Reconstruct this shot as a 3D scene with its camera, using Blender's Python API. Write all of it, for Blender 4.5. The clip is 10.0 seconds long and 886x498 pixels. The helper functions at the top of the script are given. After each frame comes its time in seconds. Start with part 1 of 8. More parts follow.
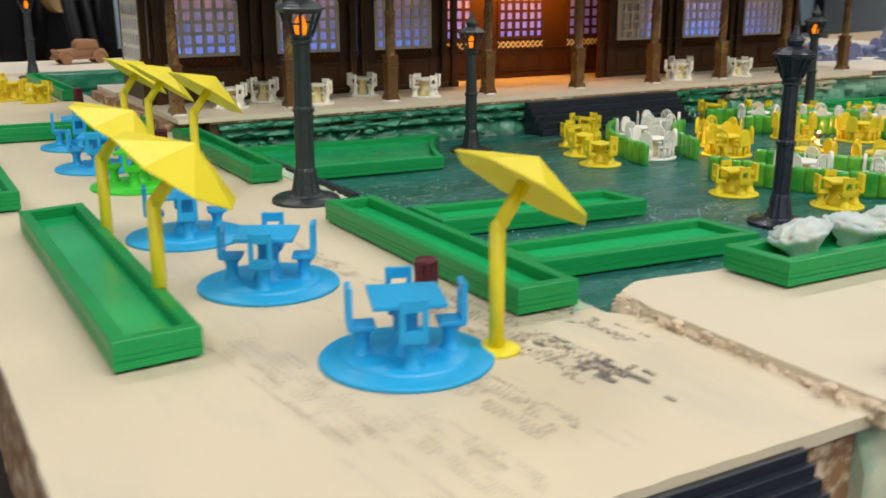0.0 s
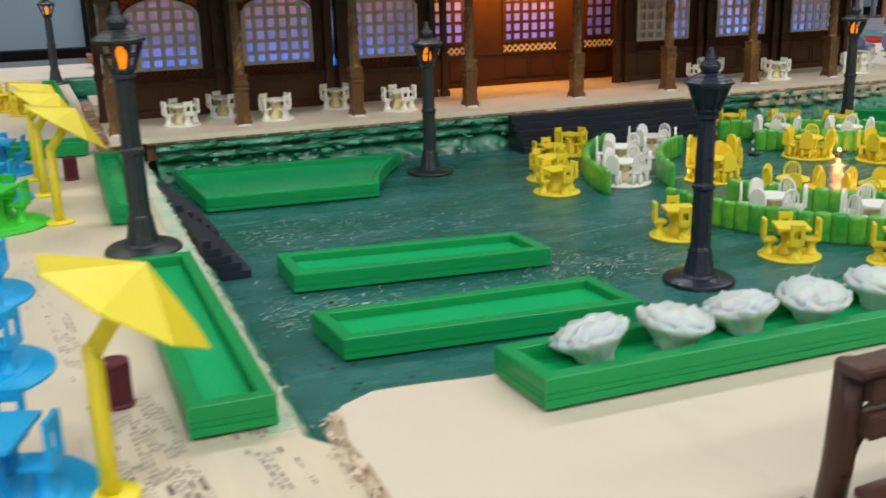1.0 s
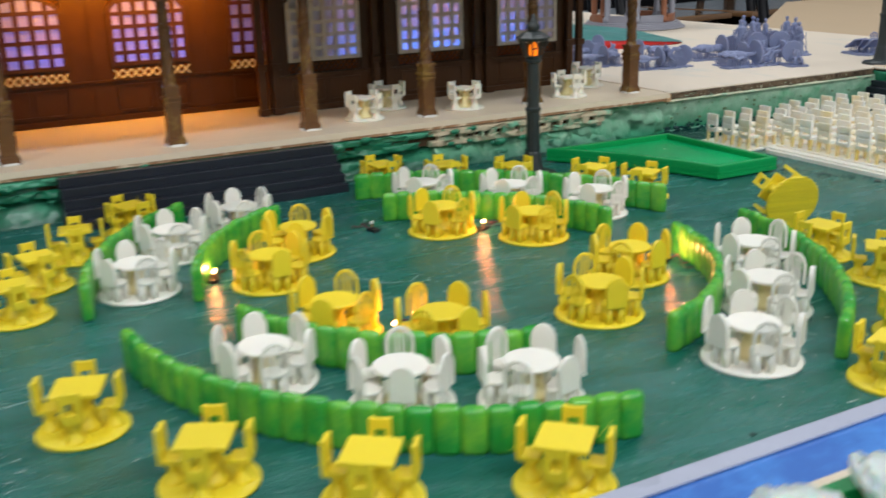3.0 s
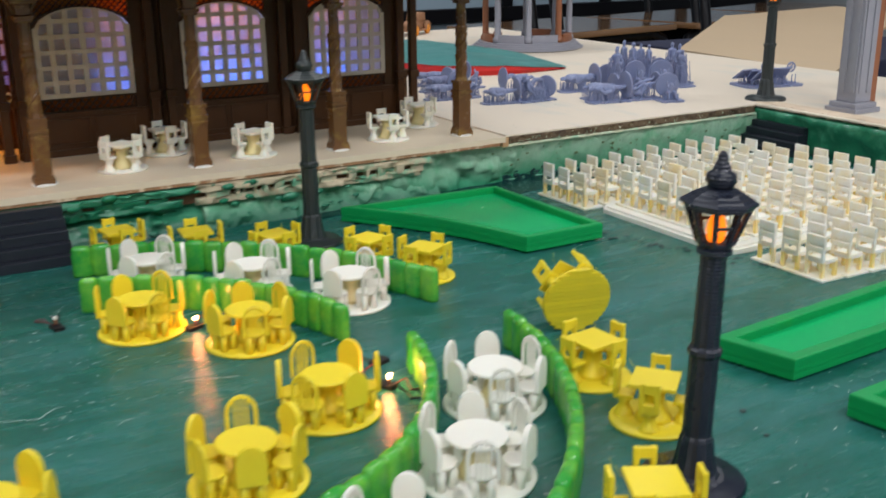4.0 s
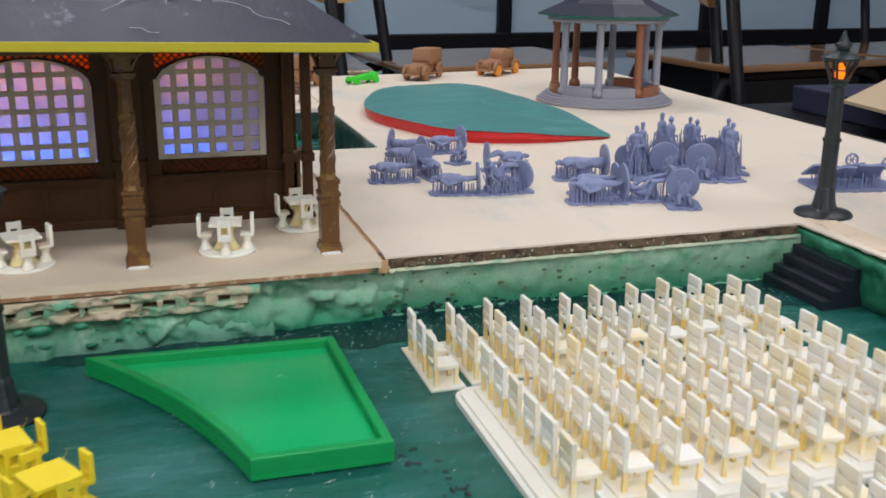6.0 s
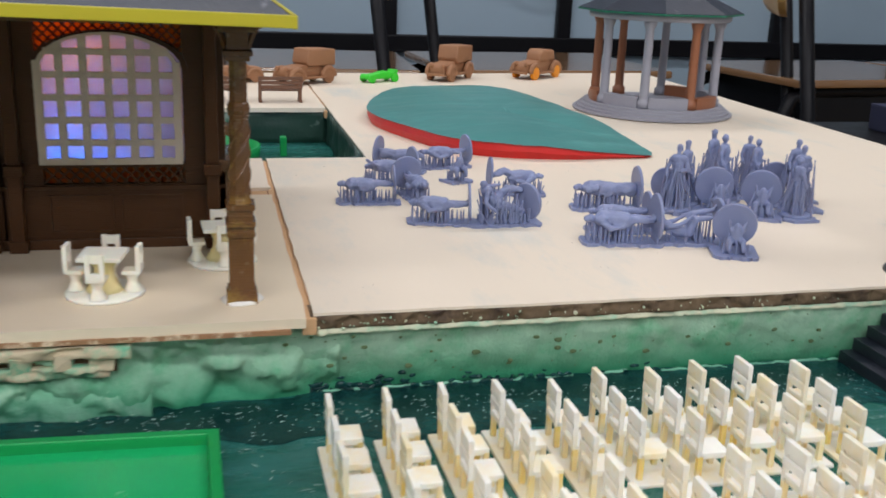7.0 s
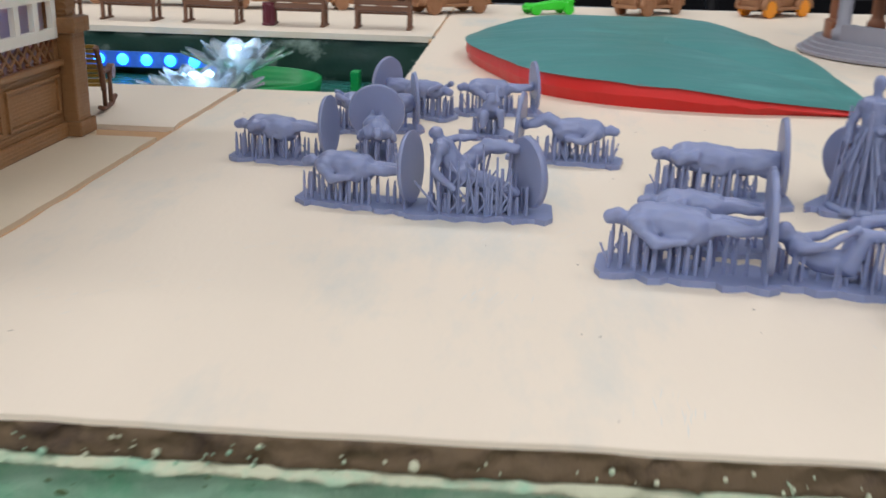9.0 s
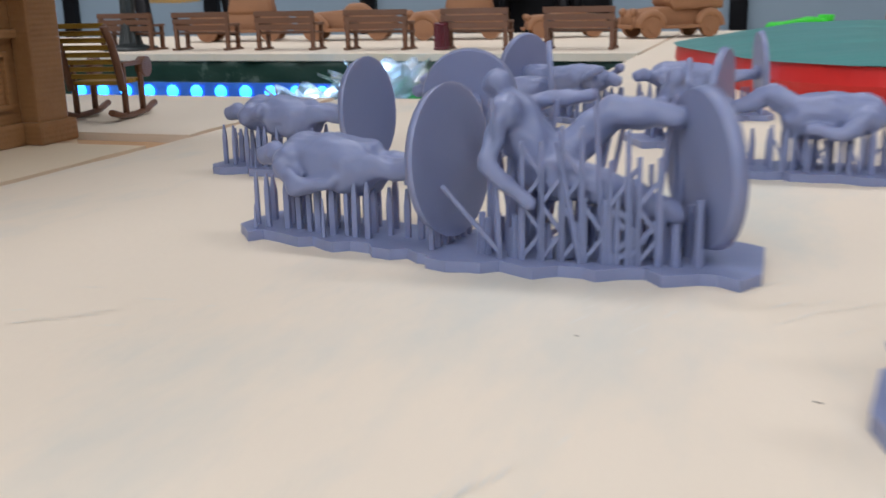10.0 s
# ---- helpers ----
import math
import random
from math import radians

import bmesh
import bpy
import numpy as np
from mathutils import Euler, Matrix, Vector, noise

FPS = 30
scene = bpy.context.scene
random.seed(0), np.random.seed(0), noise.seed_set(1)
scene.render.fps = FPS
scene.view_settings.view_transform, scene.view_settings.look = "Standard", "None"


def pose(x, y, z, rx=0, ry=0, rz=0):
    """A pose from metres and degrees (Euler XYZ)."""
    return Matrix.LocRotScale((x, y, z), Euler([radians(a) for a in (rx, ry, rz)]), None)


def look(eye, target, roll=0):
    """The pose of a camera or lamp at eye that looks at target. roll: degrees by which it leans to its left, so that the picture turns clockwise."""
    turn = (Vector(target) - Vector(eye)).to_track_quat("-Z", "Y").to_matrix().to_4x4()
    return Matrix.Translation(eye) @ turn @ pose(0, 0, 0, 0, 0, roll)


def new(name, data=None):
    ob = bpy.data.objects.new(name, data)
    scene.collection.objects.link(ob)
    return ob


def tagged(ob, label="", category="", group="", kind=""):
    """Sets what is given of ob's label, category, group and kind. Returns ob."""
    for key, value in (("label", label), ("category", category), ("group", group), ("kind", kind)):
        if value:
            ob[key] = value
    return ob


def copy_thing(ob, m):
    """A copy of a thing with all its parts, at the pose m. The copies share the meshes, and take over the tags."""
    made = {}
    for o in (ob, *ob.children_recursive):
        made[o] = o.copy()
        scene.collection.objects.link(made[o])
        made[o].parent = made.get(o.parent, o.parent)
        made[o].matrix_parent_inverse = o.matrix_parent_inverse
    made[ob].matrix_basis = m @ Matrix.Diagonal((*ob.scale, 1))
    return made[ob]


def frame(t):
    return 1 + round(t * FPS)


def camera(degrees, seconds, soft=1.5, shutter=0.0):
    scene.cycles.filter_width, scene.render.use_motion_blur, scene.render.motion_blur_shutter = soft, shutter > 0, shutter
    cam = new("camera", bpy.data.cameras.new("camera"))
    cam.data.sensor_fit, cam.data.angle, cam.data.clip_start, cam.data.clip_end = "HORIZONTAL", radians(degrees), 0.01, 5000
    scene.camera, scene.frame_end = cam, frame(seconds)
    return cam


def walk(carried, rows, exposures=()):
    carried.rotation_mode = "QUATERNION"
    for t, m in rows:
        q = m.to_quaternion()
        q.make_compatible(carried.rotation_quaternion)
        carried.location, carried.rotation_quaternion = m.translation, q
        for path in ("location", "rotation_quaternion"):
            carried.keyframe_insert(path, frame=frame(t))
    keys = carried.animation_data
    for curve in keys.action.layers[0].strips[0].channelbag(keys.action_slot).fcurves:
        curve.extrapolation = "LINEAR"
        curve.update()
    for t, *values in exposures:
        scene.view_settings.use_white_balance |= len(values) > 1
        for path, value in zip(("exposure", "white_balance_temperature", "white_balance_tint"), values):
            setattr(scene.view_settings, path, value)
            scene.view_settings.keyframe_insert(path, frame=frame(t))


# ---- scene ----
cam = camera(48.30, 10.0, soft=1.65, shutter=0.4)
PATH = [
    (0, (0.22564, 0.23714, 0.10277), (1.18051, 1.91514, -0.41927), -0.20),
    (0.5, (0.29214, 0.23093, 0.11389), (1.05506, 1.99243, -0.44744), -1.34),
    (1, (0.34600, 0.24157, 0.11475), (1.05251, 2.02923, -0.43763), -1.55),
    (1.5, (0.39081, 0.26389, 0.11985), (1.14510, 2.02628, -0.45026), -1.37),
    (2, (0.44455, 0.28740, 0.11874), (1.25322, 2.02597, -0.44999), -1.35),
    (2.5, (0.49706, 0.30906, 0.11691), (1.36140, 2.01983, -0.45422), -1.36),
    (3.8, (0.67065, 0.36161, 0.13231), (1.61347, 2.01294, -0.48754), -0.81),
    (4, (0.69113, 0.36868, 0.12750), (1.64573, 2.02374, -0.46369), -0.59),
    (4.5, (0.75752, 0.38076, 0.12613), (1.63865, 2.08667, -0.43377), -0.46),
    (5, (0.81984, 0.39846, 0.14258), (1.57802, 2.14704, -0.46375), -0.06),
    (5.5, (0.86901, 0.41625, 0.14435), (1.49947, 2.21999, -0.44644), -0.00),
    (7, (0.96231, 0.54670, 0.12663), (1.41959, 2.40992, -0.43843), 2.28),
    (7.5, (1.00794, 0.59096, 0.11600), (1.31754, 2.48065, -0.46126), 2.48),
    (8, (1.03676, 0.63685, 0.10427), (1.21065, 2.53716, -0.49453), 2.50),
    (8.5, (1.06092, 0.68071, 0.08895), (1.12200, 2.59178, -0.49763), 2.22),
    (9, (1.08132, 0.71711, 0.08349), (0.95994, 2.60819, -0.55611), 1.68),
    (9.5, (1.09873, 0.77340, 0.06988), (0.69233, 2.63011, -0.55260), 0.38),
    (10, (1.09068, 0.82218, 0.05063), (0.47764, 2.65810, -0.45294), -1.22),
]
walk(cam, [(t, look(eye, target, roll)) for t, eye, target, roll in PATH],
     [(0, -0.11, 7000, 11), (0.5, -0.23, 6700, 15), (1, -0.16, 6650, 12), (2.5, -0.12, 6500, 11), (4, -0.11, 6550, 12), (5.5, -0.09, 6500, 16), (7.5, 0.02, 6600, 15), (9, -0.07, 6520, 14), (10, -0.12, 6480, 15)])

# ---- light and exposure ----
world = bpy.data.worlds.new("room_world")
scene.world = world
world.use_nodes = True
world.node_tree.nodes["Background"].inputs[0].default_value = (0.75, 0.82, 1.0, 1)
world.node_tree.nodes["Background"].inputs[1].default_value = 0.12
scene.view_settings.exposure = 0.0


def area_lamp(name, x, y, z, sx, sy, watts, colour, rx=0, ry=0, rz=0):
    data = bpy.data.lights.new(name, "AREA")
    data.shape, data.size, data.size_y, data.energy, data.color = "RECTANGLE", sx, sy, watts, colour
    ob = new(name, data)
    ob.matrix_world = pose(x, y, z, rx, ry, rz)
    return ob


for ly, watts in ((-1.75, 21.0), (-0.5, 18.0), (1.9, 16.0)):
    for lx in (-1.0, 0.7, 2.4):
        area_lamp("ceiling_lamp", lx, ly, 1.93, 1.2, 0.3, watts, (0.95, 0.975, 1.0))

# ---- materials ----
def mat(name, base, rough=0.5, var=0.12, scale=120.0, bump=0.15, bump_scale=900.0, metal=0.0, second=None,
        second_at=(0.55, 0.7), second_scale=60.0, stretch=(1, 1, 1), layers=0.0, emit=None, power=0.0, sub=0.0, spec=0.5, trans=0.0,
        jitter=0.0, coat=0.0, layer_pitch=0.0005, sprayed=None):
    """A grained surface: a base colour that varies at two scales, stains of a second colour, fine relief, printed layers."""
    m = bpy.data.materials.new(name)
    m.use_nodes = True
    nt = m.node_tree
    N, Lk = nt.nodes, nt.links
    p = N["Principled BSDF"]
    tc = N.new("ShaderNodeTexCoord")
    mp = N.new("ShaderNodeMapping")
    mp.inputs["Scale"].default_value = stretch
    Lk.new(tc.outputs["Object"], mp.inputs["Vector"])
    info = N.new("ShaderNodeObjectInfo")
    off = N.new("ShaderNodeVectorMath")
    off.operation = "ADD"
    mul = N.new("ShaderNodeMath")
    mul.operation = "MULTIPLY"
    mul.inputs[1].default_value = 3.0
    Lk.new(info.outputs["Random"], mul.inputs[0])
    Lk.new(mp.outputs[0], off.inputs[0])
    Lk.new(mul.outputs[0], off.inputs[1])

    def noise_tex(sc, detail=4.0, rgh=0.6):
        n = N.new("ShaderNodeTexNoise")
        n.inputs["Scale"].default_value, n.inputs["Detail"].default_value, n.inputs["Roughness"].default_value = sc, detail, rgh
        Lk.new(off.outputs[0], n.inputs["Vector"])
        return n

    def mix(fac, a, b, mode="MIX"):
        x = N.new("ShaderNodeMix")
        x.data_type, x.blend_type = "RGBA", mode
        for sock, v in ((x.inputs["Factor"], fac), (x.inputs[6], a), (x.inputs[7], b)):
            if isinstance(v, (int, float)):
                sock.default_value = v
            elif isinstance(v, tuple):
                sock.default_value = (*v[:3], 1)
            else:
                Lk.new(v, sock)
        return x.outputs[2]

    big, small = noise_tex(scale * 0.15, 3.0), noise_tex(scale, 5.0)
    dark = tuple(c * (1 - 1.6 * var) for c in base)
    light = tuple(min(1.0, c * (1 + var)) for c in base)
    col = mix(big.outputs["Fac"], dark, light)
    col = mix(0.5, col, mix(small.outputs["Fac"], dark, light))
    if second:
        s = noise_tex(second_scale, 6.0, 0.7)
        ramp = N.new("ShaderNodeMapRange")
        ramp.inputs["From Min"].default_value, ramp.inputs["From Max"].default_value = second_at
        Lk.new(s.outputs["Fac"], ramp.inputs["Value"])
        col = mix(ramp.outputs[0], col, second)
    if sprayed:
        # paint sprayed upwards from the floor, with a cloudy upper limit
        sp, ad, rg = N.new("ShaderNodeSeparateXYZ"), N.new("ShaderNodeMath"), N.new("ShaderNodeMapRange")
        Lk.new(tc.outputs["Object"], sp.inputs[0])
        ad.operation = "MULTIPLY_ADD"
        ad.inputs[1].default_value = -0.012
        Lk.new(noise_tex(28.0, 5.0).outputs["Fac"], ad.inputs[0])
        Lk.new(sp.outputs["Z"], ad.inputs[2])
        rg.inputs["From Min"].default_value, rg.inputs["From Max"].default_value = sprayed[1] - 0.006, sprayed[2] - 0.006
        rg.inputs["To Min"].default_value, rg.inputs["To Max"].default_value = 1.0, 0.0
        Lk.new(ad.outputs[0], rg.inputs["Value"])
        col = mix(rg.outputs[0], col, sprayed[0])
    if jitter:
        hv = N.new("ShaderNodeHueSaturation")
        mr = N.new("ShaderNodeMapRange")
        mr.inputs["To Min"].default_value, mr.inputs["To Max"].default_value = 1 - jitter, 1 + jitter * 0.6
        Lk.new(info.outputs["Random"], mr.inputs["Value"])
        Lk.new(mr.outputs[0], hv.inputs["Value"])
        Lk.new(col, hv.inputs["Color"])
        col = hv.outputs[0]
    Lk.new(col, p.inputs["Base Color"])
    rr = N.new("ShaderNodeMapRange")
    rr.inputs["To Min"].default_value, rr.inputs["To Max"].default_value = max(0.02, rough - 0.12), min(1.0, rough + 0.12)
    Lk.new(small.outputs["Fac"], rr.inputs["Value"])
    Lk.new(rr.outputs[0], p.inputs["Roughness"])
    p.inputs["Metallic"].default_value = metal
    p.inputs["Specular IOR Level"].default_value = spec
    p.inputs["Transmission Weight"].default_value = trans
    p.inputs["Coat Weight"].default_value = coat
    p.inputs["Coat Roughness"].default_value = 0.15
    if sub:
        p.inputs["Subsurface Weight"].default_value = sub
        p.inputs["Subsurface Radius"].default_value = (0.003, 0.002, 0.0015)
        p.inputs["Subsurface Scale"].default_value = 1.0
    if emit:
        p.inputs["Emission Color"].default_value, p.inputs["Emission Strength"].default_value = (*emit, 1), power
    height = noise_tex(bump_scale, 3.0).outputs["Fac"]
    if layers:
        w = N.new("ShaderNodeTexWave")
        w.bands_direction = "Z"
        w.inputs["Scale"].default_value = 0.314 / layer_pitch
        w.inputs["Distortion"].default_value = 0.4
        Lk.new(tc.outputs["Object"], w.inputs["Vector"])
        add = N.new("ShaderNodeMath")
        add.operation = "MULTIPLY_ADD"
        add.inputs[1].default_value = layers
        Lk.new(w.outputs["Fac"], add.inputs[0])
        Lk.new(height, add.inputs[2])
        height = add.outputs[0]
    b = N.new("ShaderNodeBump")
    b.inputs["Strength"].default_value, b.inputs["Distance"].default_value = bump, 0.0004
    Lk.new(height, b.inputs["Height"])
    Lk.new(b.outputs[0], p.inputs["Normal"])
    return m


M_BOARD = mat("cream_painted_board", (0.79, 0.685, 0.55), 0.5, 0.06, 40, 0.2, 500, second=(0.50, 0.55, 0.52), second_at=(0.54, 0.84), second_scale=22, stretch=(1, 0.35, 1))
M_BOARD_F = mat("warm_cream_painted_board", (0.72, 0.62, 0.47), 0.5, 0.06, 40, 0.25, 500, second=(0.56, 0.50, 0.40), second_at=(0.56, 0.82), second_scale=24, stretch=(1, 0.5, 1))
# tuned against the roof's shade: warm bounced light is put into this cream
M_BOARD_V = mat("warm_lit_veranda_board", (0.77, 0.65, 0.48), 0.5, 0.07, 40, 0.25, 500, second=(0.62, 0.52, 0.38), second_at=(0.58, 0.84), second_scale=24, stretch=(0.4, 1, 1))
M_BOARD_L = mat("cream_scuffed_board", (0.71, 0.605, 0.435), 0.5, 0.06, 40, 0.25, 500, second=(0.54, 0.50, 0.41), second_at=(0.52, 0.76), second_scale=26, stretch=(1, 0.22, 1))
M_EDGE = mat("raw_brown_board_edge", (0.36, 0.19, 0.09), 0.8, 0.25, 300, 0.6, 900, second=(0.75, 0.6, 0.42), second_at=(0.5, 0.62), second_scale=140)
M_RAWWOOD = mat("raw_orange_wood", (0.62, 0.37, 0.19), 0.7, 0.15, 200, 0.4, 700)
M_CHIP = mat("chipped_board_edge", (0.74, 0.59, 0.43), 0.7, 0.12, 160, 0.8, 400, second=(0.50, 0.34, 0.21), second_at=(0.58, 0.72), second_scale=110)
M_POOL = mat("dark_green_pool_paint", (0.009, 0.125, 0.093), 0.26, 0.45, 60, 1.0, 520, second=(0.040, 0.18, 0.172), second_at=(0.42, 0.75), second_scale=24, stretch=(0.6, 2.0, 1), spec=0.27)
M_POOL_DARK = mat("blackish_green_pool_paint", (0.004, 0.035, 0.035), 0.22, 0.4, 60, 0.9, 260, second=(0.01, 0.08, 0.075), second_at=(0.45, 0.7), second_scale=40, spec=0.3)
M_SCUFF_GLINT = mat("pale_scuff_and_glint", (0.48, 0.62, 0.57), 0.4, 0.35, 300)
M_DEBRIS = mat("black_paint_crumb", (0.01, 0.016, 0.016), 0.5, 0.3, 900)
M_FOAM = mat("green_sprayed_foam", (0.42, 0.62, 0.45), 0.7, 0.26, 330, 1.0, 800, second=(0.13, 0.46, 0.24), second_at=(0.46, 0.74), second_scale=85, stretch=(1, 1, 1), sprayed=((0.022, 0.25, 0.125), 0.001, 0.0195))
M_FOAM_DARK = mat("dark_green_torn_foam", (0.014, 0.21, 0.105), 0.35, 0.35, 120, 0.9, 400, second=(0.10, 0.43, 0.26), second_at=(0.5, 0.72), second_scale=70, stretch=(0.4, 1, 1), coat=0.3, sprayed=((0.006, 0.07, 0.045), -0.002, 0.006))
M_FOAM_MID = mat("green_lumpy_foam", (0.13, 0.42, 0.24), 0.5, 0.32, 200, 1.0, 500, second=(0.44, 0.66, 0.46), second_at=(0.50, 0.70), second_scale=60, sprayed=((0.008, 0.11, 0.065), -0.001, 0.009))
M_PORE = mat("brown_foam_pore", (0.11, 0.17, 0.075), 0.9, 0.2, 400)
M_TORN = mat("pale_torn_card", (0.62, 0.63, 0.45), 0.85, 0.2, 200, 0.5, 700, second=(0.26, 0.52, 0.36), second_at=(0.46, 0.68), second_scale=100)
M_LINER = mat("tan_card_liner", (0.60, 0.50, 0.34), 0.85, 0.2, 200, 0.5, 700, second=(0.15, 0.42, 0.26), second_at=(0.48, 0.62), second_scale=70)
M_BROWNEDGE = mat("glued_brown_edge", (0.15, 0.10, 0.055), 0.8, 0.35, 250, 0.8, 400, second=(0.05, 0.03, 0.02), second_at=(0.5, 0.65), second_scale=120)
M_GAP = mat("shaded_brown_gap", (0.11, 0.055, 0.024), 0.9, 0.3, 300, 0.5, 500)
M_TRAY = mat("bright_green_print", (0.0, 0.30, 0.075), 0.38, 0.08, 90, 0.12, 1200, layers=1.4, layer_pitch=0.0026, second=(0.05, 0.36, 0.02), second_at=(0.60, 0.85), second_scale=40, jitter=0.06, spec=0.32)
M_TRAY_FLOOR = mat("smooth_green_print", (0.0, 0.43, 0.13), 0.22, 0.06, 60, 0.08, 1500)
M_YELLOW = mat("yellow_print", (0.90, 0.70, 0.03), 0.4, 0.06, 200, 0.2, 1500, layers=0.8, sub=0.1, jitter=0.08)
M_UMB = mat("yellow_umbrella_print", (0.88, 0.72, 0.03), 0.4, 0.05, 100, 0.1, 1500, layers=0.4, sub=0.1)
M_WHITE = mat("white_print", (0.88, 0.85, 0.76), 0.45, 0.05, 200, 0.2, 1500, layers=0.7, sub=0.15)
M_IVORY = mat("ivory_print", (0.93, 0.87, 0.73), 0.4, 0.05, 200, 0.2, 1500, layers=0.5, sub=0.45, jitter=0.05)
M_IVORY_YELLOW = mat("yellowish_white_print", (0.84, 0.72, 0.36), 0.45, 0.06, 200, 0.2, 1500, layers=0.7, sub=0.15)
# yellow glow bounced among the chairs is put into these two ivories
M_CHAIR = mat("ivory_print_with_yellow_glow", (0.93, 0.88, 0.76), 0.4, 0.05, 200, 0.2, 1500, layers=0.5, sub=0.4, jitter=0.05, second=(0.92, 0.66, 0.20), second_at=(0.32, 0.58), second_scale=42)
M_CHAIR_BACK = mat("pale_ivory_print", (0.92, 0.895, 0.82), 0.4, 0.05, 200, 0.2, 1500, layers=0.5, sub=0.25, jitter=0.06, second=(0.91, 0.71, 0.32), second_at=(0.44, 0.76), second_scale=42)
M_BLUE = mat("bright_blue_print", (0.0, 0.395, 0.77), 0.38, 0.06, 150, 0.15, 1500, layers=0.6)
M_LIME = mat("lime_green_print", (0.03, 0.62, 0.03), 0.38, 0.06, 150, 0.15, 1500, layers=0.6)
M_HEDGE = mat("translucent_green_print", (0.025, 0.35, 0.045), 0.22, 0.12, 150, 0.15, 700, second=(0.22, 0.57, 0.05), second_at=(0.42, 0.72), second_scale=60, sub=0.35, coat=0.3)
M_BLACK = mat("black_lamp_print", (0.014, 0.018, 0.032), 0.3, 0.2, 200, 0.35, 1200, layers=1.1, layer_pitch=0.0009)
M_BLACK_GREEN = mat("grey_green_lamp_print", (0.024, 0.032, 0.033), 0.35, 0.2, 200, 0.35, 1200, layers=0.6, layer_pitch=0.0009)
M_STEP = mat("black_step_print", (0.014, 0.018, 0.028), 0.4, 0.2, 150, 0.2, 900)
M_FLAME = mat("amber_lantern_glow", (1.0, 0.35, 0.02), 0.4, 0.02, emit=(1.0, 0.20, 0.004), power=1.5)
M_BROWN = mat("dark_brown_building_print", (0.076, 0.031, 0.011), 0.34, 0.3, 90, 0.25, 900, layers=0.4, layer_pitch=0.0008, spec=0.22)
M_COLUMN = mat("brown_column_print", (0.15, 0.066, 0.022), 0.24, 0.3, 150, 0.3, 900, layers=0.35, layer_pitch=0.0009, second=(0.33, 0.20, 0.045), second_at=(0.52, 0.74), second_scale=60)
# lighter copy of the brown: the lit side's brightness is in its colour
M_SIDE = mat("lit_brown_side_print", (0.30, 0.15, 0.06), 0.36, 0.25, 120, 0.3, 900, layers=0.5, layer_pitch=0.0009, second=(0.20, 0.09, 0.03), second_at=(0.5, 0.72), second_scale=50)
M_WINDOW = mat("cream_window_lattice", (0.62, 0.54, 0.43), 0.6, 0.06, 200)
M_ROOF = mat("grey_roof_sheet", (0.04, 0.046, 0.062), 0.36, 0.3, 70, 0.8, 200, second=(0.20, 0.215, 0.25), second_at=(0.62, 0.72), second_scale=48, stretch=(1, 0.3, 1), spec=0.12)
M_CREASE = mat("pale_sheet_crease", (0.44, 0.46, 0.50), 0.35, 0.3, 300)
M_FASCIA = mat("olive_yellow_fascia", (0.52, 0.44, 0.02), 0.45, 0.1, 100)
M_FASCIA_G = mat("green_fascia", (0.01, 0.16, 0.09), 0.45, 0.1, 100)
M_RESIN = mat("lilac_grey_resin", (0.215, 0.252, 0.415), 0.40, 0.10, 200, 0.12, 700, sub=0.25)
M_GREY = mat("grey_gazebo_print", (0.31, 0.31, 0.355), 0.45, 0.1, 120, 0.2, 1000, layers=0.8)
M_COPPER = mat("copper_brown_print", (0.30, 0.11, 0.05), 0.45, 0.15, 120, 0.2, 1000)
M_WOOD = mat("light_brown_car_print", (0.34, 0.16, 0.075), 0.6, 0.15, 200, 0.3, 900, layers=0.8)
M_BENCH = mat("dark_brown_bench_print", (0.085, 0.035, 0.02), 0.45, 0.2, 200, 0.3, 1200, layers=1.0, layer_pitch=0.0007)
M_BENCH_L = mat("brown_bench_print", (0.16, 0.066, 0.03), 0.5, 0.2, 200, 0.3, 1200, layers=1.0)
M_ROCKER = mat("mustard_rocking_chair_print", (0.32, 0.18, 0.02), 0.5, 0.15, 200, 0.3, 900, layers=0.8)
M_ORANGE = mat("orange_wheel_print", (0.85, 0.30, 0.01), 0.4, 0.05, 200)
M_MAROON = mat("maroon_print", (0.11, 0.012, 0.022), 0.35, 0.15, 200, 0.2, 900, layers=1.0)
M_TEAL = mat("teal_painted_mat", (0.062, 0.25, 0.235), 0.36, 0.2, 60, 0.4, 260, second=(0.11, 0.35, 0.33), second_at=(0.5, 0.75), second_scale=40, stretch=(0.5, 1.5, 1))
M_RED = mat("red_painted_edge", (0.62, 0.018, 0.014), 0.45, 0.15, 90, 0.5, 250)
M_PETAL = mat("clear_petal", (0.86, 0.93, 0.98), 0.22, 0.05, 200, trans=0.72)
M_COURT = mat("blackish_stained_foam", (0.012, 0.05, 0.035), 0.5, 0.4, 90, 0.6, 400, second=(0.26, 0.34, 0.30), second_at=(0.56, 0.72), second_scale=45)
M_GLOW_WHITE = mat("cold_white_bulb", (0.9, 0.95, 1), 0.4, 0.01, emit=(0.45, 0.72, 1.0), power=5.0)
M_GLOW_BLUE = mat("blue_led", (0.1, 0.2, 1), 0.4, 0.01, emit=(0.01, 0.22, 1.0), power=9.0)
M_GLOW_WARM = mat("warm_led", (1, 0.7, 0.5), 0.4, 0.01, emit=(1.0, 0.40, 0.16), power=30.0)
M_SILVER = mat("silver_grey_tape", (0.42, 0.45, 0.56), 0.3, 0.1, 80, 0.1, 500)
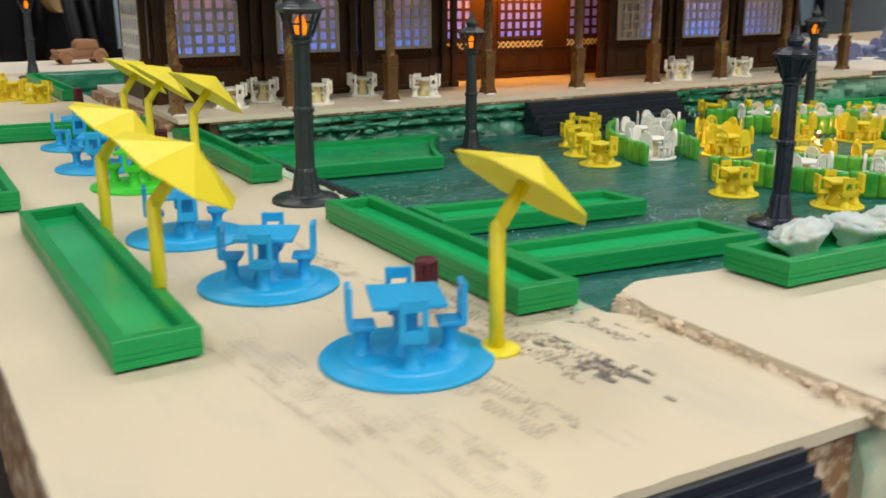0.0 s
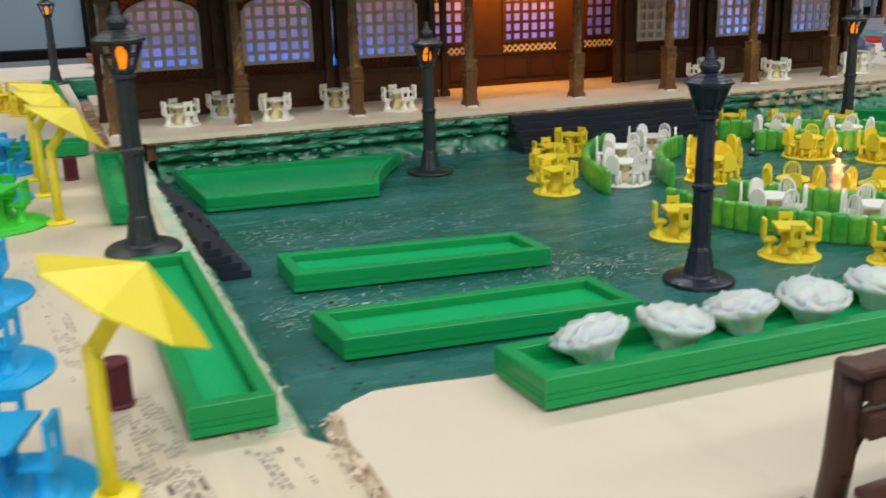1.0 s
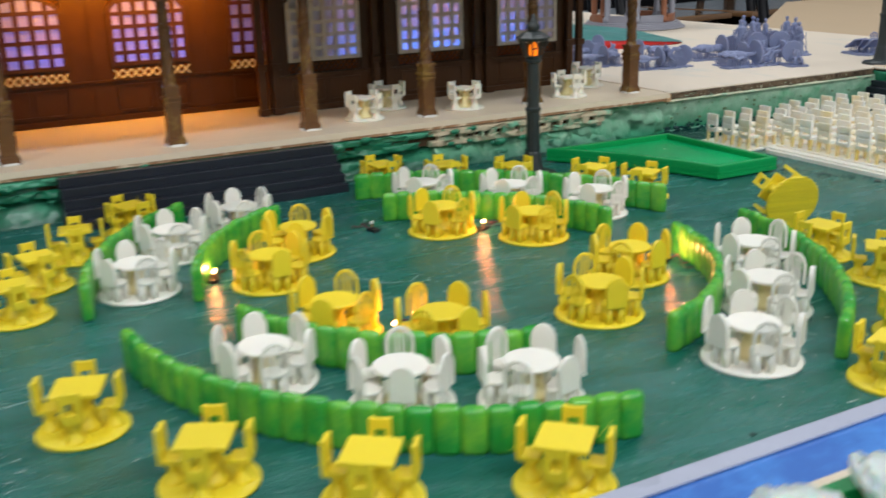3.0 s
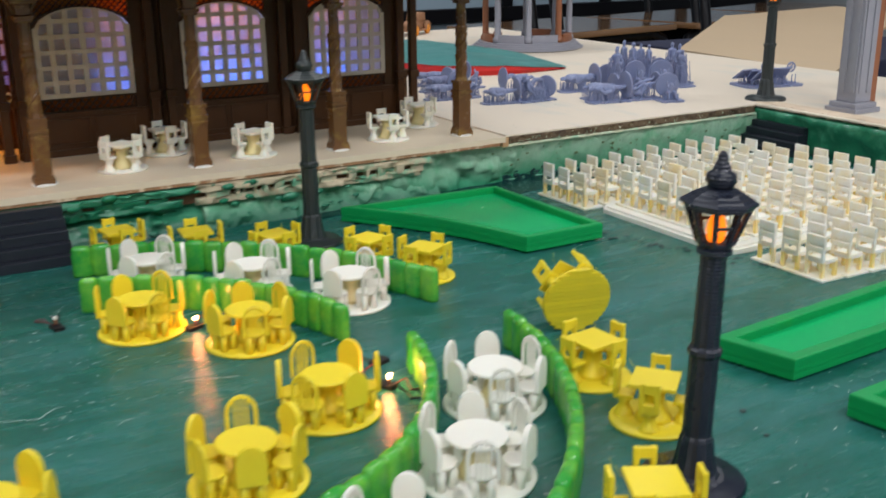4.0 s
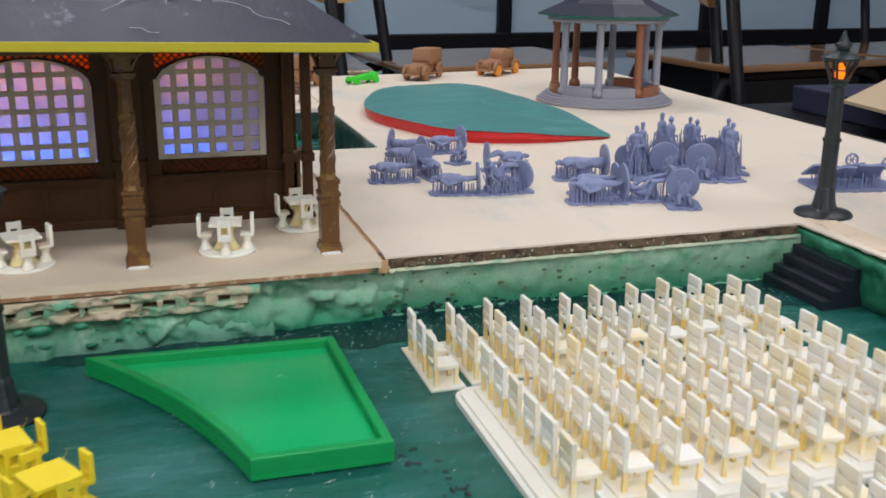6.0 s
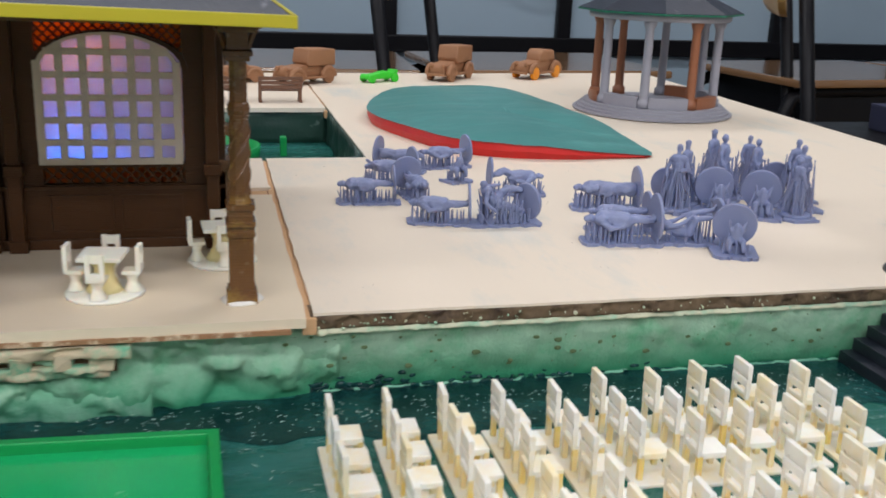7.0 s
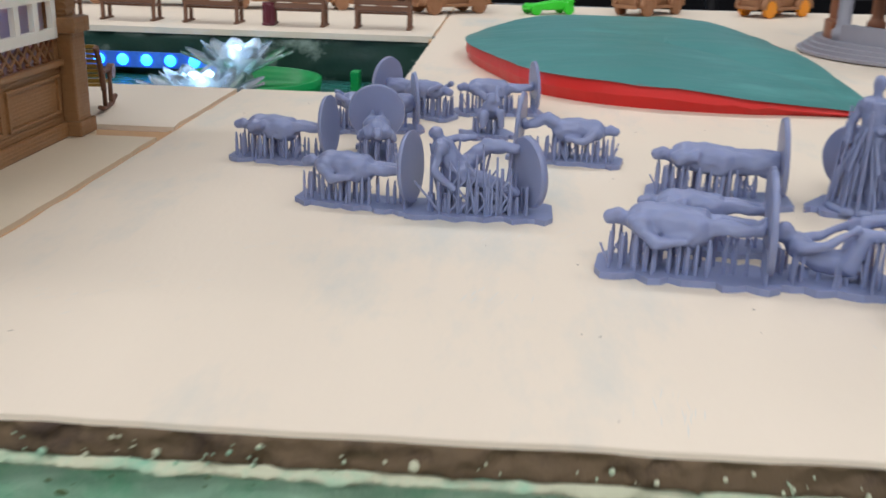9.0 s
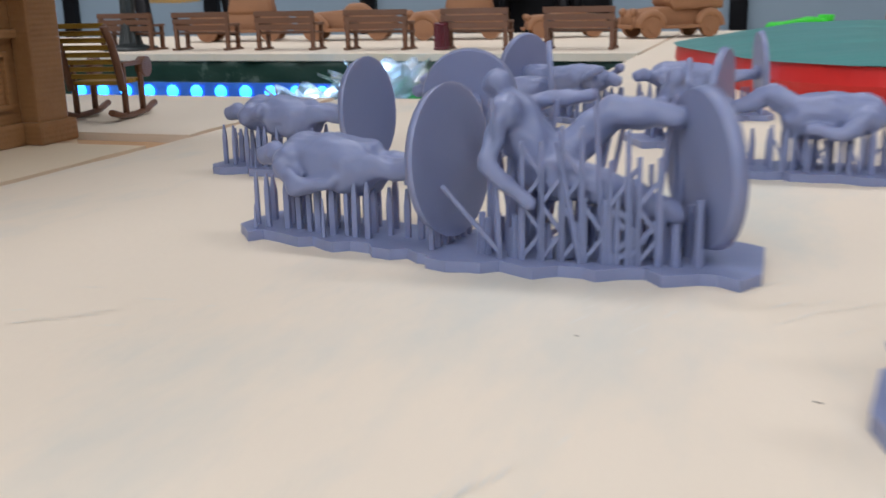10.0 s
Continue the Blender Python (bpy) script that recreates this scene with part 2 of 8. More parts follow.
M_ACRYL = mat("blue_plastic_strip", (0.06, 0.19, 0.60), 0.12, 0.25, 40, 0.1, 300, second=(0.10, 0.34, 0.85), second_at=(0.50, 0.66), second_scale=18, coat=0.6)
M_TABLE = mat("dark_table_cloth", (0.022, 0.018, 0.018), 0.85, 0.4, 200, 0.6, 700, second=(0.12, 0.09, 0.08), second_at=(0.6, 0.75), second_scale=160)
M_INK = mat("faded_print_ink", (0.44, 0.38, 0.32), 0.7, 0.3, 600)
M_INK_DARK = mat("dark_print_ink", (0.20, 0.165, 0.15), 0.7, 0.5, 700, second=(0.50, 0.43, 0.34), second_at=(0.45, 0.65), second_scale=260)
M_SPECK = mat("brown_speck", (0.22, 0.18, 0.14), 0.7, 0.2, 600)
M_FLOOR = mat("grey_room_floor", (0.10, 0.10, 0.105), 0.5, 0.15, 6, 0.1, 60)
M_WALL = mat("pale_room_wall", (0.42, 0.47, 0.5), 0.8, 0.08, 3, 0.1, 50)
M_CEIL = mat("white_ceiling", (0.8, 0.8, 0.78), 0.85, 0.04, 3, 0.1, 50)
M_PANE = mat("blue_grey_partition_pane", (0.36, 0.47, 0.56), 0.22, 0.15, 2, 0.03, 30)
M_FRAME = mat("black_steel_frame", (0.006, 0.006, 0.008), 0.4, 0.2, 20, 0.05, 200, spec=0.2)
M_TABLET = mat("varnished_brown_tablet", (0.28, 0.15, 0.07), 0.14, 0.2, 20, 0.1, 200, stretch=(0.2, 1, 1), coat=0.6)
M_SEAT = mat("black_chair_plastic", (0.008, 0.008, 0.010), 0.4, 0.2, 30, spec=0.25)
M_CARD = mat("tan_cardboard", (0.56, 0.42, 0.27), 0.8, 0.08, 20, 0.1, 300)
M_CLOTH = mat("dark_blue_cloth", (0.018, 0.022, 0.055), 0.8, 0.3, 60, 0.5, 300)
M_CABLE = mat("black_cable", (0.012, 0.012, 0.012), 0.4, 0.1, 100)
M_PLY = mat("orange_plywood", (0.58, 0.36, 0.13), 0.4, 0.12, 20, 0.05, 200)
M_GLUE = mat("white_glue", (0.82, 0.8, 0.74), 0.35, 0.05, 300)


def frosted(name, colour):
    """A thin sheet that lets light through."""
    m = bpy.data.materials.new(name)
    m.use_nodes = True
    nt = m.node_tree
    N, Lk = nt.nodes, nt.links
    out = N["Material Output"]
    N.remove(N["Principled BSDF"])
    tr, df, mx = N.new("ShaderNodeBsdfTranslucent"), N.new("ShaderNodeBsdfDiffuse"), N.new("ShaderNodeMixShader")
    tc, nz, ra = N.new("ShaderNodeTexCoord"), N.new("ShaderNodeTexNoise"), N.new("ShaderNodeMix")
    nz.inputs["Scale"].default_value = 70
    ra.data_type = "RGBA"
    ra.inputs[6].default_value = (*[c * 0.7 for c in colour], 1)
    ra.inputs[7].default_value = (*colour, 1)
    Lk.new(tc.outputs["Object"], nz.inputs["Vector"])
    Lk.new(nz.outputs["Fac"], ra.inputs["Factor"])
    Lk.new(ra.outputs[2], tr.inputs[0])
    Lk.new(ra.outputs[2], df.inputs[0])
    mx.inputs[0].default_value = 0.35
    Lk.new(tr.outputs[0], mx.inputs[1])
    Lk.new(df.outputs[0], mx.inputs[2])
    Lk.new(mx.outputs[0], out.inputs[0])
    return m


M_FLOWER = mat("clear_frosted_print", (0.83, 0.90, 0.87), 0.34, 0.03, 300, 0.06, 1200, sub=1.0, trans=0.35)
M_FROST = frosted("frosted_window_sheet", (0.84, 0.82, 0.88))
# added sheets: amber light behind the lattices is put into their colour
M_AMBER = frosted("amber_glow_sheet", (0.62, 0.24, 0.03))
M_AMBER_DIM = frosted("dim_amber_glow_sheet", (0.34, 0.09, 0.016))


# ---- building helpers ----
def box(bm, x0, x1, y0, y1, z0, z1, bevel=0.0):
    vs = [bm.verts.new((x, y, z)) for z in (z0, z1) for y in (y0, y1) for x in (x0, x1)]
    fs = [bm.faces.new([vs[i] for i in f]) for f in ((0, 2, 3, 1), (4, 5, 7, 6), (0, 1, 5, 4), (2, 6, 7, 3), (0, 4, 6, 2), (1, 3, 7, 5))]
    if bevel:
        es = {e for f in fs for e in f.edges}
        bmesh.ops.bevel(bm, geom=list(es), offset=bevel, segments=2, affect="EDGES", profile=0.6)
    return bm


def lathe(bm, profile, seg=16, cx=0.0, cy=0.0, turn=0.0, smooth=True):
    """A turned shape from (radius, height) pairs, from the bottom up, closed at both ends."""
    rings = []
    for r, z in profile:
        rings.append([bm.verts.new((cx + r * math.cos(turn + 2 * math.pi * i / seg), cy + r * math.sin(turn + 2 * math.pi * i / seg), z)) for i in range(seg)])
    for a, b in zip(rings, rings[1:]):
        for i in range(seg):
            f = bm.faces.new((a[i], a[(i + 1) % seg], b[(i + 1) % seg], b[i]))
            f.smooth = smooth
    bm.faces.new(rings[0][::-1])
    bm.faces.new(rings[-1])
    return bm


def prism(bm, poly, z0, z1):
    a = [bm.verts.new((x, y, z0)) for x, y in poly]
    b = [bm.verts.new((x, y, z1)) for x, y in poly]
    n = len(poly)
    bm.faces.new(a[::-1])
    bm.faces.new(b)
    for i in range(n):
        bm.faces.new((a[i], a[(i + 1) % n], b[(i + 1) % n], b[i]))
    return bm


def rod(bm, a, b, ra, rb=None, seg=6, caps=True):
    """A straight tapered rod from a to b."""
    a, b = Vector(a), Vector(b)
    rb = ra if rb is None else rb
    d = (b - a).normalized()
    u = d.orthogonal().normalized()
    v = d.cross(u)
    A = [bm.verts.new(a + ra * (math.cos(2 * math.pi * i / seg) * u + math.sin(2 * math.pi * i / seg) * v)) for i in range(seg)]
    B = [bm.verts.new(b + rb * (math.cos(2 * math.pi * i / seg) * u + math.sin(2 * math.pi * i / seg) * v)) for i in range(seg)]
    for i in range(seg):
        f = bm.faces.new((A[i], A[(i + 1) % seg], B[(i + 1) % seg], B[i]))
        f.smooth = seg > 5
    if caps:
        bm.faces.new(A[::-1])
        bm.faces.new(B)
    return bm


def ball(bm, c, r, seg=10, scale=(1, 1, 1)):
    m = Matrix.Translation(c) @ Matrix.Diagonal((*scale, 1))
    got = bmesh.ops.create_uvsphere(bm, u_segments=seg, v_segments=max(5, seg * 2 // 3), radius=r, matrix=m)
    for f in {f for v in got["verts"] for f in v.link_faces}:
        f.smooth = True
    return bm


def tube(bm, pts, r, seg=6):
    """One continuous round bar along the points."""
    pts = [Vector(p) for p in pts]
    dirs = [(b - a).normalized() for a, b in zip(pts, pts[1:])]
    u = dirs[0].orthogonal().normalized()
    rings = []
    for k, p in enumerate(pts):
        d = dirs[0] if k == 0 else dirs[-1] if k == len(pts) - 1 else (dirs[k - 1] + dirs[k]).normalized()
        u = (u - d * u.dot(d)).normalized()
        v = d.cross(u)
        rings.append([bm.verts.new(p + r * (math.cos(2 * math.pi * i / seg) * u + math.sin(2 * math.pi * i / seg) * v)) for i in range(seg)])
    for a, b in zip(rings, rings[1:]):
        for i in range(seg):
            f = bm.faces.new((a[i], a[(i + 1) % seg], b[(i + 1) % seg], b[i]))
            f.smooth = seg > 5
    bm.faces.new(rings[0][::-1])
    bm.faces.new(rings[-1])
    return bm


def link(name, bm, material, parent=None):
    me = bpy.data.meshes.new(name)
    bmesh.ops.recalc_face_normals(bm, faces=bm.faces)
    bm.to_mesh(me)
    bm.free()
    for m in material if isinstance(material, (list, tuple)) else (material,):
        me.materials.append(m)
    ob = new(name, me)
    if parent is not None:
        ob.parent = parent
    return ob


def part(name, bm, material, parent, label=""):
    """One mesh under a thing or under a part."""
    return tagged(link(name, bm, material, parent), label)


def share(name, ob, parent, m):
    """Another part on the mesh of ob."""
    o = new(name, ob.data)
    o.parent = parent
    o.matrix_basis = m
    return o


def thing(name, label, category, group="", m=None):
    ob = tagged(new(name), label, category, group)
    ob.empty_display_size = 0.005
    if m is not None:
        ob.matrix_basis = m
    return ob


def solo(name, bm, material, label, category, group="", m=None, kind=""):
    ob = tagged(link(name, bm, material), label, category, group, kind)
    if m is not None:
        ob.matrix_basis = m
    return ob


def setting(name, bm, material, label=""):
    return tagged(link(name, bm, material), label, "", "", "structure")


def inset(poly, d):
    """The polygon, counter-clockwise, moved inwards by d."""
    out = []
    n = len(poly)
    for i in range(n):
        p, q, r = Vector(poly[i - 1]), Vector(poly[i]), Vector(poly[(i + 1) % n])
        e1, e2 = (q - p).normalized(), (r - q).normalized()
        n1, n2 = Vector((-e1.y, e1.x)), Vector((-e2.y, e2.x))
        k = d / max(0.3, 1 + n1.dot(n2))
        out.append(tuple(q + (n1 + n2) * k))
    return out


def rough_strip(bm, x0, x1, y0, y1, nx, nz, depth, z0, z1, amount, freq, seed=0.0, slope=0.0):
    """A torn face along a line from (x0, y0) to (x1, y1), with the solid behind it to its left."""
    d = Vector((x1 - x0, y1 - y0, 0))
    n = Vector((-d.y, d.x, 0)).normalized()
    grid = []
    for j in range(nz + 1):
        row = []
        for i in range(nx + 1):
            s, h = i / nx, j / nz
            p = Vector((x0, y0, 0)) + d * s + Vector((0, 0, z0 + (z1 - z0) * h)) + n * slope * h
            k = noise.fractal(p * freq + Vector((seed, seed, seed)), 0.8, 2.0, 5)
            edge = 0.25 if j in (0, nz) else 1.0
            row.append(bm.verts.new(p + n * amount * k * edge + Vector((0, 0, 0.3 * amount * k * edge))))
        grid.append(row)
    for a, b in zip(grid, grid[1:]):
        for i in range(nx):
            f = bm.faces.new((a[i], a[i + 1], b[i + 1], b[i]))
            f.smooth = True
    back = [[bm.verts.new(v.co * 1 + n * depth) for v in (row[0], row[-1])] for row in (grid[0], grid[-1])]
    bm.faces.new((*grid[-1], back[1][1], back[1][0]))
    bm.faces.new((*grid[0][::-1], back[0][0], back[0][1]))
    bm.faces.new((back[0][0], back[1][0], back[1][1], back[0][1]))
    bm.faces.new((*[r[0] for r in grid][::-1], back[0][0], back[1][0]))
    bm.faces.new((*[r[-1] for r in grid], back[1][1], back[0][1]))
    return bm


def slab(poly, z0, z1, seed=0, step=0.006, wob=0.0007):
    """A board with a slightly uneven cut edge."""
    bm = bmesh.new()
    pts = []
    n = len(poly)
    for i in range(n):
        a, b = Vector(poly[i]), Vector(poly[(i + 1) % n])
        k = max(1, int((b - a).length / step))
        for j in range(k):
            p = a.lerp(b, j / k)
            w = noise.noise_vector(Vector((p.x * 160 + seed, p.y * 160, seed)))
            pts.append((p.x + w.x * wob, p.y + w.y * wob))
    return prism(bm, pts, z0, z1)


def melt(balls, voxel=0.00042, soften=4, uneven=0.0):
    """One smooth skin over rods and balls given as (a, b, ra, rb)."""
    b = bmesh.new()
    for p, q, ra, rb in balls:
        ball(b, p, ra, 10)
        ball(b, q, rb, 10)
        if (Vector(q) - Vector(p)).length > 1e-5:
            rod(b, p, q, ra, rb, 10)
    me = bpy.data.meshes.new("skin")
    b.to_mesh(me)
    b.free()
    ob = new("skin", me)
    md = ob.modifiers.new("remesh", "REMESH")
    md.mode, md.voxel_size, md.use_smooth_shade = "VOXEL", voxel, True
    sm = ob.modifiers.new("smooth", "SMOOTH")
    sm.factor, sm.iterations = 0.5, soften
    dg = bpy.context.evaluated_depsgraph_get()
    got = bpy.data.meshes.new_from_object(ob.evaluated_get(dg))
    bpy.data.objects.remove(ob)
    if uneven:
        normals = [v.normal.copy() for v in got.vertices]
        for v, nv in zip(got.vertices, normals):
            v.co += nv * uneven * (noise.noise(v.co * 420) + 0.6 * noise.noise(Vector((v.co.x * 300, v.co.y * 1500, v.co.z * 500))))
    return got


# ---- the room ----
FLOOR_Z, CEIL_Z = -0.78, 1.95
bm = bmesh.new(); box(bm, -2.6, 4.6, -2.4, 4.2, FLOOR_Z - 0.1, FLOOR_Z); setting("floor", bm, M_FLOOR, "dark grey smooth room floor")
bm = bmesh.new(); box(bm, -2.6, 4.6, -2.4, 4.2, CEIL_Z, CEIL_Z + 0.1); setting("ceiling", bm, M_CEIL, "plain white ceiling")
bm = bmesh.new(); box(bm, -2.7, -2.6, -2.4, 4.2, FLOOR_Z, CEIL_Z); setting("wall_west", bm, M_WALL, "pale grey plain wall")
bm = bmesh.new(); box(bm, 4.6, 4.7, -2.4, 4.2, FLOOR_Z, CEIL_Z); setting("wall_east", bm, M_WALL, "pale grey plain wall")
bm = bmesh.new(); box(bm, -2.6, 4.6, -2.5, -2.4, FLOOR_Z, CEIL_Z); setting("wall_south", bm, M_WALL, "pale grey plain wall")
bm = bmesh.new(); box(bm, -2.6, 4.6, 4.2, 4.3, FLOOR_Z, CEIL_Z); wall_n = setting("wall_north", bm, M_WALL, "pale wall behind a framed partition")

# framed partition in front of the north wall
partition = tagged(new("partition"), "black steel framed partition with blue-grey panes", "partition", "", "structure")
POSTS = [-2.5 + 0.5 * k for k in range(8)] + [1.49, 2.03, 2.76, 3.22, 3.62, 4.08]
for i, px in enumerate(POSTS):
    bm = bmesh.new(); box(bm, px - 0.022, px + 0.022, 3.46, 3.52, FLOOR_Z, 1.2, 0.004); part("post", bm, M_FRAME, partition)
    if i < 13:
        for z0, z1 in ((FLOOR_Z + 0.08, -0.145), (-0.095, 0.5), (0.55, 1.15)):
            bm = bmesh.new(); box(bm, px + 0.022, POSTS[i + 1] - 0.022, 3.485, 3.495, z0, z1); part("pane", bm, M_PANE, partition)
for rz in (FLOOR_Z + 0.04, -0.120, 0.525, 1.175):
    bm = bmesh.new(); box(bm, -2.5, 4.1, 3.455, 3.525, rz - 0.025, rz + 0.025, 0.004); part("rail", bm, M_FRAME, partition)


# ---- the model's base ----
LB, FB, RB = 0.0165, 0.0195, 0.026       # heights of the left, front and rear boards over the pool floor
bm = bmesh.new(); box(bm, -0.35, 1.62, 0.02, 1.62, -0.06, -0.034, 0.004)
table = thing("model_table", "large table under a dark speckled cloth", "table")
part("tabletop", bm, M_TABLE, table)
bm = bmesh.new(); box(bm, -0.3, -0.24, 0.1, 0.16, FLOOR_Z, -0.06); leg = part("leg", bm, M_FRAME, table)
for dx, dy in ((1.8, 0), (0, 1.35), (1.8, 1.35)):
    share("leg", leg, table, pose(dx, dy, 0))

bm = bmesh.new(); box(bm, 0.392, 1.225, 0.43, 0.84, -0.034, 0.0)
pool = setting("pool_floor", bm, M_POOL, "glossy dark green painted pool floor with pale scuffs and painted glints")
rng = random.Random(5)
bm = bmesh.new()
for k in range(11000):
    # short pale scuffs brushed over the paint
    sx, sy = rng.uniform(0.405, 1.16), rng.uniform(0.47, 0.81)
    if noise.noise(Vector((sx * 9, sy * 9, 3.1))) < rng.uniform(-0.1, 0.7):
        continue
    an, ln, wd = rng.gauss(0.4, 0.8), abs(rng.gauss(0.0003, 0.0007)) + 0.0002, rng.uniform(0.00006, 0.00026)
    c, s = math.cos(an), math.sin(an)
    vs = [bm.verts.new((sx + a * c - b * s, sy + a * s + b * c, 0.0006)) for a, b in ((-ln, 0), (0, -wd), (ln, 0), (0, wd))]
    bm.faces.new(vs)
for k in range(1900):
    # dense pale streaks: the ceiling lamps' reflection on brush ridges, painted on
    px, py, spread = rng.choice(((0.470, 0.655, 0.036), (0.452, 0.665, 0.026), (0.425, 0.560, 0.018), (0.535, 0.560, 0.022), (0.530, 0.480, 0.020), (0.600, 0.480, 0.020)))
    sx, sy = px + rng.gauss(0, spread), py + rng.gauss(0, spread * 0.6)
    if not (0.405 < sx < 1.16 and 0.455 < sy < 0.80):
        continue
    an, ln, wd = rng.gauss(0.35, 0.7), abs(rng.gauss(0.0005, 0.0010)) + 0.0003, rng.uniform(0.00008, 0.00034)
    c, s = math.cos(an), math.sin(an)
    bm.faces.new([bm.verts.new((sx + a * c - b * s, sy + a * s + b * c, 0.0006)) for a, b in ((-ln, 0), (0, -wd), (ln, 0), (0, wd))])
for k in range(420):
    # specks along the foot of the rear wall, painted in as glints
    sx, sy = rng.uniform(0.93, 1.17), 0.812 - abs(rng.gauss(0, 0.012))
    ln, wd = rng.uniform(0.0002, 0.0009), rng.uniform(0.0001, 0.00022)
    bm.faces.new([bm.verts.new((sx + a, sy + b, 0.0006)) for a, b in ((-ln, 0), (0, -wd), (ln, 0), (0, wd))])
for line in (((0.6965, 0.6700), (0.7080, 0.6480), (0.7180, 0.6440), (0.7240, 0.6500)), ((0.5820, 0.5080), (0.5990, 0.5150), (0.6120, 0.5260), (0.6090, 0.5280)), ((0.5960, 0.5010), (0.6060, 0.5180)), ((0.5480, 0.6050), (0.5700, 0.6100), (0.5930, 0.6110)), ((0.8080, 0.6520), (0.8200, 0.6560)), ((0.7600, 0.6480), (0.7780, 0.6420))):
    # long scratches
    fine_ = []
    for (xa, ya), (xb, yb) in zip(line, line[1:]):
        for k in range(9):
            q = noise.noise_vector(Vector((xa * 90 + k * 0.4, ya * 90, 3.0))) * 0.0006
            fine_.append(Vector((xa + (xb - xa) * k / 9 + q.x, ya + (yb - ya) * k / 9 + q.y, 0.0006)))
    for p, q in zip(fine_, fine_[1:]):
        nn = Vector((-(q - p).y, (q - p).x, 0)).normalized() * rng.uniform(0.00008, 0.00022)
        bm.faces.new([bm.verts.new(v) for v in (p - nn, q - nn, q + nn, p + nn)])
tagged(part("scuff_marks", bm, M_SCUFF_GLINT, pool, "short pale scuffs, scratches and painted glints"), kind="stuff")
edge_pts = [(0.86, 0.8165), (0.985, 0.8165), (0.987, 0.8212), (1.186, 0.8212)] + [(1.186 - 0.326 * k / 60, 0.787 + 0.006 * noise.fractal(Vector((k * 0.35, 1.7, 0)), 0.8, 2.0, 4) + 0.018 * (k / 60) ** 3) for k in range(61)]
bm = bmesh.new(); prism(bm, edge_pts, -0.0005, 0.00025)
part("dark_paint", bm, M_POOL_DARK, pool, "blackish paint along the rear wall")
bm = bmesh.new()
for k in range(230):
    if k < 120:
        u = rng.random(); sx, sy = 0.955 + 0.045 * u + rng.gauss(0, 0.003), 0.735 - 0.105 * u + rng.gauss(0, 0.003)
    else:
        sx, sy = rng.choice(((rng.uniform(0.405, 0.44), rng.uniform(0.46, 0.6)), (rng.uniform(0.42, 1.15), rng.uniform(0.805, 0.818)), (rng.uniform(0.53, 0.95), rng.uniform(0.49, 0.6))))
    r = abs(rng.gauss(0.0003, 0.0003)) + 0.0002
    ball(bm, (sx, sy, r * 0.2), r, 5, (rng.uniform(0.8, 1.6), rng.uniform(0.7, 1.3), 0.4))
tagged(part("paint_crumbs", bm, M_DEBRIS, pool, "black crumbs of dried paint"), kind="stuff")

# left board and its foam
bm = slab([(0.2425, 0.3565), (0.398, 0.3565), (0.397, 0.425), (0.389, 0.436), (0.388, 0.82), (0.384, 0.86), (0.372, 1.0), (0.365, 1.40), (-0.1, 1.40), (0.05, 0.9), (0.2425, 0.66)], LB - 0.003, LB, 1)
ground_l = setting("ground_left_board", bm, M_BOARD_L, "cream painted board with grey scuffs and faded print")
bm = slab([(0.2440, 0.360), (0.395, 0.360), (0.394, 0.425), (0.386, 0.436), (0.386, 0.86), (0.37, 1.0), (0.362, 1.39), (-0.09, 1.39), (0.06, 0.9), (0.2440, 0.66)], -0.034, LB - 0.003, 2)
setting("foam_left", bm, M_EDGE, "brown raw edge of the left base")
bm = bmesh.new(); rough_strip(bm, 0.3975, 0.4000, 0.44, 0.862, 420, 9, 0.006, -0.001, LB + 0.0004, 0.0019, 230, 3.0, 0.0095)
rng_c = random.Random(405)
for k in range(260):
    u = rng_c.random()
    ball(bm, (0.3885 + 0.0025 * u + rng_c.gauss(0, 0.0008), 0.446 + 0.40 * u, LB + rng_c.uniform(-0.0010, 0.0002)), rng_c.uniform(0.0003, 0.0010), 6, (0.9, 1.4, 0.6))
setting("pool_edge_left", bm, M_TORN, "pale torn pool edge with green paint")
bm = bmesh.new(); rough_strip(bm, 0.3985, 0.4012, 0.45, 0.85, 110, 4, 0.004, -0.001, 0.006, 0.0015, 160, 8.0, 0.003)
setting("pool_edge_left_foot", bm, M_FOAM_DARK, "dark green painted foot of the pool edge")

# front board
bm = slab([(0.397, 0.352), (0.90, 0.352), (0.90, 0.444), (0.52, 0.449), (0.436, 0.443), (0.408, 0.446), (0.399, 0.441), (0.396, 0.425)], FB - 0.003, FB, 3)
setting("ground_front_board", bm, M_BOARD_F, "cream painted front board with a chipped edge")
bm = bmesh.new(); rough_strip(bm, 0.3945, 0.3945, 0.44, 0.352, 150, 7, 0.006, LB - 0.002, FB - 0.0002, 0.0022, 160, 5.0, 0.0030)
setting("front_board_edge", bm, M_CHIP, "chipped raw edge of the front board")
bm = bmesh.new()
rng_c = random.Random(404)
for k in range(70):
    cy_ = rng_c.uniform(0.352, 0.440)
    ball(bm, (0.3948 + rng_c.gauss(0, 0.0016), cy_, rng_c.uniform(LB, FB - 0.0004)), abs(rng_c.gauss(0.0001, 0.0004)) + 0.0002, 6, (1.1, 1.7, 0.8))
for v in bm.verts:
    v.co += noise.noise_vector(v.co * 420) * 0.0009
tagged(setting("front_board_chips", bm, M_CHIP, "loose chips along the raw edge of the front board"))
bm = bmesh.new(); rough_strip(bm, 0.90, 0.405, 0.446, 0.447, 140, 6, 0.01, -0.001, FB - 0.003, 0.002, 130, 6.0, 0.0)
setting("pool_edge_front", bm, M_FOAM_DARK, "dark green painted front pool edge")
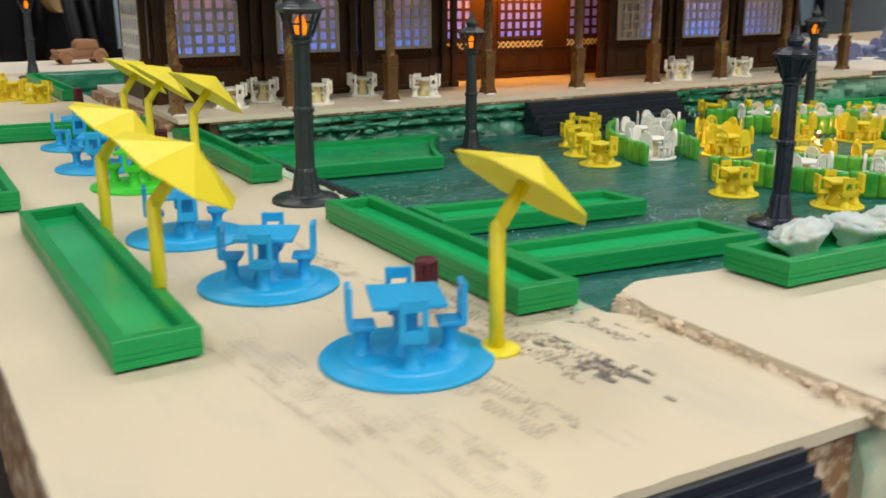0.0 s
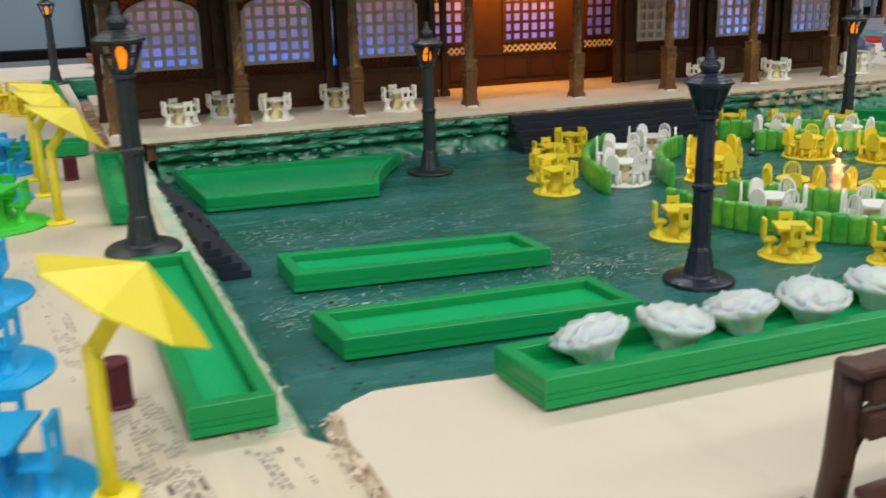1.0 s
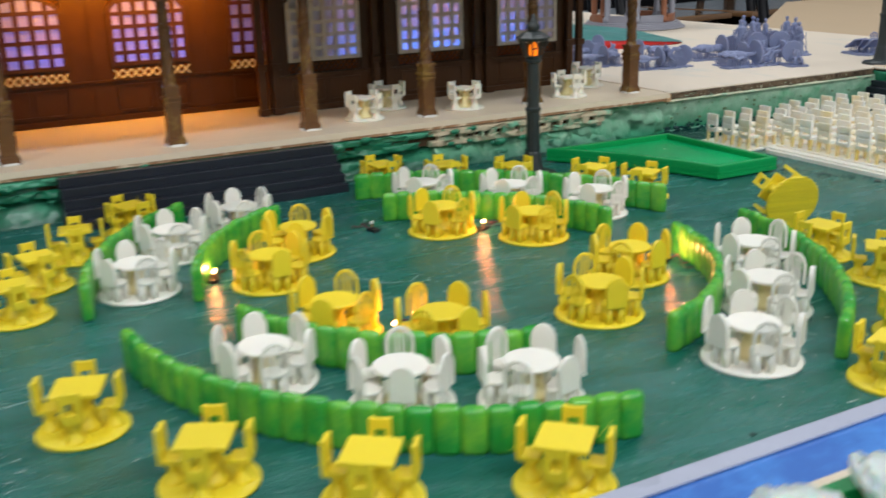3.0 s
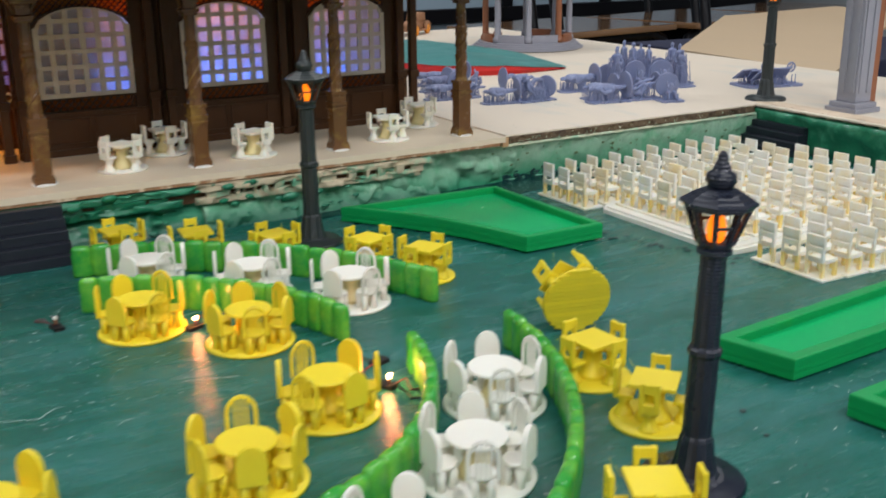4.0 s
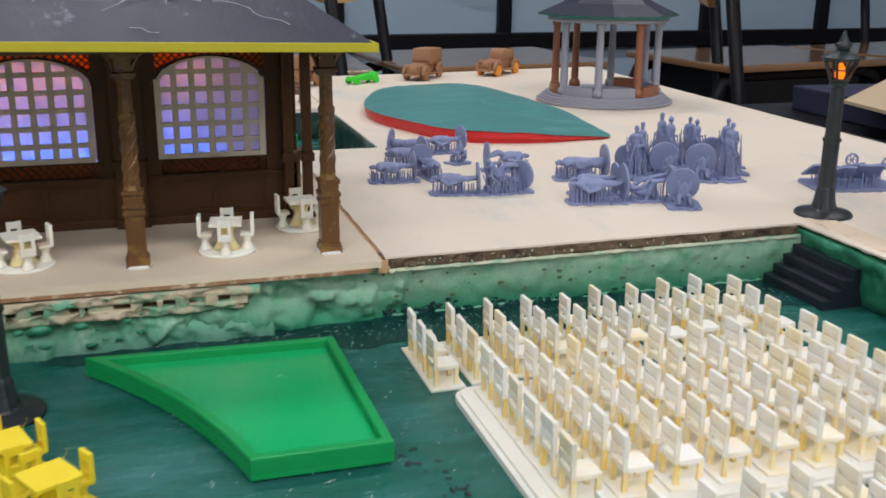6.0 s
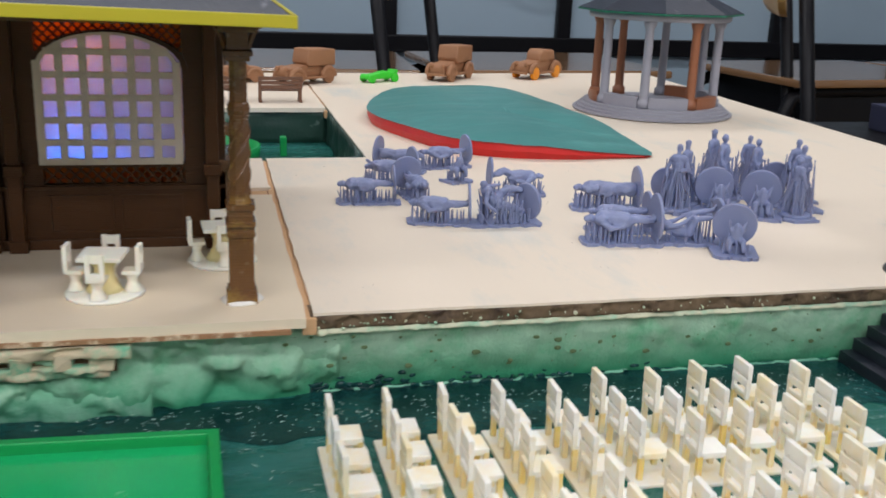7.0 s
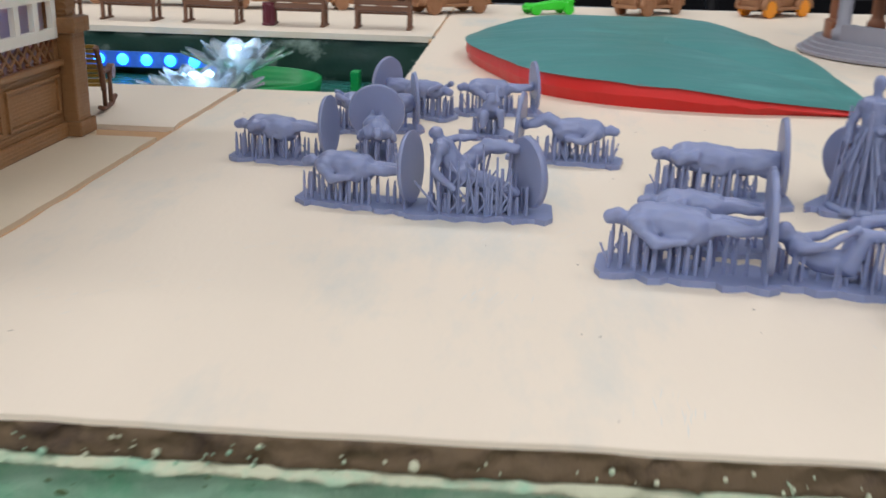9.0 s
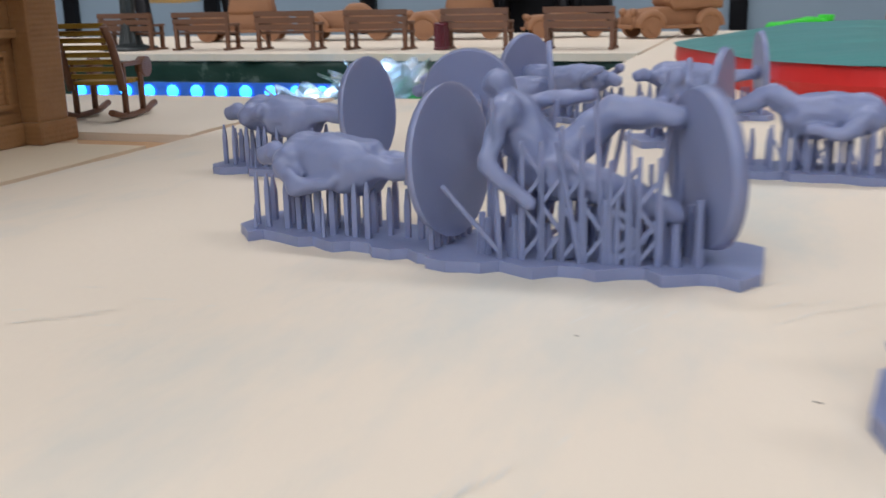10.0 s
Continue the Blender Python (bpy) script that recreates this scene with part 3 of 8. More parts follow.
bm = bmesh.new(); rough_strip(bm, 0.395, 0.9, 0.356, 0.356, 120, 8, 0.02, -0.034, FB - 0.0035, 0.003, 110, 7.0, 0.002)
setting("foam_front", bm, M_TORN, "rough torn foam under the front board")
# blue strip along the front edge
bm = bmesh.new(); box(bm, 0.524, 0.905, 0.4475, 0.4665, 0.0128, 0.0146, 0.0004)
strip_t = thing("plastic_strip", "glossy blue plastic strip with silver tape along the pool edge", "plastic strip")
part("strip", bm, M_ACRYL, strip_t)
for ya, yb in ((0.4640, 0.4690), (0.4466, 0.4492)):
    bm = bmesh.new(); box(bm, 0.524, 0.905, ya, yb, 0.0148, 0.0156, 0.0003)
    part("tape", bm, M_SILVER, strip_t, "silver grey tape")

# rear boards
bm = slab([(0.376, 0.8115), (0.9885, 0.8135), (0.9885, 0.9670), (0.970, 0.9670), (0.970, 0.9725), (0.376, 0.9725)], RB - 0.003, RB, 4)
setting("ground_building_board", bm, M_BOARD_V, "cream painted board under the pavilion")
bm = slab([(0.376, 0.9805), (0.9885, 0.9805), (0.9885, 1.046), (0.376, 1.046)], RB - 0.003, RB, 5)
setting("ground_court_board", bm, M_BOARD, "cream painted board behind the pavilion")
bm = slab([(0.9908, 0.8177), (1.186, 0.8199), (1.186, 0.70), (1.174, 0.44), (1.36, 0.44), (1.372, 1.25), (1.378, 1.452), (1.20, 1.43), (1.042, 1.42), (1.042, 1.046), (0.9908, 1.046)], RB - 0.0009, RB, 6)
ground_r = setting("ground_right_board", bm, M_BOARD, "cream painted board with faint blue strokes")
bm = slab([(0.60, 1.212), (1.0405, 1.216), (1.0405, 1.418), (0.60, 1.39)], RB - 0.003, RB, 7)
setting("ground_back_board", bm, M_BOARD, "cream painted board at the back")
bm = bmesh.new()
box(bm, 0.9876, 0.9916, 0.816, 1.045, RB - 0.006, RB - 0.0011)
box(bm, 0.40, 0.9872, 0.9660, 0.9815, RB - 0.006, RB - 0.0015)
box(bm, 1.0395, 1.0425, 1.21, 1.42, RB - 0.006, RB - 0.0012)
setting("seam", bm, M_RAWWOOD, "orange raw wood in the seams between boards")

# foam under the rear boards, round both pools
bm = bmesh.new(); rough_strip(bm, 0.40, 0.822, 0.8085, 0.8100, 240, 10, 0.012, -0.001, 0.0130, 0.0034, 95, 1.0, 0.010)
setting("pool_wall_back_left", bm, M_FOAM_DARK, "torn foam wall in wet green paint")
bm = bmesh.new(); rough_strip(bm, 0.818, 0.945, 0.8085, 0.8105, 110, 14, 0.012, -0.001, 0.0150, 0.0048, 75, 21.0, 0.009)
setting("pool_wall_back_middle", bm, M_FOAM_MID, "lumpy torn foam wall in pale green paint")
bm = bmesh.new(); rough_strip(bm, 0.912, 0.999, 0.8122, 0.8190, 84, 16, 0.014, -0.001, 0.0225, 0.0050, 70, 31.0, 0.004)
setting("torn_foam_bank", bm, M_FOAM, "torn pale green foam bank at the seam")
for x0, x1, m, lab in ((0.40, 0.815, M_FOAM_DARK, "ragged green painted card liner"), (0.815, 0.940, M_LINER, "ragged tan card liner")):
    n_ = int((x1 - x0) * 460)
    bm = bmesh.new(); rough_strip(bm, x0, x1 - 0.006, 0.8118, 0.8128, n_, 4, 0.012, 0.0118, 0.0152, 0.0038, 150, 2.0, 0.0)
    setting("card_liner_lower", bm, m, lab)
    bm = bmesh.new(); rough_strip(bm, x0, x1, 0.8112, 0.8122, n_, 4, 0.012, 0.0176, 0.0208, 0.0034, 150, 2.7, 0.0)
    setting("card_liner_upper", bm, m, lab)
# solid brown block behind the webs, darkened to stand for the hollows' shade
bm = bmesh.new(); box(bm, 0.395, 0.936, 0.8150, 0.8300, 0.0125, 0.0228)
setting("card_core", bm, M_GAP, "brown core behind the card webs, the hollows' shade in its colour")
bm = bmesh.new()
gx = 0.402
while gx < 0.80:
    w = rng.uniform(0.002, 0.026)
    box(bm, gx, gx + w, 0.8124 + rng.uniform(0, 0.002), 0.8152, 0.0144, 0.0184 - rng.uniform(0, 0.002))
    gx += w + rng.uniform(0.002, 0.022)
for v in bm.verts:
    v.co += noise.noise_vector(v.co * 200) * 0.0014
setting("card_webs_green", bm, M_FOAM_DARK, "green painted scraps between the card liners")
bm = bmesh.new()
while gx < 0.930:
    w = rng.uniform(0.0004, 0.0026) if rng.random() < 0.5 else rng.uniform(0.004, 0.014)
    box(bm, gx, gx + w, 0.8122, 0.8152, 0.0144, 0.0184)
    gx += w + rng.uniform(0.0018, 0.0075)
for v in bm.verts:
    v.co += noise.noise_vector(v.co * 240) * 0.0018
setting("card_webs", bm, M_LINER, "tan webs of the corrugated card")
bm = bmesh.new()
for k in range(200):
    cx_ = rng.uniform(0.40, 0.90)
    ball(bm, (cx_, 0.8108 + rng.uniform(-0.002, 0.0015), rng.choice((rng.uniform(0.002, 0.0135), rng.uniform(0.0175, 0.021)))), abs(rng.gauss(0.0006, 0.0006)) + 0.0003, 6, (1.8, 0.7, 0.8))
for v in bm.verts:
    v.co += noise.noise_vector(v.co * 500) * 0.0006
setting("foam_crumbs", bm, M_FOAM_DARK, "green painted crumbs of torn foam and card")
bm = bmesh.new(); box(bm, 0.395, 0.984, 0.8127, 0.8160, RB - 0.0044, RB - 0.0030); setting("board_edge_dark", bm, M_EDGE, "brown board edge")
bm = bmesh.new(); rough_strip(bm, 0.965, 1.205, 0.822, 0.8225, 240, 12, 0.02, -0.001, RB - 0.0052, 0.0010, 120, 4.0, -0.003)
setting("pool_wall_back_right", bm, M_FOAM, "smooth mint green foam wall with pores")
bm = bmesh.new()
for k in range(24):
    px, pz = rng.uniform(0.98, 1.17), rng.uniform(0.003, 0.0195)
    r = abs(rng.gauss(0.0002, 0.0004)) + 0.00015
    ball(bm, (px, 0.8205 - 0.003 * pz / 0.02, pz), r, 7, (1.3, 0.25, 0.9))
rng_w = random.Random(77)
for k in range(46):
    px, pz = rng_w.uniform(0.98, 1.17), rng_w.uniform(0.003, 0.0195)
    ball(bm, (px, 0.8206 - 0.003 * pz / 0.02, pz), rng_w.uniform(0.0001, 0.00035), 6, (1.4, 0.25, 0.8))
for px, pz, r in ((0.996, 0.0085, 0.0013), (1.006, 0.0142, 0.0011), (1.020, 0.0070, 0.0014), (1.029, 0.0155, 0.0009), (1.041, 0.0105, 0.0016), (1.052, 0.0060, 0.0010), (1.060, 0.0148, 0.0012), (1.073, 0.0090, 0.0013), (1.086, 0.0135, 0.0009), (1.098, 0.0075, 0.0015), (1.112, 0.0120, 0.0010), (1.127, 0.0085, 0.0013), (1.143, 0.0130, 0.0011), (1.158, 0.0078, 0.0012)):
    ball(bm, (px, 0.8207 - 0.003 * pz / 0.02, pz), r * 0.75, 10, (1.25, 0.16, 0.75))
for v in bm.verts:
    v.co += noise.noise_vector(v.co * 700) * 0.00022
tagged(setting("foam_pores", bm, M_PORE, "small brown pores in the foam"))
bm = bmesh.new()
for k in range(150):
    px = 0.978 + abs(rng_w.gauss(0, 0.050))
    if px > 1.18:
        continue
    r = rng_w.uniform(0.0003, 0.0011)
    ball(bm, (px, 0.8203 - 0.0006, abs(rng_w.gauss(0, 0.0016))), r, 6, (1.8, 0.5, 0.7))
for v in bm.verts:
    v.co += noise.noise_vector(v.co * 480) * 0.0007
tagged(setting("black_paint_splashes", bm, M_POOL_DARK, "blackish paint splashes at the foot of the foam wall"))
# a broken bead of pale paint along the foot of the wall, and a torn pale lip along its top
M_BEAD = mat("pale_mint_paint_bead", (0.17, 0.47, 0.32), 0.5, 0.35, 300)
bm = bmesh.new()
for xa, xb in ((0.992, 1.006), (1.012, 1.058), (1.061, 1.074), (1.079, 1.092), (1.104, 1.128), (1.133, 1.180)):
    n_b = int((xb - xa) / 0.0012)
    line = []
    for k in range(n_b + 1):
        x = xa + (xb - xa) * k / n_b
        w = noise.noise_vector(Vector((x * 260, 5.0, 0)))
        line.append((x, 0.8200 + 0.0010 * w.x, 0.0003 + 0.0006 * w.y))
    tube(bm, line, rng_w.uniform(0.00035, 0.00055), 6)
for v in bm.verts:
    v.co += noise.noise_vector(v.co * 420) * 0.0006
setting("paint_bead", bm, M_BEAD, "broken bead of pale mint paint along the wall foot")
bm = bmesh.new(); rough_strip(bm, 0.99, 1.186, 0.8177, 0.8196, 230, 6, 0.01, RB - 0.0050, RB - 0.0009, 0.0014, 240, 9.0, 0.0)
setting("board_edge_right", bm, M_BROWNEDGE, "dark brown glued board edge with green flecks")
bm = bmesh.new()
for k in range(120):
    px = rng.uniform(0.992, 1.17)
    r = abs(rng.gauss(0.00008, 0.00012)) + 0.00008
    ball(bm, (px, 0.8178 + 0.0018 * (px - 0.99) / 0.182 - 0.0004, rng.uniform(RB - 0.0052, RB - 0.002)), r * 1.3, 6)
tagged(setting("paint_flecks", bm, M_TORN, "pale green flecks on the edge"))
bm = bmesh.new(); rough_strip(bm, 1.192, 1.180, 0.826, 0.44, 120, 8, 0.02, -0.001, RB - 0.0025, 0.0026, 90, 11.0, -0.006)
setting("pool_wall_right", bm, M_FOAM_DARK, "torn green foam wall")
bm = bmesh.new(); rough_strip(bm, 1.1905, 1.1785, 0.826, 0.44, 190, 6, 0.012, RB - 0.0075, RB + 0.0004, 0.0042, 120, 51.0, 0.002)
setting("torn_right_edge", bm, M_CHIP, "torn pinkish raw edge of the right board")
bm = slab([(0.37, 0.832), (1.36, 0.832), (1.362, 1.04), (0.37, 1.04)], -0.034, RB - 0.0031, 8); setting("foam_rear", bm, M_EDGE, "foam under the rear boards")
bm = slab([(1.199, 0.445), (1.355, 0.445), (1.358, 0.831), (1.199, 0.831)], -0.034, RB - 0.0031, 9); setting("foam_right", bm, M_EDGE, "foam under the right board")
bm = slab([(1.045, 1.041), (1.362, 1.041), (1.37, 1.44), (1.045, 1.41)], -0.034, RB - 0.0031, 10); setting("foam_rear_right", bm, M_EDGE, "foam under the rear board")
bm = slab([(0.60, 1.22), (1.044, 1.22), (1.044, 1.405), (0.60, 1.38)], -0.034, RB - 0.0031, 12); setting("foam_back", bm, M_EDGE, "foam under the back board")

bm = bmesh.new(); rough_strip(bm, 0.992, 1.186, 0.8170, 0.8190, 210, 3, 0.004, RB - 0.0064, RB - 0.0049, 0.0018, 220, 41.0, 0.001)
setting("pale_foam_lip", bm, M_TORN, "pale torn lip along the top of the foam")

# rear pool behind the pavilion
bm = bmesh.new(); box(bm, 0.60, 1.05, 1.035, 1.225, -0.034, 0.002); setting("court_pool_floor", bm, M_POOL, "dark green painted court pool floor")
bm = bmesh.new(); rough_strip(bm, 0.60, 1.043, 1.2135, 1.2175, 90, 5, 0.01, 0.001, RB - 0.001, 0.0025, 110, 12.0, 0.0); setting("court_pool_wall_back", bm, M_COURT, "dark green foam wall of the court pool")
bm = bmesh.new(); rough_strip(bm, 1.0415, 1.0405, 1.217, 1.046, 50, 5, 0.006, 0.001, RB - 0.001, 0.0022, 110, 13.0, 0.0); setting("court_pool_wall_right", bm, M_COURT, "dark green foam wall of the court pool")

# printing lines left on the left board, strokes on the right one
bm = bmesh.new()


def mark(bx, by, w, h, turn):
    c, s_ = math.cos(turn), math.sin(turn)
    bm.faces.new([bm.verts.new((bx + a * w * c - b * h * s_, by + a * w * s_ + b * h * c, LB + 0.0003)) for a, b in ((-1, -1), (1, -1), (1, 1), (-1, 1))])


# columns of small print, worn away in places: x, y, columns, length, bar height, share kept
def print_block(x0, y0, cols, length, pitch, bar, keep, seed):
    for line in range(cols):
        y_ = y0
        while y_ > y0 - length:
            w = rng.uniform(0.0004, 0.0020) * bar / 0.0002
            if noise.noise(Vector((line * 0.45 + seed, y_ * 150, seed))) > keep:
                mark(x0 + pitch * line + (y0 - y_) * 0.10, y_ - w / 2, w * 0.5, bar * rng.uniform(0.6, 1.2), math.radians(-84))
            y_ -= w + rng.uniform(0.0004, 0.0010) * bar / 0.0002


for block in ((0.3460, 0.4720, 13, 0.072, 0.00125, 0.00024, -0.12, 3.0), (0.3380, 0.5460, 5, 0.056, 0.0014, 0.00022, 0.0, 5.0), (0.3590, 0.4260, 5, 0.028, 0.0021, 0.00050, -0.05, 7.0),
              (0.3590, 0.4080, 3, 0.032, 0.0030, 0.00085, 0.02, 9.0), (0.3750, 0.4460, 6, 0.032, 0.0016, 0.00030, 0.02, 11.0), (0.3270, 0.6120, 4, 0.060, 0.0022, 0.00016, 0.1, 13.0), (0.3900, 0.4400, 3, 0.072, 0.0016, 0.00024, 0.12, 15.0)):
    print_block(*block)
tagged(part("dark_print_marks", bm, M_INK_DARK, ground_l, "dark worn print showing through the paint"), kind="stuff")
bm = bmesh.new()
for block in ((0.2880, 0.4640, 9, 0.066, 0.0017, 0.00014, -0.1, 17.0), (0.3260, 0.4140, 9, 0.032, 0.0015, 0.00020, -0.1, 19.0), (0.3060, 0.4020, 8, 0.040, 0.0016, 0.00014, 0.0, 21.0), (0.3120, 0.5000, 6, 0.040, 0.0020, 0.00010, 0.1, 23.0)):
    print_block(*block)
for k in range(60):
    bx, by = rng.choice((0.295, 0.302, 0.312, 0.334, 0.343)) + rng.gauss(0, 0.0022), rng.uniform(0.365, 0.452)
    mark(bx, by, rng.uniform(0.002, 0.007), rng.uniform(0.00003, 0.00009), math.radians(-86) + rng.gauss(0, 0.02))
tagged(part("print_marks", bm, M_INK, ground_l, "faded grey print bars showing through paint"), kind="stuff")
M_STROKE = mat("faint_blue_stroke", (0.73, 0.69, 0.61), 0.5, 0.06, 200)
bm = bmesh.new()
stroke_spots = [(rng.uniform(1.0, 1.15), rng.uniform(0.826, 0.905), rng.gauss(1.0, 0.35)) for k in range(11)]
for k in range(150):
    cx_, cy_, an = stroke_spots[k % 11]
    bx, by = cx_ + rng.gauss(0, 0.0035), cy_ + rng.gauss(0, 0.0035)
    an, ln, wd = an + rng.gauss(0, 0.08), rng.uniform(0.0006, 0.0026), rng.uniform(0.00004, 0.00016)
    c, s = math.cos(an), math.sin(an)
    vs = [bm.verts.new((bx + a * c - b * s, by + a * s + b * c, RB + 0.00005)) for a, b in ((-ln, 0), (0, -wd), (ln, 0), (0, wd))]
    bm.faces.new(vs)
tagged(part("brush_strokes", bm, M_STROKE, ground_r, "faint blue brush strokes"), kind="stuff")
bm = bmesh.new()
for k in range(44):
    bx, by = rng.uniform(0.995, 1.2), rng.uniform(0.822, 1.03)
    ball(bm, (bx, by, RB), rng.uniform(0.0001, 0.00022), 5, (1.6, 1, 0.4))
tagged(part("specks", bm, M_SPECK, ground_r, "tiny dark specks of dirt"), kind="stuff")


# ---- the pavilion ----
WALL_Y, WALL_T, EAVE_Z, MID = 0.892, 0.004, 0.110, 0.6765
pavilion = thing("pavilion", "dark brown printed pavilion with lit arched windows and grey roof", "building")


def arch_top(u, w, spring, rise):
    """Height of the arch at u from its middle."""
    return spring + rise * math.sqrt(max(0.0, 1 - (u / (w / 2)) ** 2))


def window(parent, cx, y, z0, w, spring, rise, cols, rows, frame_mat, face=-1):
    """A lattice of bars with an arched head, and the frosted sheet behind it."""
    bm = bmesh.new()
    bar, th = 0.0013, 0.0012
    for i in range(cols + 1):
        u = -w / 2 + w * i / cols
        uu = max(-w / 2 + bar / 2, min(w / 2 - bar / 2, u))
        top = arch_top(uu, w, spring, rise)
        box(bm, cx + uu - bar, cx + uu + bar, y - th, y, z0, max(z0 + 0.001, top - 0.0003))
    cell = w / cols
    k = 0
    while z0 + k * cell < spring + rise:
        z = z0 + k * cell
        half = w / 2 if z < spring else w / 2 * math.sqrt(max(0, 1 - ((z - spring) / rise) ** 2))
        if half > 0.003:
            box(bm, cx - half + 0.0002, cx + half - 0.0002, y - th + 0.00005, y + 0.00005, z - (0 if k == 0 else 0.0011), z + (0.0022 if k == 0 else 0.0011))
        k += 1
    n = 16
    for i in range(n):
        a0, a1 = math.pi * i / n, math.pi * (i + 1) / n
        quad = []
        for a, s in ((a0, 1.0), (a1, 1.0), (a1, 0.93), (a0, 0.93)):
            quad.append((cx + w / 2 * s * math.cos(a), spring + (rise + 0.0004) * s * math.sin(a)))
        vs = [bm.verts.new((px, yy, pz)) for yy in (y - th - 0.0001, y + 0.0001) for px, pz in quad]
        for f in ((0, 1, 2, 3), (7, 6, 5, 4), (0, 4, 5, 1), (1, 5, 6, 2), (2, 6, 7, 3), (3, 7, 4, 0)):
            bm.faces.new([vs[q] for q in f])
    win = part("window", bm, frame_mat, parent, "cream arched window lattice")
    bm = bmesh.new()
    pts = [(cx - w / 2 + 0.0006, z0)] + [(cx + (w / 2 - 0.0006) * math.cos(a), spring + rise * math.sin(a)) for a in [math.pi * (12 - i) / 12 for i in range(13)]] + [(cx + w / 2 - 0.0006, z0)]
    a = [bm.verts.new((px, y + 0.0004, pz)) for px, pz in pts]
    bm.faces.new(a)
    b = [bm.verts.new((px, y + 0.0009, pz)) for px, pz in pts]
    bm.faces.new(b[::-1])
    part("pane", bm, M_FROST, win, "frosted glowing sheet")
    return win


def bay_wall(name, x0, x1, y, cx, w, z0, spring, rise, parent, ztop=EAVE_Z - 0.003):
    """A wall bay with an arched opening, a panelled base and a lattice strip under the window."""
    bm = bmesh.new()
    yb = y + WALL_T
    box(bm, x0, cx - w / 2, y, yb, RB, ztop)
    box(bm, cx + w / 2, x1, y, yb, RB, ztop)
    box(bm, cx - w / 2, cx + w / 2, y, yb, RB, z0 - 0.007)
    box(bm, cx - w / 2, cx + w / 2, y - 0.0004, yb, z0 - 0.0012, z0)
    bmesh.ops.remove_doubles(bm, verts=bm.verts, dist=1e-6)
    wall = part(name, bm, M_BROWN, parent, "dark brown panelled wall bay")
    bm = bmesh.new(); box(bm, x0, x1, y - 0.0014, y - 0.0001, RB, RB + 0.0035, 0.0004); part("plinth", bm, M_BROWN, wall)
    bm = bmesh.new(); box(bm, x0, x1, y - 0.001, y - 0.0001, z0 - 0.0088, z0 - 0.0074, 0.0003); part("moulding", bm, M_BROWN, wall)
    for px0, px1 in ((cx - w / 2 + 0.001, cx - 0.001), (cx + 0.001, cx + w / 2 - 0.001)):
        bm = bmesh.new()
        for a, b, c, d in ((px0, px1, RB + 0.0055, RB + 0.0063), (px0, px1, z0 - 0.0115, z0 - 0.0107), (px0, px0 + 0.0008, RB + 0.0063, z0 - 0.0115), (px1 - 0.0008, px1, RB + 0.0063, z0 - 0.0115)):
            box(bm, a, b, y - 0.0007, y - 0.0001, c, d)
        bmesh.ops.remove_doubles(bm, verts=bm.verts, dist=1e-6)
        part("panel_frame", bm, M_BROWN, wall)
    # head over the arch: a pierced lattice
    bm = bmesh.new()
    n = 14
    for i in range(n):
        a0, a1 = math.pi * i / n, math.pi * (i + 1) / n
        quad = []
        for a, s in ((a0, 1.0), (a1, 1.0), (a1, 1.09), (a0, 1.09)):
            quad.append((cx + w / 2 * s * math.cos(a), spring + rise * s * math.sin(a)))
        vs = [bm.verts.new((px, yy, pz)) for yy in (y - 0.001, yb) for px, pz in quad]
        for f in ((0, 1, 2, 3), (7, 6, 5, 4), (0, 4, 5, 1), (1, 5, 6, 2), (2, 6, 7, 3), (3, 7, 4, 0)):
            bm.faces.new([vs[q] for q in f])
    step = 0.0031
    k = -40
    while k < 40:
        for sgn in (1, -1):
            ux0 = cx + k * step
            pa = None
            for j in range(0, 30):
                z = spring + j * 0.0008
                x = ux0 + sgn * (z - spring)
                inside = z < ztop and abs(x - cx) < w / 2 and z > arch_top(x - cx, w, spring, rise)
                if inside and pa is None:
                    pa = (x, z)
                if pa and (not inside or j == 29):
                    rod(bm, (pa[0], y + 0.001, pa[1]), (x, y + 0.001, z), 0.00042, 0.00042, 4)
                    break
        k += 1
    part("lattice_head", bm, M_BROWN, wall, "pierced brown lattice above the arch")["kind"] = "stuff"
    # added sheets behind strip and head, coloured as the amber light there
    bm = bmesh.new()
    box(bm, cx - w / 2, cx + w / 2, y + 0.0026, y + 0.0031, z0 - 0.007, z0 - 0.0012)
    part("amber_strip", bm, M_AMBER_DIM, wall, "added sheet in the colour of dim amber light")
    bm = bmesh.new()
    pts = [(cx + w / 2 * math.cos(q), spring + rise * math.sin(q)) for q in [math.pi * k / 12 for k in range(13)]] + [(cx - w / 2, ztop), (cx + w / 2, ztop)]
    f0 = [bm.verts.new((px, y + 0.0026, pz)) for px, pz in pts]
    f1 = [bm.verts.new((px, y + 0.0031, pz)) for px, pz in pts]
    bm.faces.new(f0); bm.faces.new(f1[::-1])
    part("amber_head", bm, M_AMBER, wall, "added sheet in the colour of amber light")
    bm = bmesh.new()
    k = 0
    while cx - w / 2 + k * 0.0036 < cx + w / 2:
        xa = cx - w / 2 + k * 0.0036
        for sgn in (0, 1):
            p0, p1 = (xa, z0 - 0.007 if sgn else z0 - 0.0012), (min(xa + 0.0055, cx + w / 2), z0 - 0.0012 if sgn else z0 - 0.007)
            rod(bm, (p0[0], y + 0.0012, p0[1]), (p1[0], y + 0.0012, p1[1]), 0.0005, 0.0005, 4)
        k += 1
    part("lattice_strip", bm, M_BROWN, wall, "brown criss-cross strip under the window")["kind"] = "stuff"
    return wall


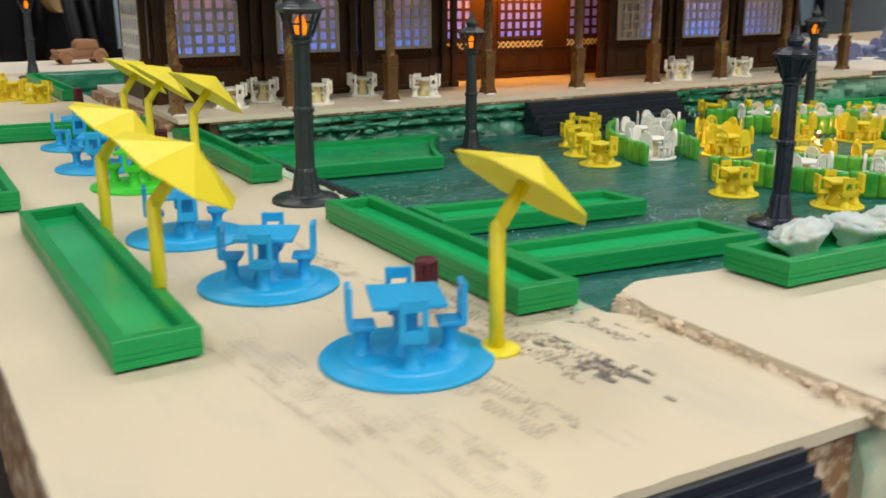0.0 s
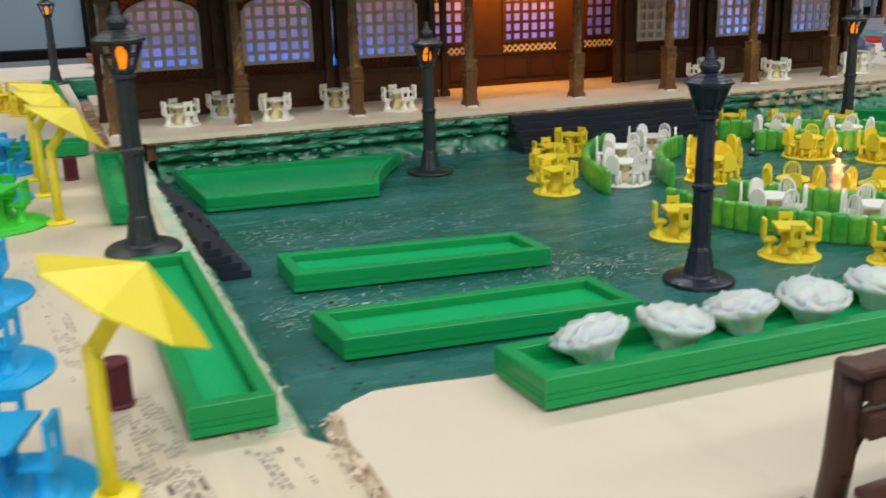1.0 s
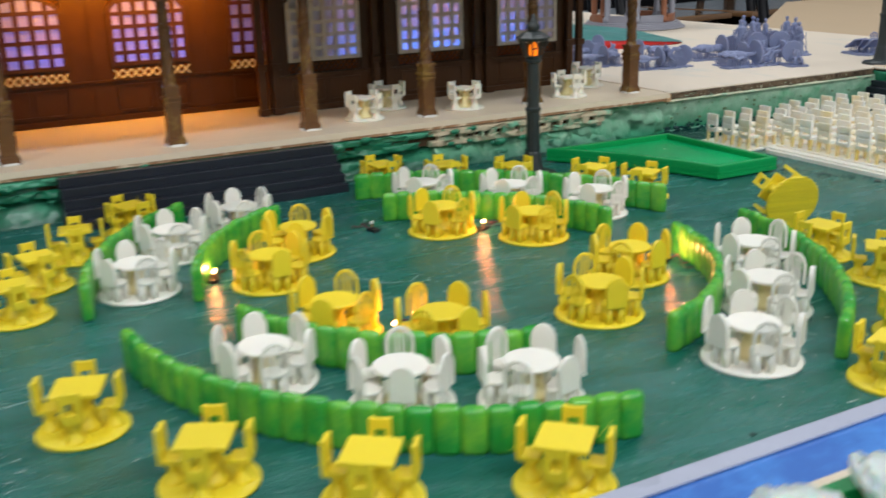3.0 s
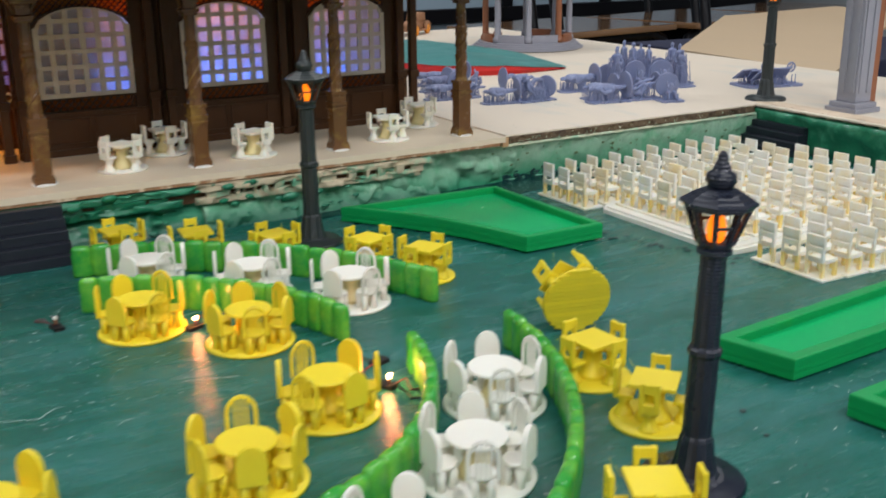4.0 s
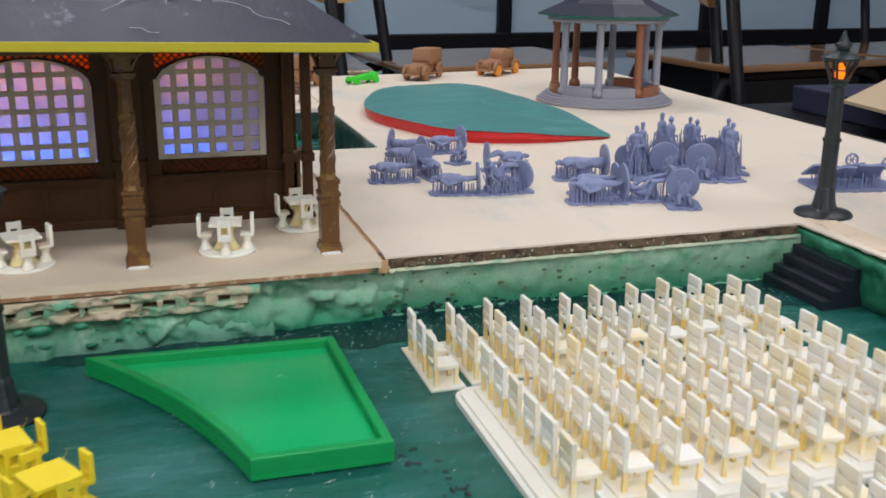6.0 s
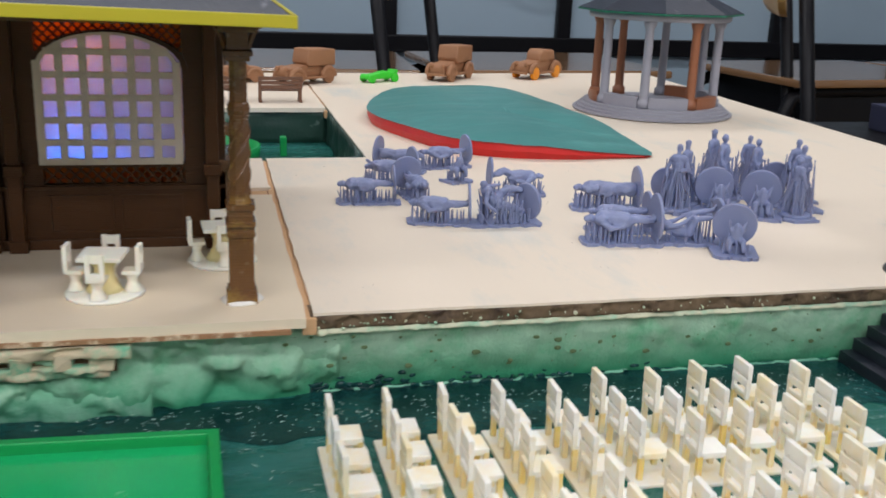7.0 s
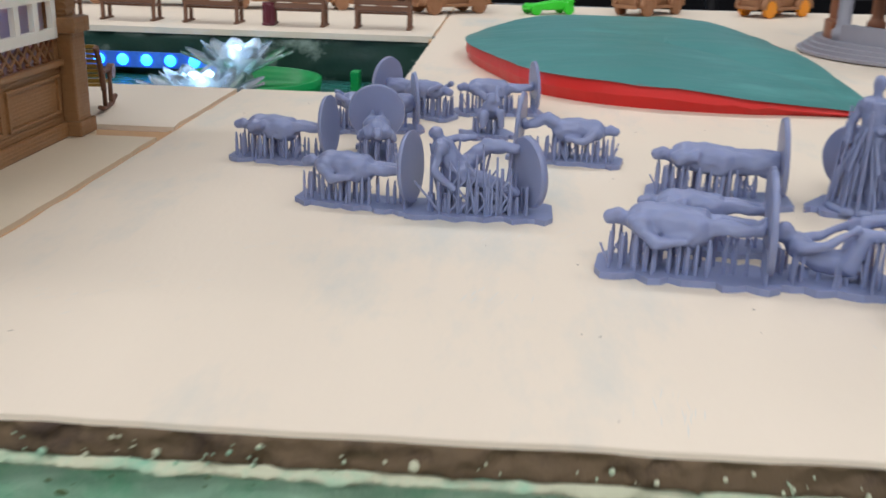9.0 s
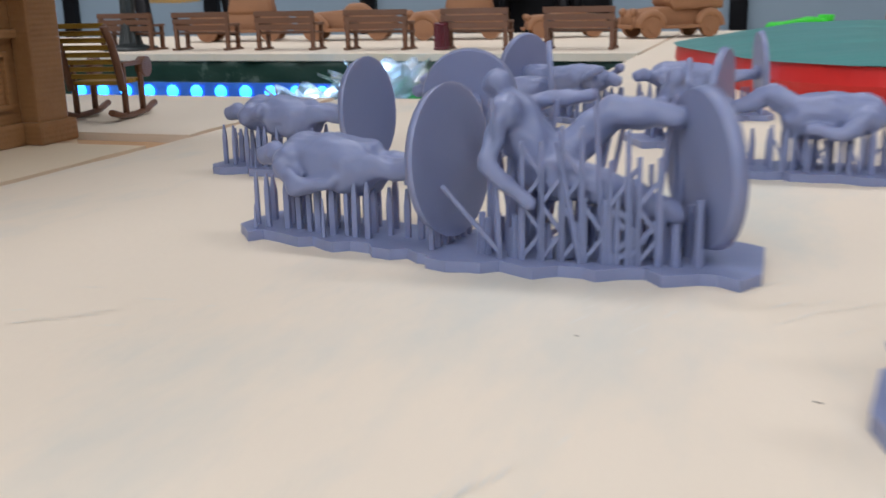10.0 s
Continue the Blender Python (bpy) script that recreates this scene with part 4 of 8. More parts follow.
for cx in (0.4185, 0.4915, 0.5655, 0.7875, 0.8595, 0.9315):
    bay_wall("wall_bay", cx - 0.0365, cx + 0.0365, WALL_Y, cx, 0.046, 0.0555, 0.0875, 0.0115, pavilion)
    window(pavilion, cx - 0.0006, WALL_Y - 0.0006, 0.0555, 0.0450, 0.0875, 0.0115, 6, 6, M_WINDOW)
# narrow pilasters and lit slits between the bays
for px in (0.382, 0.455, 0.528, 0.6025, 0.7505, 0.8235, 0.8955, 0.968):
    bm = bmesh.new()
    for dx in (-0.0043, 0.0043):
        box(bm, px + dx - 0.0022, px + dx + 0.0022, WALL_Y - 0.004, WALL_Y, RB, EAVE_Z - 0.003, 0.0005)
        box(bm, px + dx - 0.003, px + dx + 0.003, WALL_Y - 0.005, WALL_Y, RB, RB + 0.004, 0.0004)
        box(bm, px + dx - 0.003, px + dx + 0.003, WALL_Y - 0.005, WALL_Y, 0.052, 0.056, 0.0004)
    part("pilaster", bm, M_BROWN, pavilion, "brown moulded wall pilaster")

# recessed entrance with three windows
REC_Y = 0.928
for cx, w in ((0.6255, 0.040), (0.6925, 0.044), (0.7600, 0.040)):
    bay_wall("entrance_bay", cx - 0.0337, cx + 0.0337, REC_Y, cx, w, 0.0575, 0.087, 0.010, pavilion)
    window(pavilion, cx, REC_Y - 0.0006, 0.0575, w, 0.087, 0.010, 6 if w > 0.04 else 5, 6, M_BROWN)
bm = bmesh.new()
box(bm, 0.588, 0.592, WALL_Y + 0.004, REC_Y + 0.004, RB, EAVE_Z - 0.003)
part("return_wall", bm, M_BROWN, pavilion)
bm = bmesh.new(); box(bm, 0.790, 0.794, WALL_Y + 0.004, REC_Y + 0.004, RB, EAVE_Z - 0.003); part("return_wall", bm, M_BROWN, pavilion)
for cx, w in ((0.6255, 0.040), (0.6925, 0.044), (0.7600, 0.040)):
    bm = bmesh.new()
    for k in range(9):
        xa = cx - w / 2 + w * k / 9
        rod(bm, (xa, REC_Y - 0.001, 0.0505), (xa + w / 9, REC_Y - 0.001, 0.0555), 0.0006, 0.0006, 4)
        rod(bm, (xa, REC_Y - 0.001, 0.0555), (xa + w / 9, REC_Y - 0.001, 0.0505), 0.0006, 0.0006, 4)
    part("white_trellis", bm, M_WHITE, pavilion, "small white trellis under the entrance window")["kind"] = "stuff"

# side and back walls
bm = bmesh.new()
box(bm, 0.962, 0.9655, WALL_Y + 0.004, 0.905, RB, EAVE_Z - 0.003)
box(bm, 0.962, 0.9655, 0.962, 0.972, RB, EAVE_Z - 0.003)
box(bm, 0.962, 0.9655, 0.905, 0.962, RB, 0.045)
box(bm, 0.962, 0.9655, 0.905, 0.962, 0.100, EAVE_Z - 0.003)
box(bm, 0.9655, 0.967, 0.893, 0.972, RB, RB + 0.004, 0.0004)
box(bm, 0.9655, 0.967, 0.897, 0.968, 0.0445, 0.046, 0.0003)
for a, b in ((0.905, 0.932), (0.935, 0.962)):
    for y0, y1, z0, z1 in ((a, b, 0.0325, 0.0333), (a, b, 0.0415, 0.0423), (a, a + 0.0008, 0.0333, 0.0415), (b - 0.0008, b, 0.0333, 0.0415)):
        box(bm, 0.9655, 0.9662, y0, y1, z0, z1)
part("side_wall", bm, M_SIDE, pavilion, "brown panelled side wall, its lit tone in the colour")
bm = bmesh.new()
for k in range(13):
    ya = 0.905 + k * 0.0044
    rod(bm, (0.9645, ya, 0.046), (0.9645, min(0.962, ya + 0.006), 0.0515), 0.0005, 0.0005, 4)
    rod(bm, (0.9645, ya, 0.0515), (0.9645, min(0.962, ya + 0.006), 0.046), 0.0005, 0.0005, 4)
box(bm, 0.9640, 0.9660, 0.905, 0.962, 0.0515, 0.0525)
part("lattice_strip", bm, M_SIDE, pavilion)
bm = bmesh.new(); box(bm, 0.96505, 0.96645, 0.904, 0.963, 0.0515, 0.0541); sw = part("side_window", bm, M_WHITE, pavilion, "white side window lattice")
for k in range(7):
    ya = 0.905 + 0.057 * k / 6
    bm = bmesh.new(); box(bm, 0.9650, 0.9664, ya - 0.0012, ya + 0.0012, 0.0525, 0.099); part("window_bar", bm, M_WHITE, sw)
for k in range(1, 6):
    za = 0.0525 + 0.0093 * k
    bm = bmesh.new(); box(bm, 0.96505, 0.96645, 0.904, 0.963, za - 0.001, za + 0.0016); part("window_bar", bm, M_WHITE, sw)
bm = bmesh.new(); box(bm, 0.9630, 0.9635, 0.905, 0.962, 0.0525, 0.0995); part("pane", bm, M_FROST, sw)
for py in (0.896, 0.968):
    bm = bmesh.new()
    box(bm, 0.9655, 0.9695, py - 0.004, py + 0.004, RB, 0.053, 0.0005)
    box(bm, 0.9655, 0.9705, py - 0.005, py + 0.005, RB, RB + 0.004, 0.0005)
    box(bm, 0.9655, 0.9708, py - 0.005, py + 0.005, 0.0525, 0.0565, 0.0006)
    for k in range(26):
        z = 0.0575 + k * 0.0017
        rod(bm, (0.9672, py - 0.0028, z), (0.9672, py + 0.0028, z + 0.0016), 0.0012, 0.0012, 5)
    box(bm, 0.9655, 0.9675, py - 0.0028, py + 0.0028, 0.0565, 0.104)
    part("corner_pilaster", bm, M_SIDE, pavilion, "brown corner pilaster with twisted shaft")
bm = bmesh.new()
box(bm, 0.382, 0.385, WALL_Y + 0.004, 0.905, RB, EAVE_Z - 0.003)
box(bm, 0.382, 0.385, 0.905, 0.972, RB, 0.05)
box(bm, 0.382, 0.385, 0.962, 0.972, 0.05, EAVE_Z - 0.003)
part("side_wall", bm, M_BROWN, pavilion)
bm = bmesh.new(); box(bm, 0.38055, 0.38195, 0.904, 0.963, 0.0505, 0.0531); sw = part("side_window", bm, M_WHITE, pavilion, "white side window lattice")
for k in range(7):
    ya = 0.905 + 0.057 * k / 6
    bm = bmesh.new(); box(bm, 0.3806, 0.382, ya - 0.0012, ya + 0.0012, 0.05, 0.102); part("window_bar", bm, M_WHITE, sw)
for k in range(1, 6):
    za = 0.0515 + 0.0097 * k
    bm = bmesh.new(); box(bm, 0.38055, 0.38195, 0.904, 0.963, za - 0.001, za + 0.0016); part("window_bar", bm, M_WHITE, sw)
bm = bmesh.new(); box(bm, 0.3835, 0.384, 0.905, 0.962, 0.05, 0.107); part("pane", bm, M_FROST, sw)
bm = bmesh.new(); box(bm, 0.382, 0.9655, 0.972, 0.975, RB, EAVE_Z - 0.003); part("back_wall", bm, M_BROWN, pavilion)
M_INNER = mat("pale_inner_wall", (0.75, 0.7, 0.66), 0.8, 0.05, 60)
bm = bmesh.new(); box(bm, 0.386, 0.961, 0.9695, 0.9715, RB + 0.001, EAVE_Z - 0.004); part("inner_lining", bm, M_INNER, pavilion, "pale lining of the back wall")
bm = bmesh.new(); box(bm, 0.382, 0.966, WALL_Y, 0.975, EAVE_Z - 0.003, EAVE_Z - 0.001); part("ceiling_board", bm, M_INNER, pavilion)

# roof with eaves
bm = bmesh.new()
ex0, ex1, ey0, ey1, rz = 0.352, 0.984, 0.803, 1.02, 0.168
eave = [(ex0, ey0), (ex1, ey0), (ex1, ey1), (ex0, ey1)]
ridge = [(0.43, 0.905), (0.905, 0.905), (0.905, 0.93), (0.43, 0.93)]
lo = [bm.verts.new((x, y, EAVE_Z + 0.001)) for x, y in eave]
hi = [bm.verts.new((x, y, rz)) for x, y in ridge]
lo2 = [bm.verts.new((x, y, EAVE_Z - 0.0005)) for x, y in eave]
for i in range(4):
    j = (i + 1) % 4
    bm.faces.new((lo[i], lo[j], hi[j], hi[i]))
    bm.faces.new((lo2[i], lo2[j], lo[j], lo[i]))
bm.faces.new(hi)
bm.faces.new(lo2[::-1])
bmesh.ops.subdivide_edges(bm, edges=bm.edges, cuts=4, use_grid_fill=True)


def eave_lift(x):
    """The front eave bends down a little towards its free end."""
    return 0.0028 * max(0.0, min(1.0, (ex1 - x) / 0.15))


for v in bm.verts:
    if v.co.z > EAVE_Z + 0.003:
        v.co.z += 0.0007 * noise.noise(v.co * 70)
    v.co.z += eave_lift(v.co.x) * max(0.0, 1.0 - (v.co.y - ey0) / 0.09)
roof = part("roof", bm, M_ROOF, pavilion, "crinkled glossy grey sheet roof")
for name, a, b, m in (("fascia", (0.352, ey0), (0.838, ey0), M_FASCIA_G), ("fascia", (0.838, ey0), (ex1, ey0), M_FASCIA), ("fascia", (ex1, ey0), (ex1, ey1), M_FASCIA)):
    bm = bmesh.new()
    if a[1] == b[1]:
        box(bm, a[0], b[0] + (0.0012 if b[0] == ex1 else -0.0002), a[1] - 0.0014, a[1], EAVE_Z - 0.0019, EAVE_Z + 0.0014, 0.0003)
        for v in bm.verts:
            v.co.z += eave_lift(v.co.x)
    else:
        box(bm, a[0], a[0] + 0.0012, a[1] + 0.0002, b[1], EAVE_Z - 0.0022, EAVE_Z + 0.0014, 0.0003)
    part(name, bm, m, roof, "painted eave strip")
bm = bmesh.new()
rng_s = random.Random(77)
for k in range(34):
    # thin pale creases over the front slope
    x, u, an = rng_s.uniform(0.70, 0.965), rng_s.uniform(0.03, 0.6), rng_s.uniform(0, math.pi)
    pts = []
    for q in range(rng_s.randint(4, 12)):
        an += rng_s.gauss(0, 0.35)
        x, u = x + 0.0035 * math.cos(an), u + 0.030 * math.sin(an)
        if 0.01 < u < 0.9 and x < ex1 - 0.004 - 0.079 * u:
            z = EAVE_Z + 0.001 + (rz - EAVE_Z - 0.001) * u
            pts.append(Vector((x, ey0 + (0.905 - ey0) * u, z + 0.0009 + eave_lift(x) * max(0.0, 1.0 - 1.13 * u))))
    for p, q in zip(pts, pts[1:]):
        rod(bm, p, q, 0.00016, 0.00016, 4)
tagged(part("crease", bm, M_CREASE, roof, "thin pale creases in the roof sheet"), kind="stuff")

# front columns
def column_part(cx, cy):
    bm = bmesh.new()
    lathe(bm, [(0.0036, 0.056), (0.0031, 0.058), (0.0029, 0.082), (0.0034, 0.083), (0.0034, 0.0845), (0.0027, 0.0855), (0.0026, 0.097)], 8, cx, cy, math.pi / 8, False)
    col = part("column", bm, M_COLUMN, pavilion, "brown column with square moulded pedestal")
    bm = bmesh.new()
    steps_ = ((0.0045, RB, RB + 0.003), (0.0041, RB + 0.003, RB + 0.0042), (0.0036, RB + 0.0042, 0.0465), (0.0041, 0.0465, 0.048), (0.0038, 0.048, 0.0495), (0.0043, 0.0495, 0.051), (0.0036, 0.051, 0.0545), (0.0041, 0.0545, 0.0562))
    prof = []
    for h, z0, z1 in steps_:
        prof += [(h * 1.4142, z0 + 0.0001), (h * 1.4142, z1)]
    lathe(bm, prof, 4, cx, cy, math.pi / 4, False)
    part("pedestal", bm, M_COLUMN, col)
    for q in range(4):
        bm = bmesh.new()
        tube(bm, [(cx + 0.0028 * math.cos(a), cy + 0.0028 * math.sin(a), 0.0585 + 0.0235 * k / 14) for k, a in enumerate([math.pi / 2 * q + 0.42 * k for k in range(15)])], 0.00055, 5)
        part("spiral_band", bm, M_COLUMN, col)
    bm = bmesh.new()
    for h, z0, z1 in ((0.0034, 0.097, 0.0985), (0.0042, 0.0985, 0.1), (0.0030, 0.1, 0.105), (0.0052, 0.105, EAVE_Z - 0.0012)):
        box(bm, cx - h, cx + h, cy - h, cy + h, z0, z1, 0.0003)
    for sx in (-1, 1):
        for k in range(5):
            a = k / 5 * math.pi / 2
            b = (k + 1) / 5 * math.pi / 2
            rod(bm, (cx + sx * (0.003 + 0.007 * (1 - math.cos(a))), cy, 0.0985 + 0.0095 * math.sin(a)), (cx + sx * (0.003 + 0.007 * (1 - math.cos(b))), cy, 0.0985 + 0.0095 * math.sin(b)), 0.0008, 0.0008, 5)
    part("capital", bm, M_COLUMN, col)
    bm = bmesh.new()
    lathe(bm, [(0.0062, RB), (0.0064, RB + 0.0006), (0.0050, RB + 0.0011)], 12, cx, cy)
    for v in bm.verts:
        w = noise.noise_vector(v.co * 300)
        v.co.x += w.x * 0.0012
        v.co.y += w.y * 0.0012
    part("glue_blob", bm, M_GLUE, col, "smear of white glue")


COLS = (0.381, 0.4535, 0.5245, 0.601, 0.6795, 0.7525, 0.8240, 0.8965, 0.971)
for cx in COLS:
    column_part(cx, 0.832)
bm = bmesh.new(); box(bm, 0.36, 0.978, 0.8295, 0.8345, EAVE_Z - 0.0035, EAVE_Z - 0.0008, 0.0004); part("beam", bm, M_COLUMN, pavilion)

# lamps inside the pavilion: blue strips on the floor, amber ones under the ceiling
for x0, x1, pw in ((0.39, 0.584, 0.118), (0.798, 0.932, 0.145)):
    area_lamp("blue_strip_lamp", (x0 + x1) / 2, 0.9060, 0.0540, x1 - x0, 0.006, pw * 0.46, (0.04, 0.24, 1.0), -118)
    area_lamp("lilac_strip_lamp", (x0 + x1) / 2, 0.955, 0.075, x1 - x0, 0.02, pw * 0.26, (0.44, 0.46, 1.0), -90)
    area_lamp("amber_strip_lamp", (x0 + x1) / 2, 0.913, EAVE_Z - 0.007, x1 - x0, 0.006, pw * 0.24, (1.0, 0.33, 0.03), -72)
area_lamp("entrance_blue_lamp", MID, 0.955, 0.06, 0.13, 0.03, 0.074, (0.22, 0.24, 1.0), -90)
area_lamp("entrance_amber_lamp", MID, 0.9060, EAVE_Z - 0.008, 0.12, 0.02, 0.115, (1.0, 0.38, 0.02), 30)


# ---- things of the pool and its banks ----
def tray(poly, z, h, rim, depth, label, name="planter_tray", group="planter trays"):
    """A shallow planter: a raised rim round a sunken floor."""
    cx, cy = sum(p[0] for p in poly) / len(poly), sum(p[1] for p in poly) / len(poly)
    poly = [(x - cx, y - cy) for x, y in poly]
    area = sum(poly[i - 1][0] * poly[i][1] - poly[i][0] * poly[i - 1][1] for i in range(len(poly)))
    if area < 0:
        poly = poly[::-1]
    inner = inset(poly, rim)
    t = thing(name, label, "planter", group, pose(cx, cy, z))
    bm = bmesh.new()
    n = len(poly)
    rings = [[bm.verts.new((x, y, zz)) for x, y in pl] for pl, zz in ((inset(poly, 0.0022), 0.0), (inset(poly, 0.0022), 0.0009), (poly, 0.0010), (poly, h * 0.36), (inset(poly, 0.00022), h * 0.37), (inset(poly, 0.00022), h * 0.40), (poly, h * 0.41), (poly, h * 0.54), (inset(poly, 0.00016), h * 0.55), (inset(poly, 0.00016), h * 0.57), (poly, h * 0.58), (poly, h - 0.0003), (inset(poly, 0.0003), h), (inset(poly, rim - 0.0003), h), (inner, h - 0.0003), (inner, h - depth))]
    for a, b in zip(rings, rings[1:]):
        for i in range(n):
            bm.faces.new((a[i], a[(i + 1) % n], b[(i + 1) % n], b[i]))
    bm.faces.new(rings[0][::-1])
    bm.faces.new(rings[-1])
    part("rim", bm, M_TRAY, t)
    bm = bmesh.new()
    prism(bm, inset(inner, 0.0002), h - depth + 0.0001, h - depth + 0.0005)
    part("floor_panel", bm, M_TRAY_FLOOR, t, "smooth green planter floor")
    return t


C_ARC = (0.711, 0.640)


def arc_pts(a, b, n):
    """Points on a circle round the middle of the seating, from a to b, both left out."""
    ra, rb = math.hypot(a[0] - C_ARC[0], a[1] - C_ARC[1]), math.hypot(b[0] - C_ARC[0], b[1] - C_ARC[1])
    ta, tb = math.atan2(a[1] - C_ARC[1], a[0] - C_ARC[0]), math.atan2(b[1] - C_ARC[1], b[0] - C_ARC[0])
    return [(C_ARC[0] + (ra + (rb - ra) * k / n) * math.cos(ta + (tb - ta) * k / n), C_ARC[1] + (ra + (rb - ra) * k / n) * math.sin(ta + (tb - ta) * k / n)) for k in range(1, n)]


GREEN_TRAY = "long bright green printed planter tray, empty, on the pool floor"
tray([(0.4195, 0.5105), (0.5185, 0.5015), (0.5165, 0.5325), (0.4170, 0.5395)], 0, 0.0078, 0.0042, 0.0035, GREEN_TRAY)
tray([(0.4215, 0.5810), (0.5210, 0.5700), (0.5195, 0.5985), (0.4220, 0.6120)], 0, 0.0078, 0.0042, 0.0035, GREEN_TRAY)
tray([(0.9175, 0.5515), (1.0190, 0.5555), (1.0170, 0.5855), (0.9105, 0.5775)], 0, 0.0078, 0.0042, 0.0035, GREEN_TRAY)
tray([(0.9170, 0.4990), (1.0190, 0.5020), (1.0170, 0.5330), (0.9120, 0.5280)], 0, 0.0078, 0.0042, 0.0035, GREEN_TRAY)
a, b = (0.877, 0.788), (0.9235, 0.700)
tray([a] + arc_pts(a, b, 10) + [b, (0.9645, 0.700), (0.963, 0.785)], 0, 0.0078, 0.0030, 0.0035, "wide bright green planter tray with a concave side")
a, b = (0.4995, 0.717), (0.5385, 0.792)
tray([(0.4125, 0.7235), a] + arc_pts(a, b, 10) + [b, (0.408, 0.806)], 0, 0.0078, 0.0030, 0.0035, "wide bright green planter tray with a concave side")
ON_LEFT = "long bright green planter tray, empty, on the cream board"
tray([(0.3655, 0.4430), (0.3850, 0.4425), (0.3845, 0.5700), (0.3650, 0.5705)], LB, 0.0082, 0.0036, 0.004, ON_LEFT)
tray([(0.3640, 0.6510), (0.3785, 0.6505), (0.3800, 0.7860), (0.3655, 0.7865)], LB, 0.0082, 0.0030, 0.004, ON_LEFT)
tray([(0.2640, 0.4555), (0.2852, 0.4570), (0.2865, 0.6130), (0.2640, 0.6090)], LB, 0.0082, 0.0036, 0.004, ON_LEFT)
tray([(0.2465, 0.6455), (0.2690, 0.6465), (0.2700, 0.8000), (0.2475, 0.8000)], LB, 0.0082, 0.0036, 0.004, ON_LEFT)
tray([(0.1600, 0.8420), (0.3640, 0.8260), (0.3655, 0.8460), (0.1610, 0.8620)], LB, 0.0082, 0.0036, 0.004, ON_LEFT)
tray([(0.3470, 1.0300), (0.3610, 1.0290), (0.3560, 1.2000), (0.3440, 1.2000)], LB, 0.0082, 0.0030, 0.004, ON_LEFT)
for bed in ([(0.4388, 0.4178), (0.5565, 0.4165), (0.5570, 0.4395), (0.4372, 0.4410)], [(0.5978, 0.4130), (0.7155, 0.4120), (0.7160, 0.4355), (0.5978, 0.4350)]):
    tray(bed, FB, 0.0082, 0.0040, 0.0045, "long green planter tray holding frosted flowers")


def flower():
    """A ruffled open cup: scalloped petals flare out from a narrow foot round a rounded crown."""
    t = thing("frosted_flower", "scalloped frosted translucent printed flower cup in a green tray", "flower", "frosted flowers")

    def ruffle(profile, folds, seed):
        bm = bmesh.new()
        rings = []
        n = 84
        for k, (r, z, amp) in enumerate(profile):
            ring = []
            for i in range(n):
                a = 2 * math.pi * i / n
                w = 0.75 * amp * (math.sqrt(abs(math.cos(folds * a / 2 + 0.25 * k + seed))) - 0.6)
                q = noise.noise(Vector((math.cos(a) * r * 460, math.sin(a) * r * 460, z * 460 + seed)))
                rr = r * (1 + w) + 0.0011 * q
                ring.append(bm.verts.new((rr * math.cos(a), rr * math.sin(a), z + 0.0040 * w * (z > 0.003) + 0.0011 * q * (z > 0.004))))
            rings.append(ring)
        for p, q in zip(rings, rings[1:]):
            for i in range(n):
                f = bm.faces.new((p[i], p[(i + 1) % n], q[(i + 1) % n], q[i]))
                f.smooth = True
        bm.faces.new(rings[0][::-1])
        bm.faces.new(rings[-1])
        return bm

    part("cup", ruffle(((0.0028, 0.0, 0), (0.0038, 0.0006, 0.02), (0.0043, 0.0020, 0.05), (0.0054, 0.0036, 0.08), (0.0070, 0.0052, 0.12), (0.0084, 0.0064, 0.10), (0.0092, 0.0074, 0.11), (0.0092, 0.0081, 0.11), (0.0085, 0.0087, 0.08), (0.0060, 0.0086, 0.05), (0.0010, 0.0086, 0)), 13, 1.0), M_FLOWER, t)
    part("petals", ruffle(((0.0076, 0.0078, 0.05), (0.0080, 0.0086, 0.06), (0.0072, 0.0094, 0.06), (0.0058, 0.0100, 0.07), (0.0044, 0.0105, 0.07), (0.0030, 0.0108, 0.06), (0.0016, 0.0110, 0.04), (0.0004, 0.0110, 0)), 9, 2.0), M_FLOWER, t, "ruffled crown of rounded petals")
    return t


fl = flower()
spots = [(0.4592, 0.4300), (0.4795, 0.4300), (0.5015, 0.4302), (0.5225, 0.4300), (0.5450, 0.4302), (0.6180, 0.4262), (0.6390, 0.4260), (0.6600, 0.4260), (0.6810, 0.4258), (0.7020, 0.4258)]
rng = random.Random(21)
for k, (x, y) in enumerate(spots):
    m = pose(x, y, FB + 0.0038, rng.uniform(-6, 14) if k else 16, rng.uniform(-8, 8), rng.uniform(0, 360))
    if k == 0:
        fl.matrix_basis = m
    else:
        copy_thing(fl, m)


# table sets
def chair_parts(t, kind, m, material, legs=True):
    """A printed chair: seat as the part, its back and legs under it. It faces +y."""
    s, bk, lg = kind
    o = share("chair", s, t, m)
    share("chair_back", bk, o, Matrix())
    if legs:
        for x, y in ((-1, -1), (1, -1), (-1, 1), (1, 1)):
            share("chair_leg", lg, o, pose(x * 0.0020, y * 0.0018, 0))
    else:
        share("chair_foot", lg, o, Matrix())
    return o


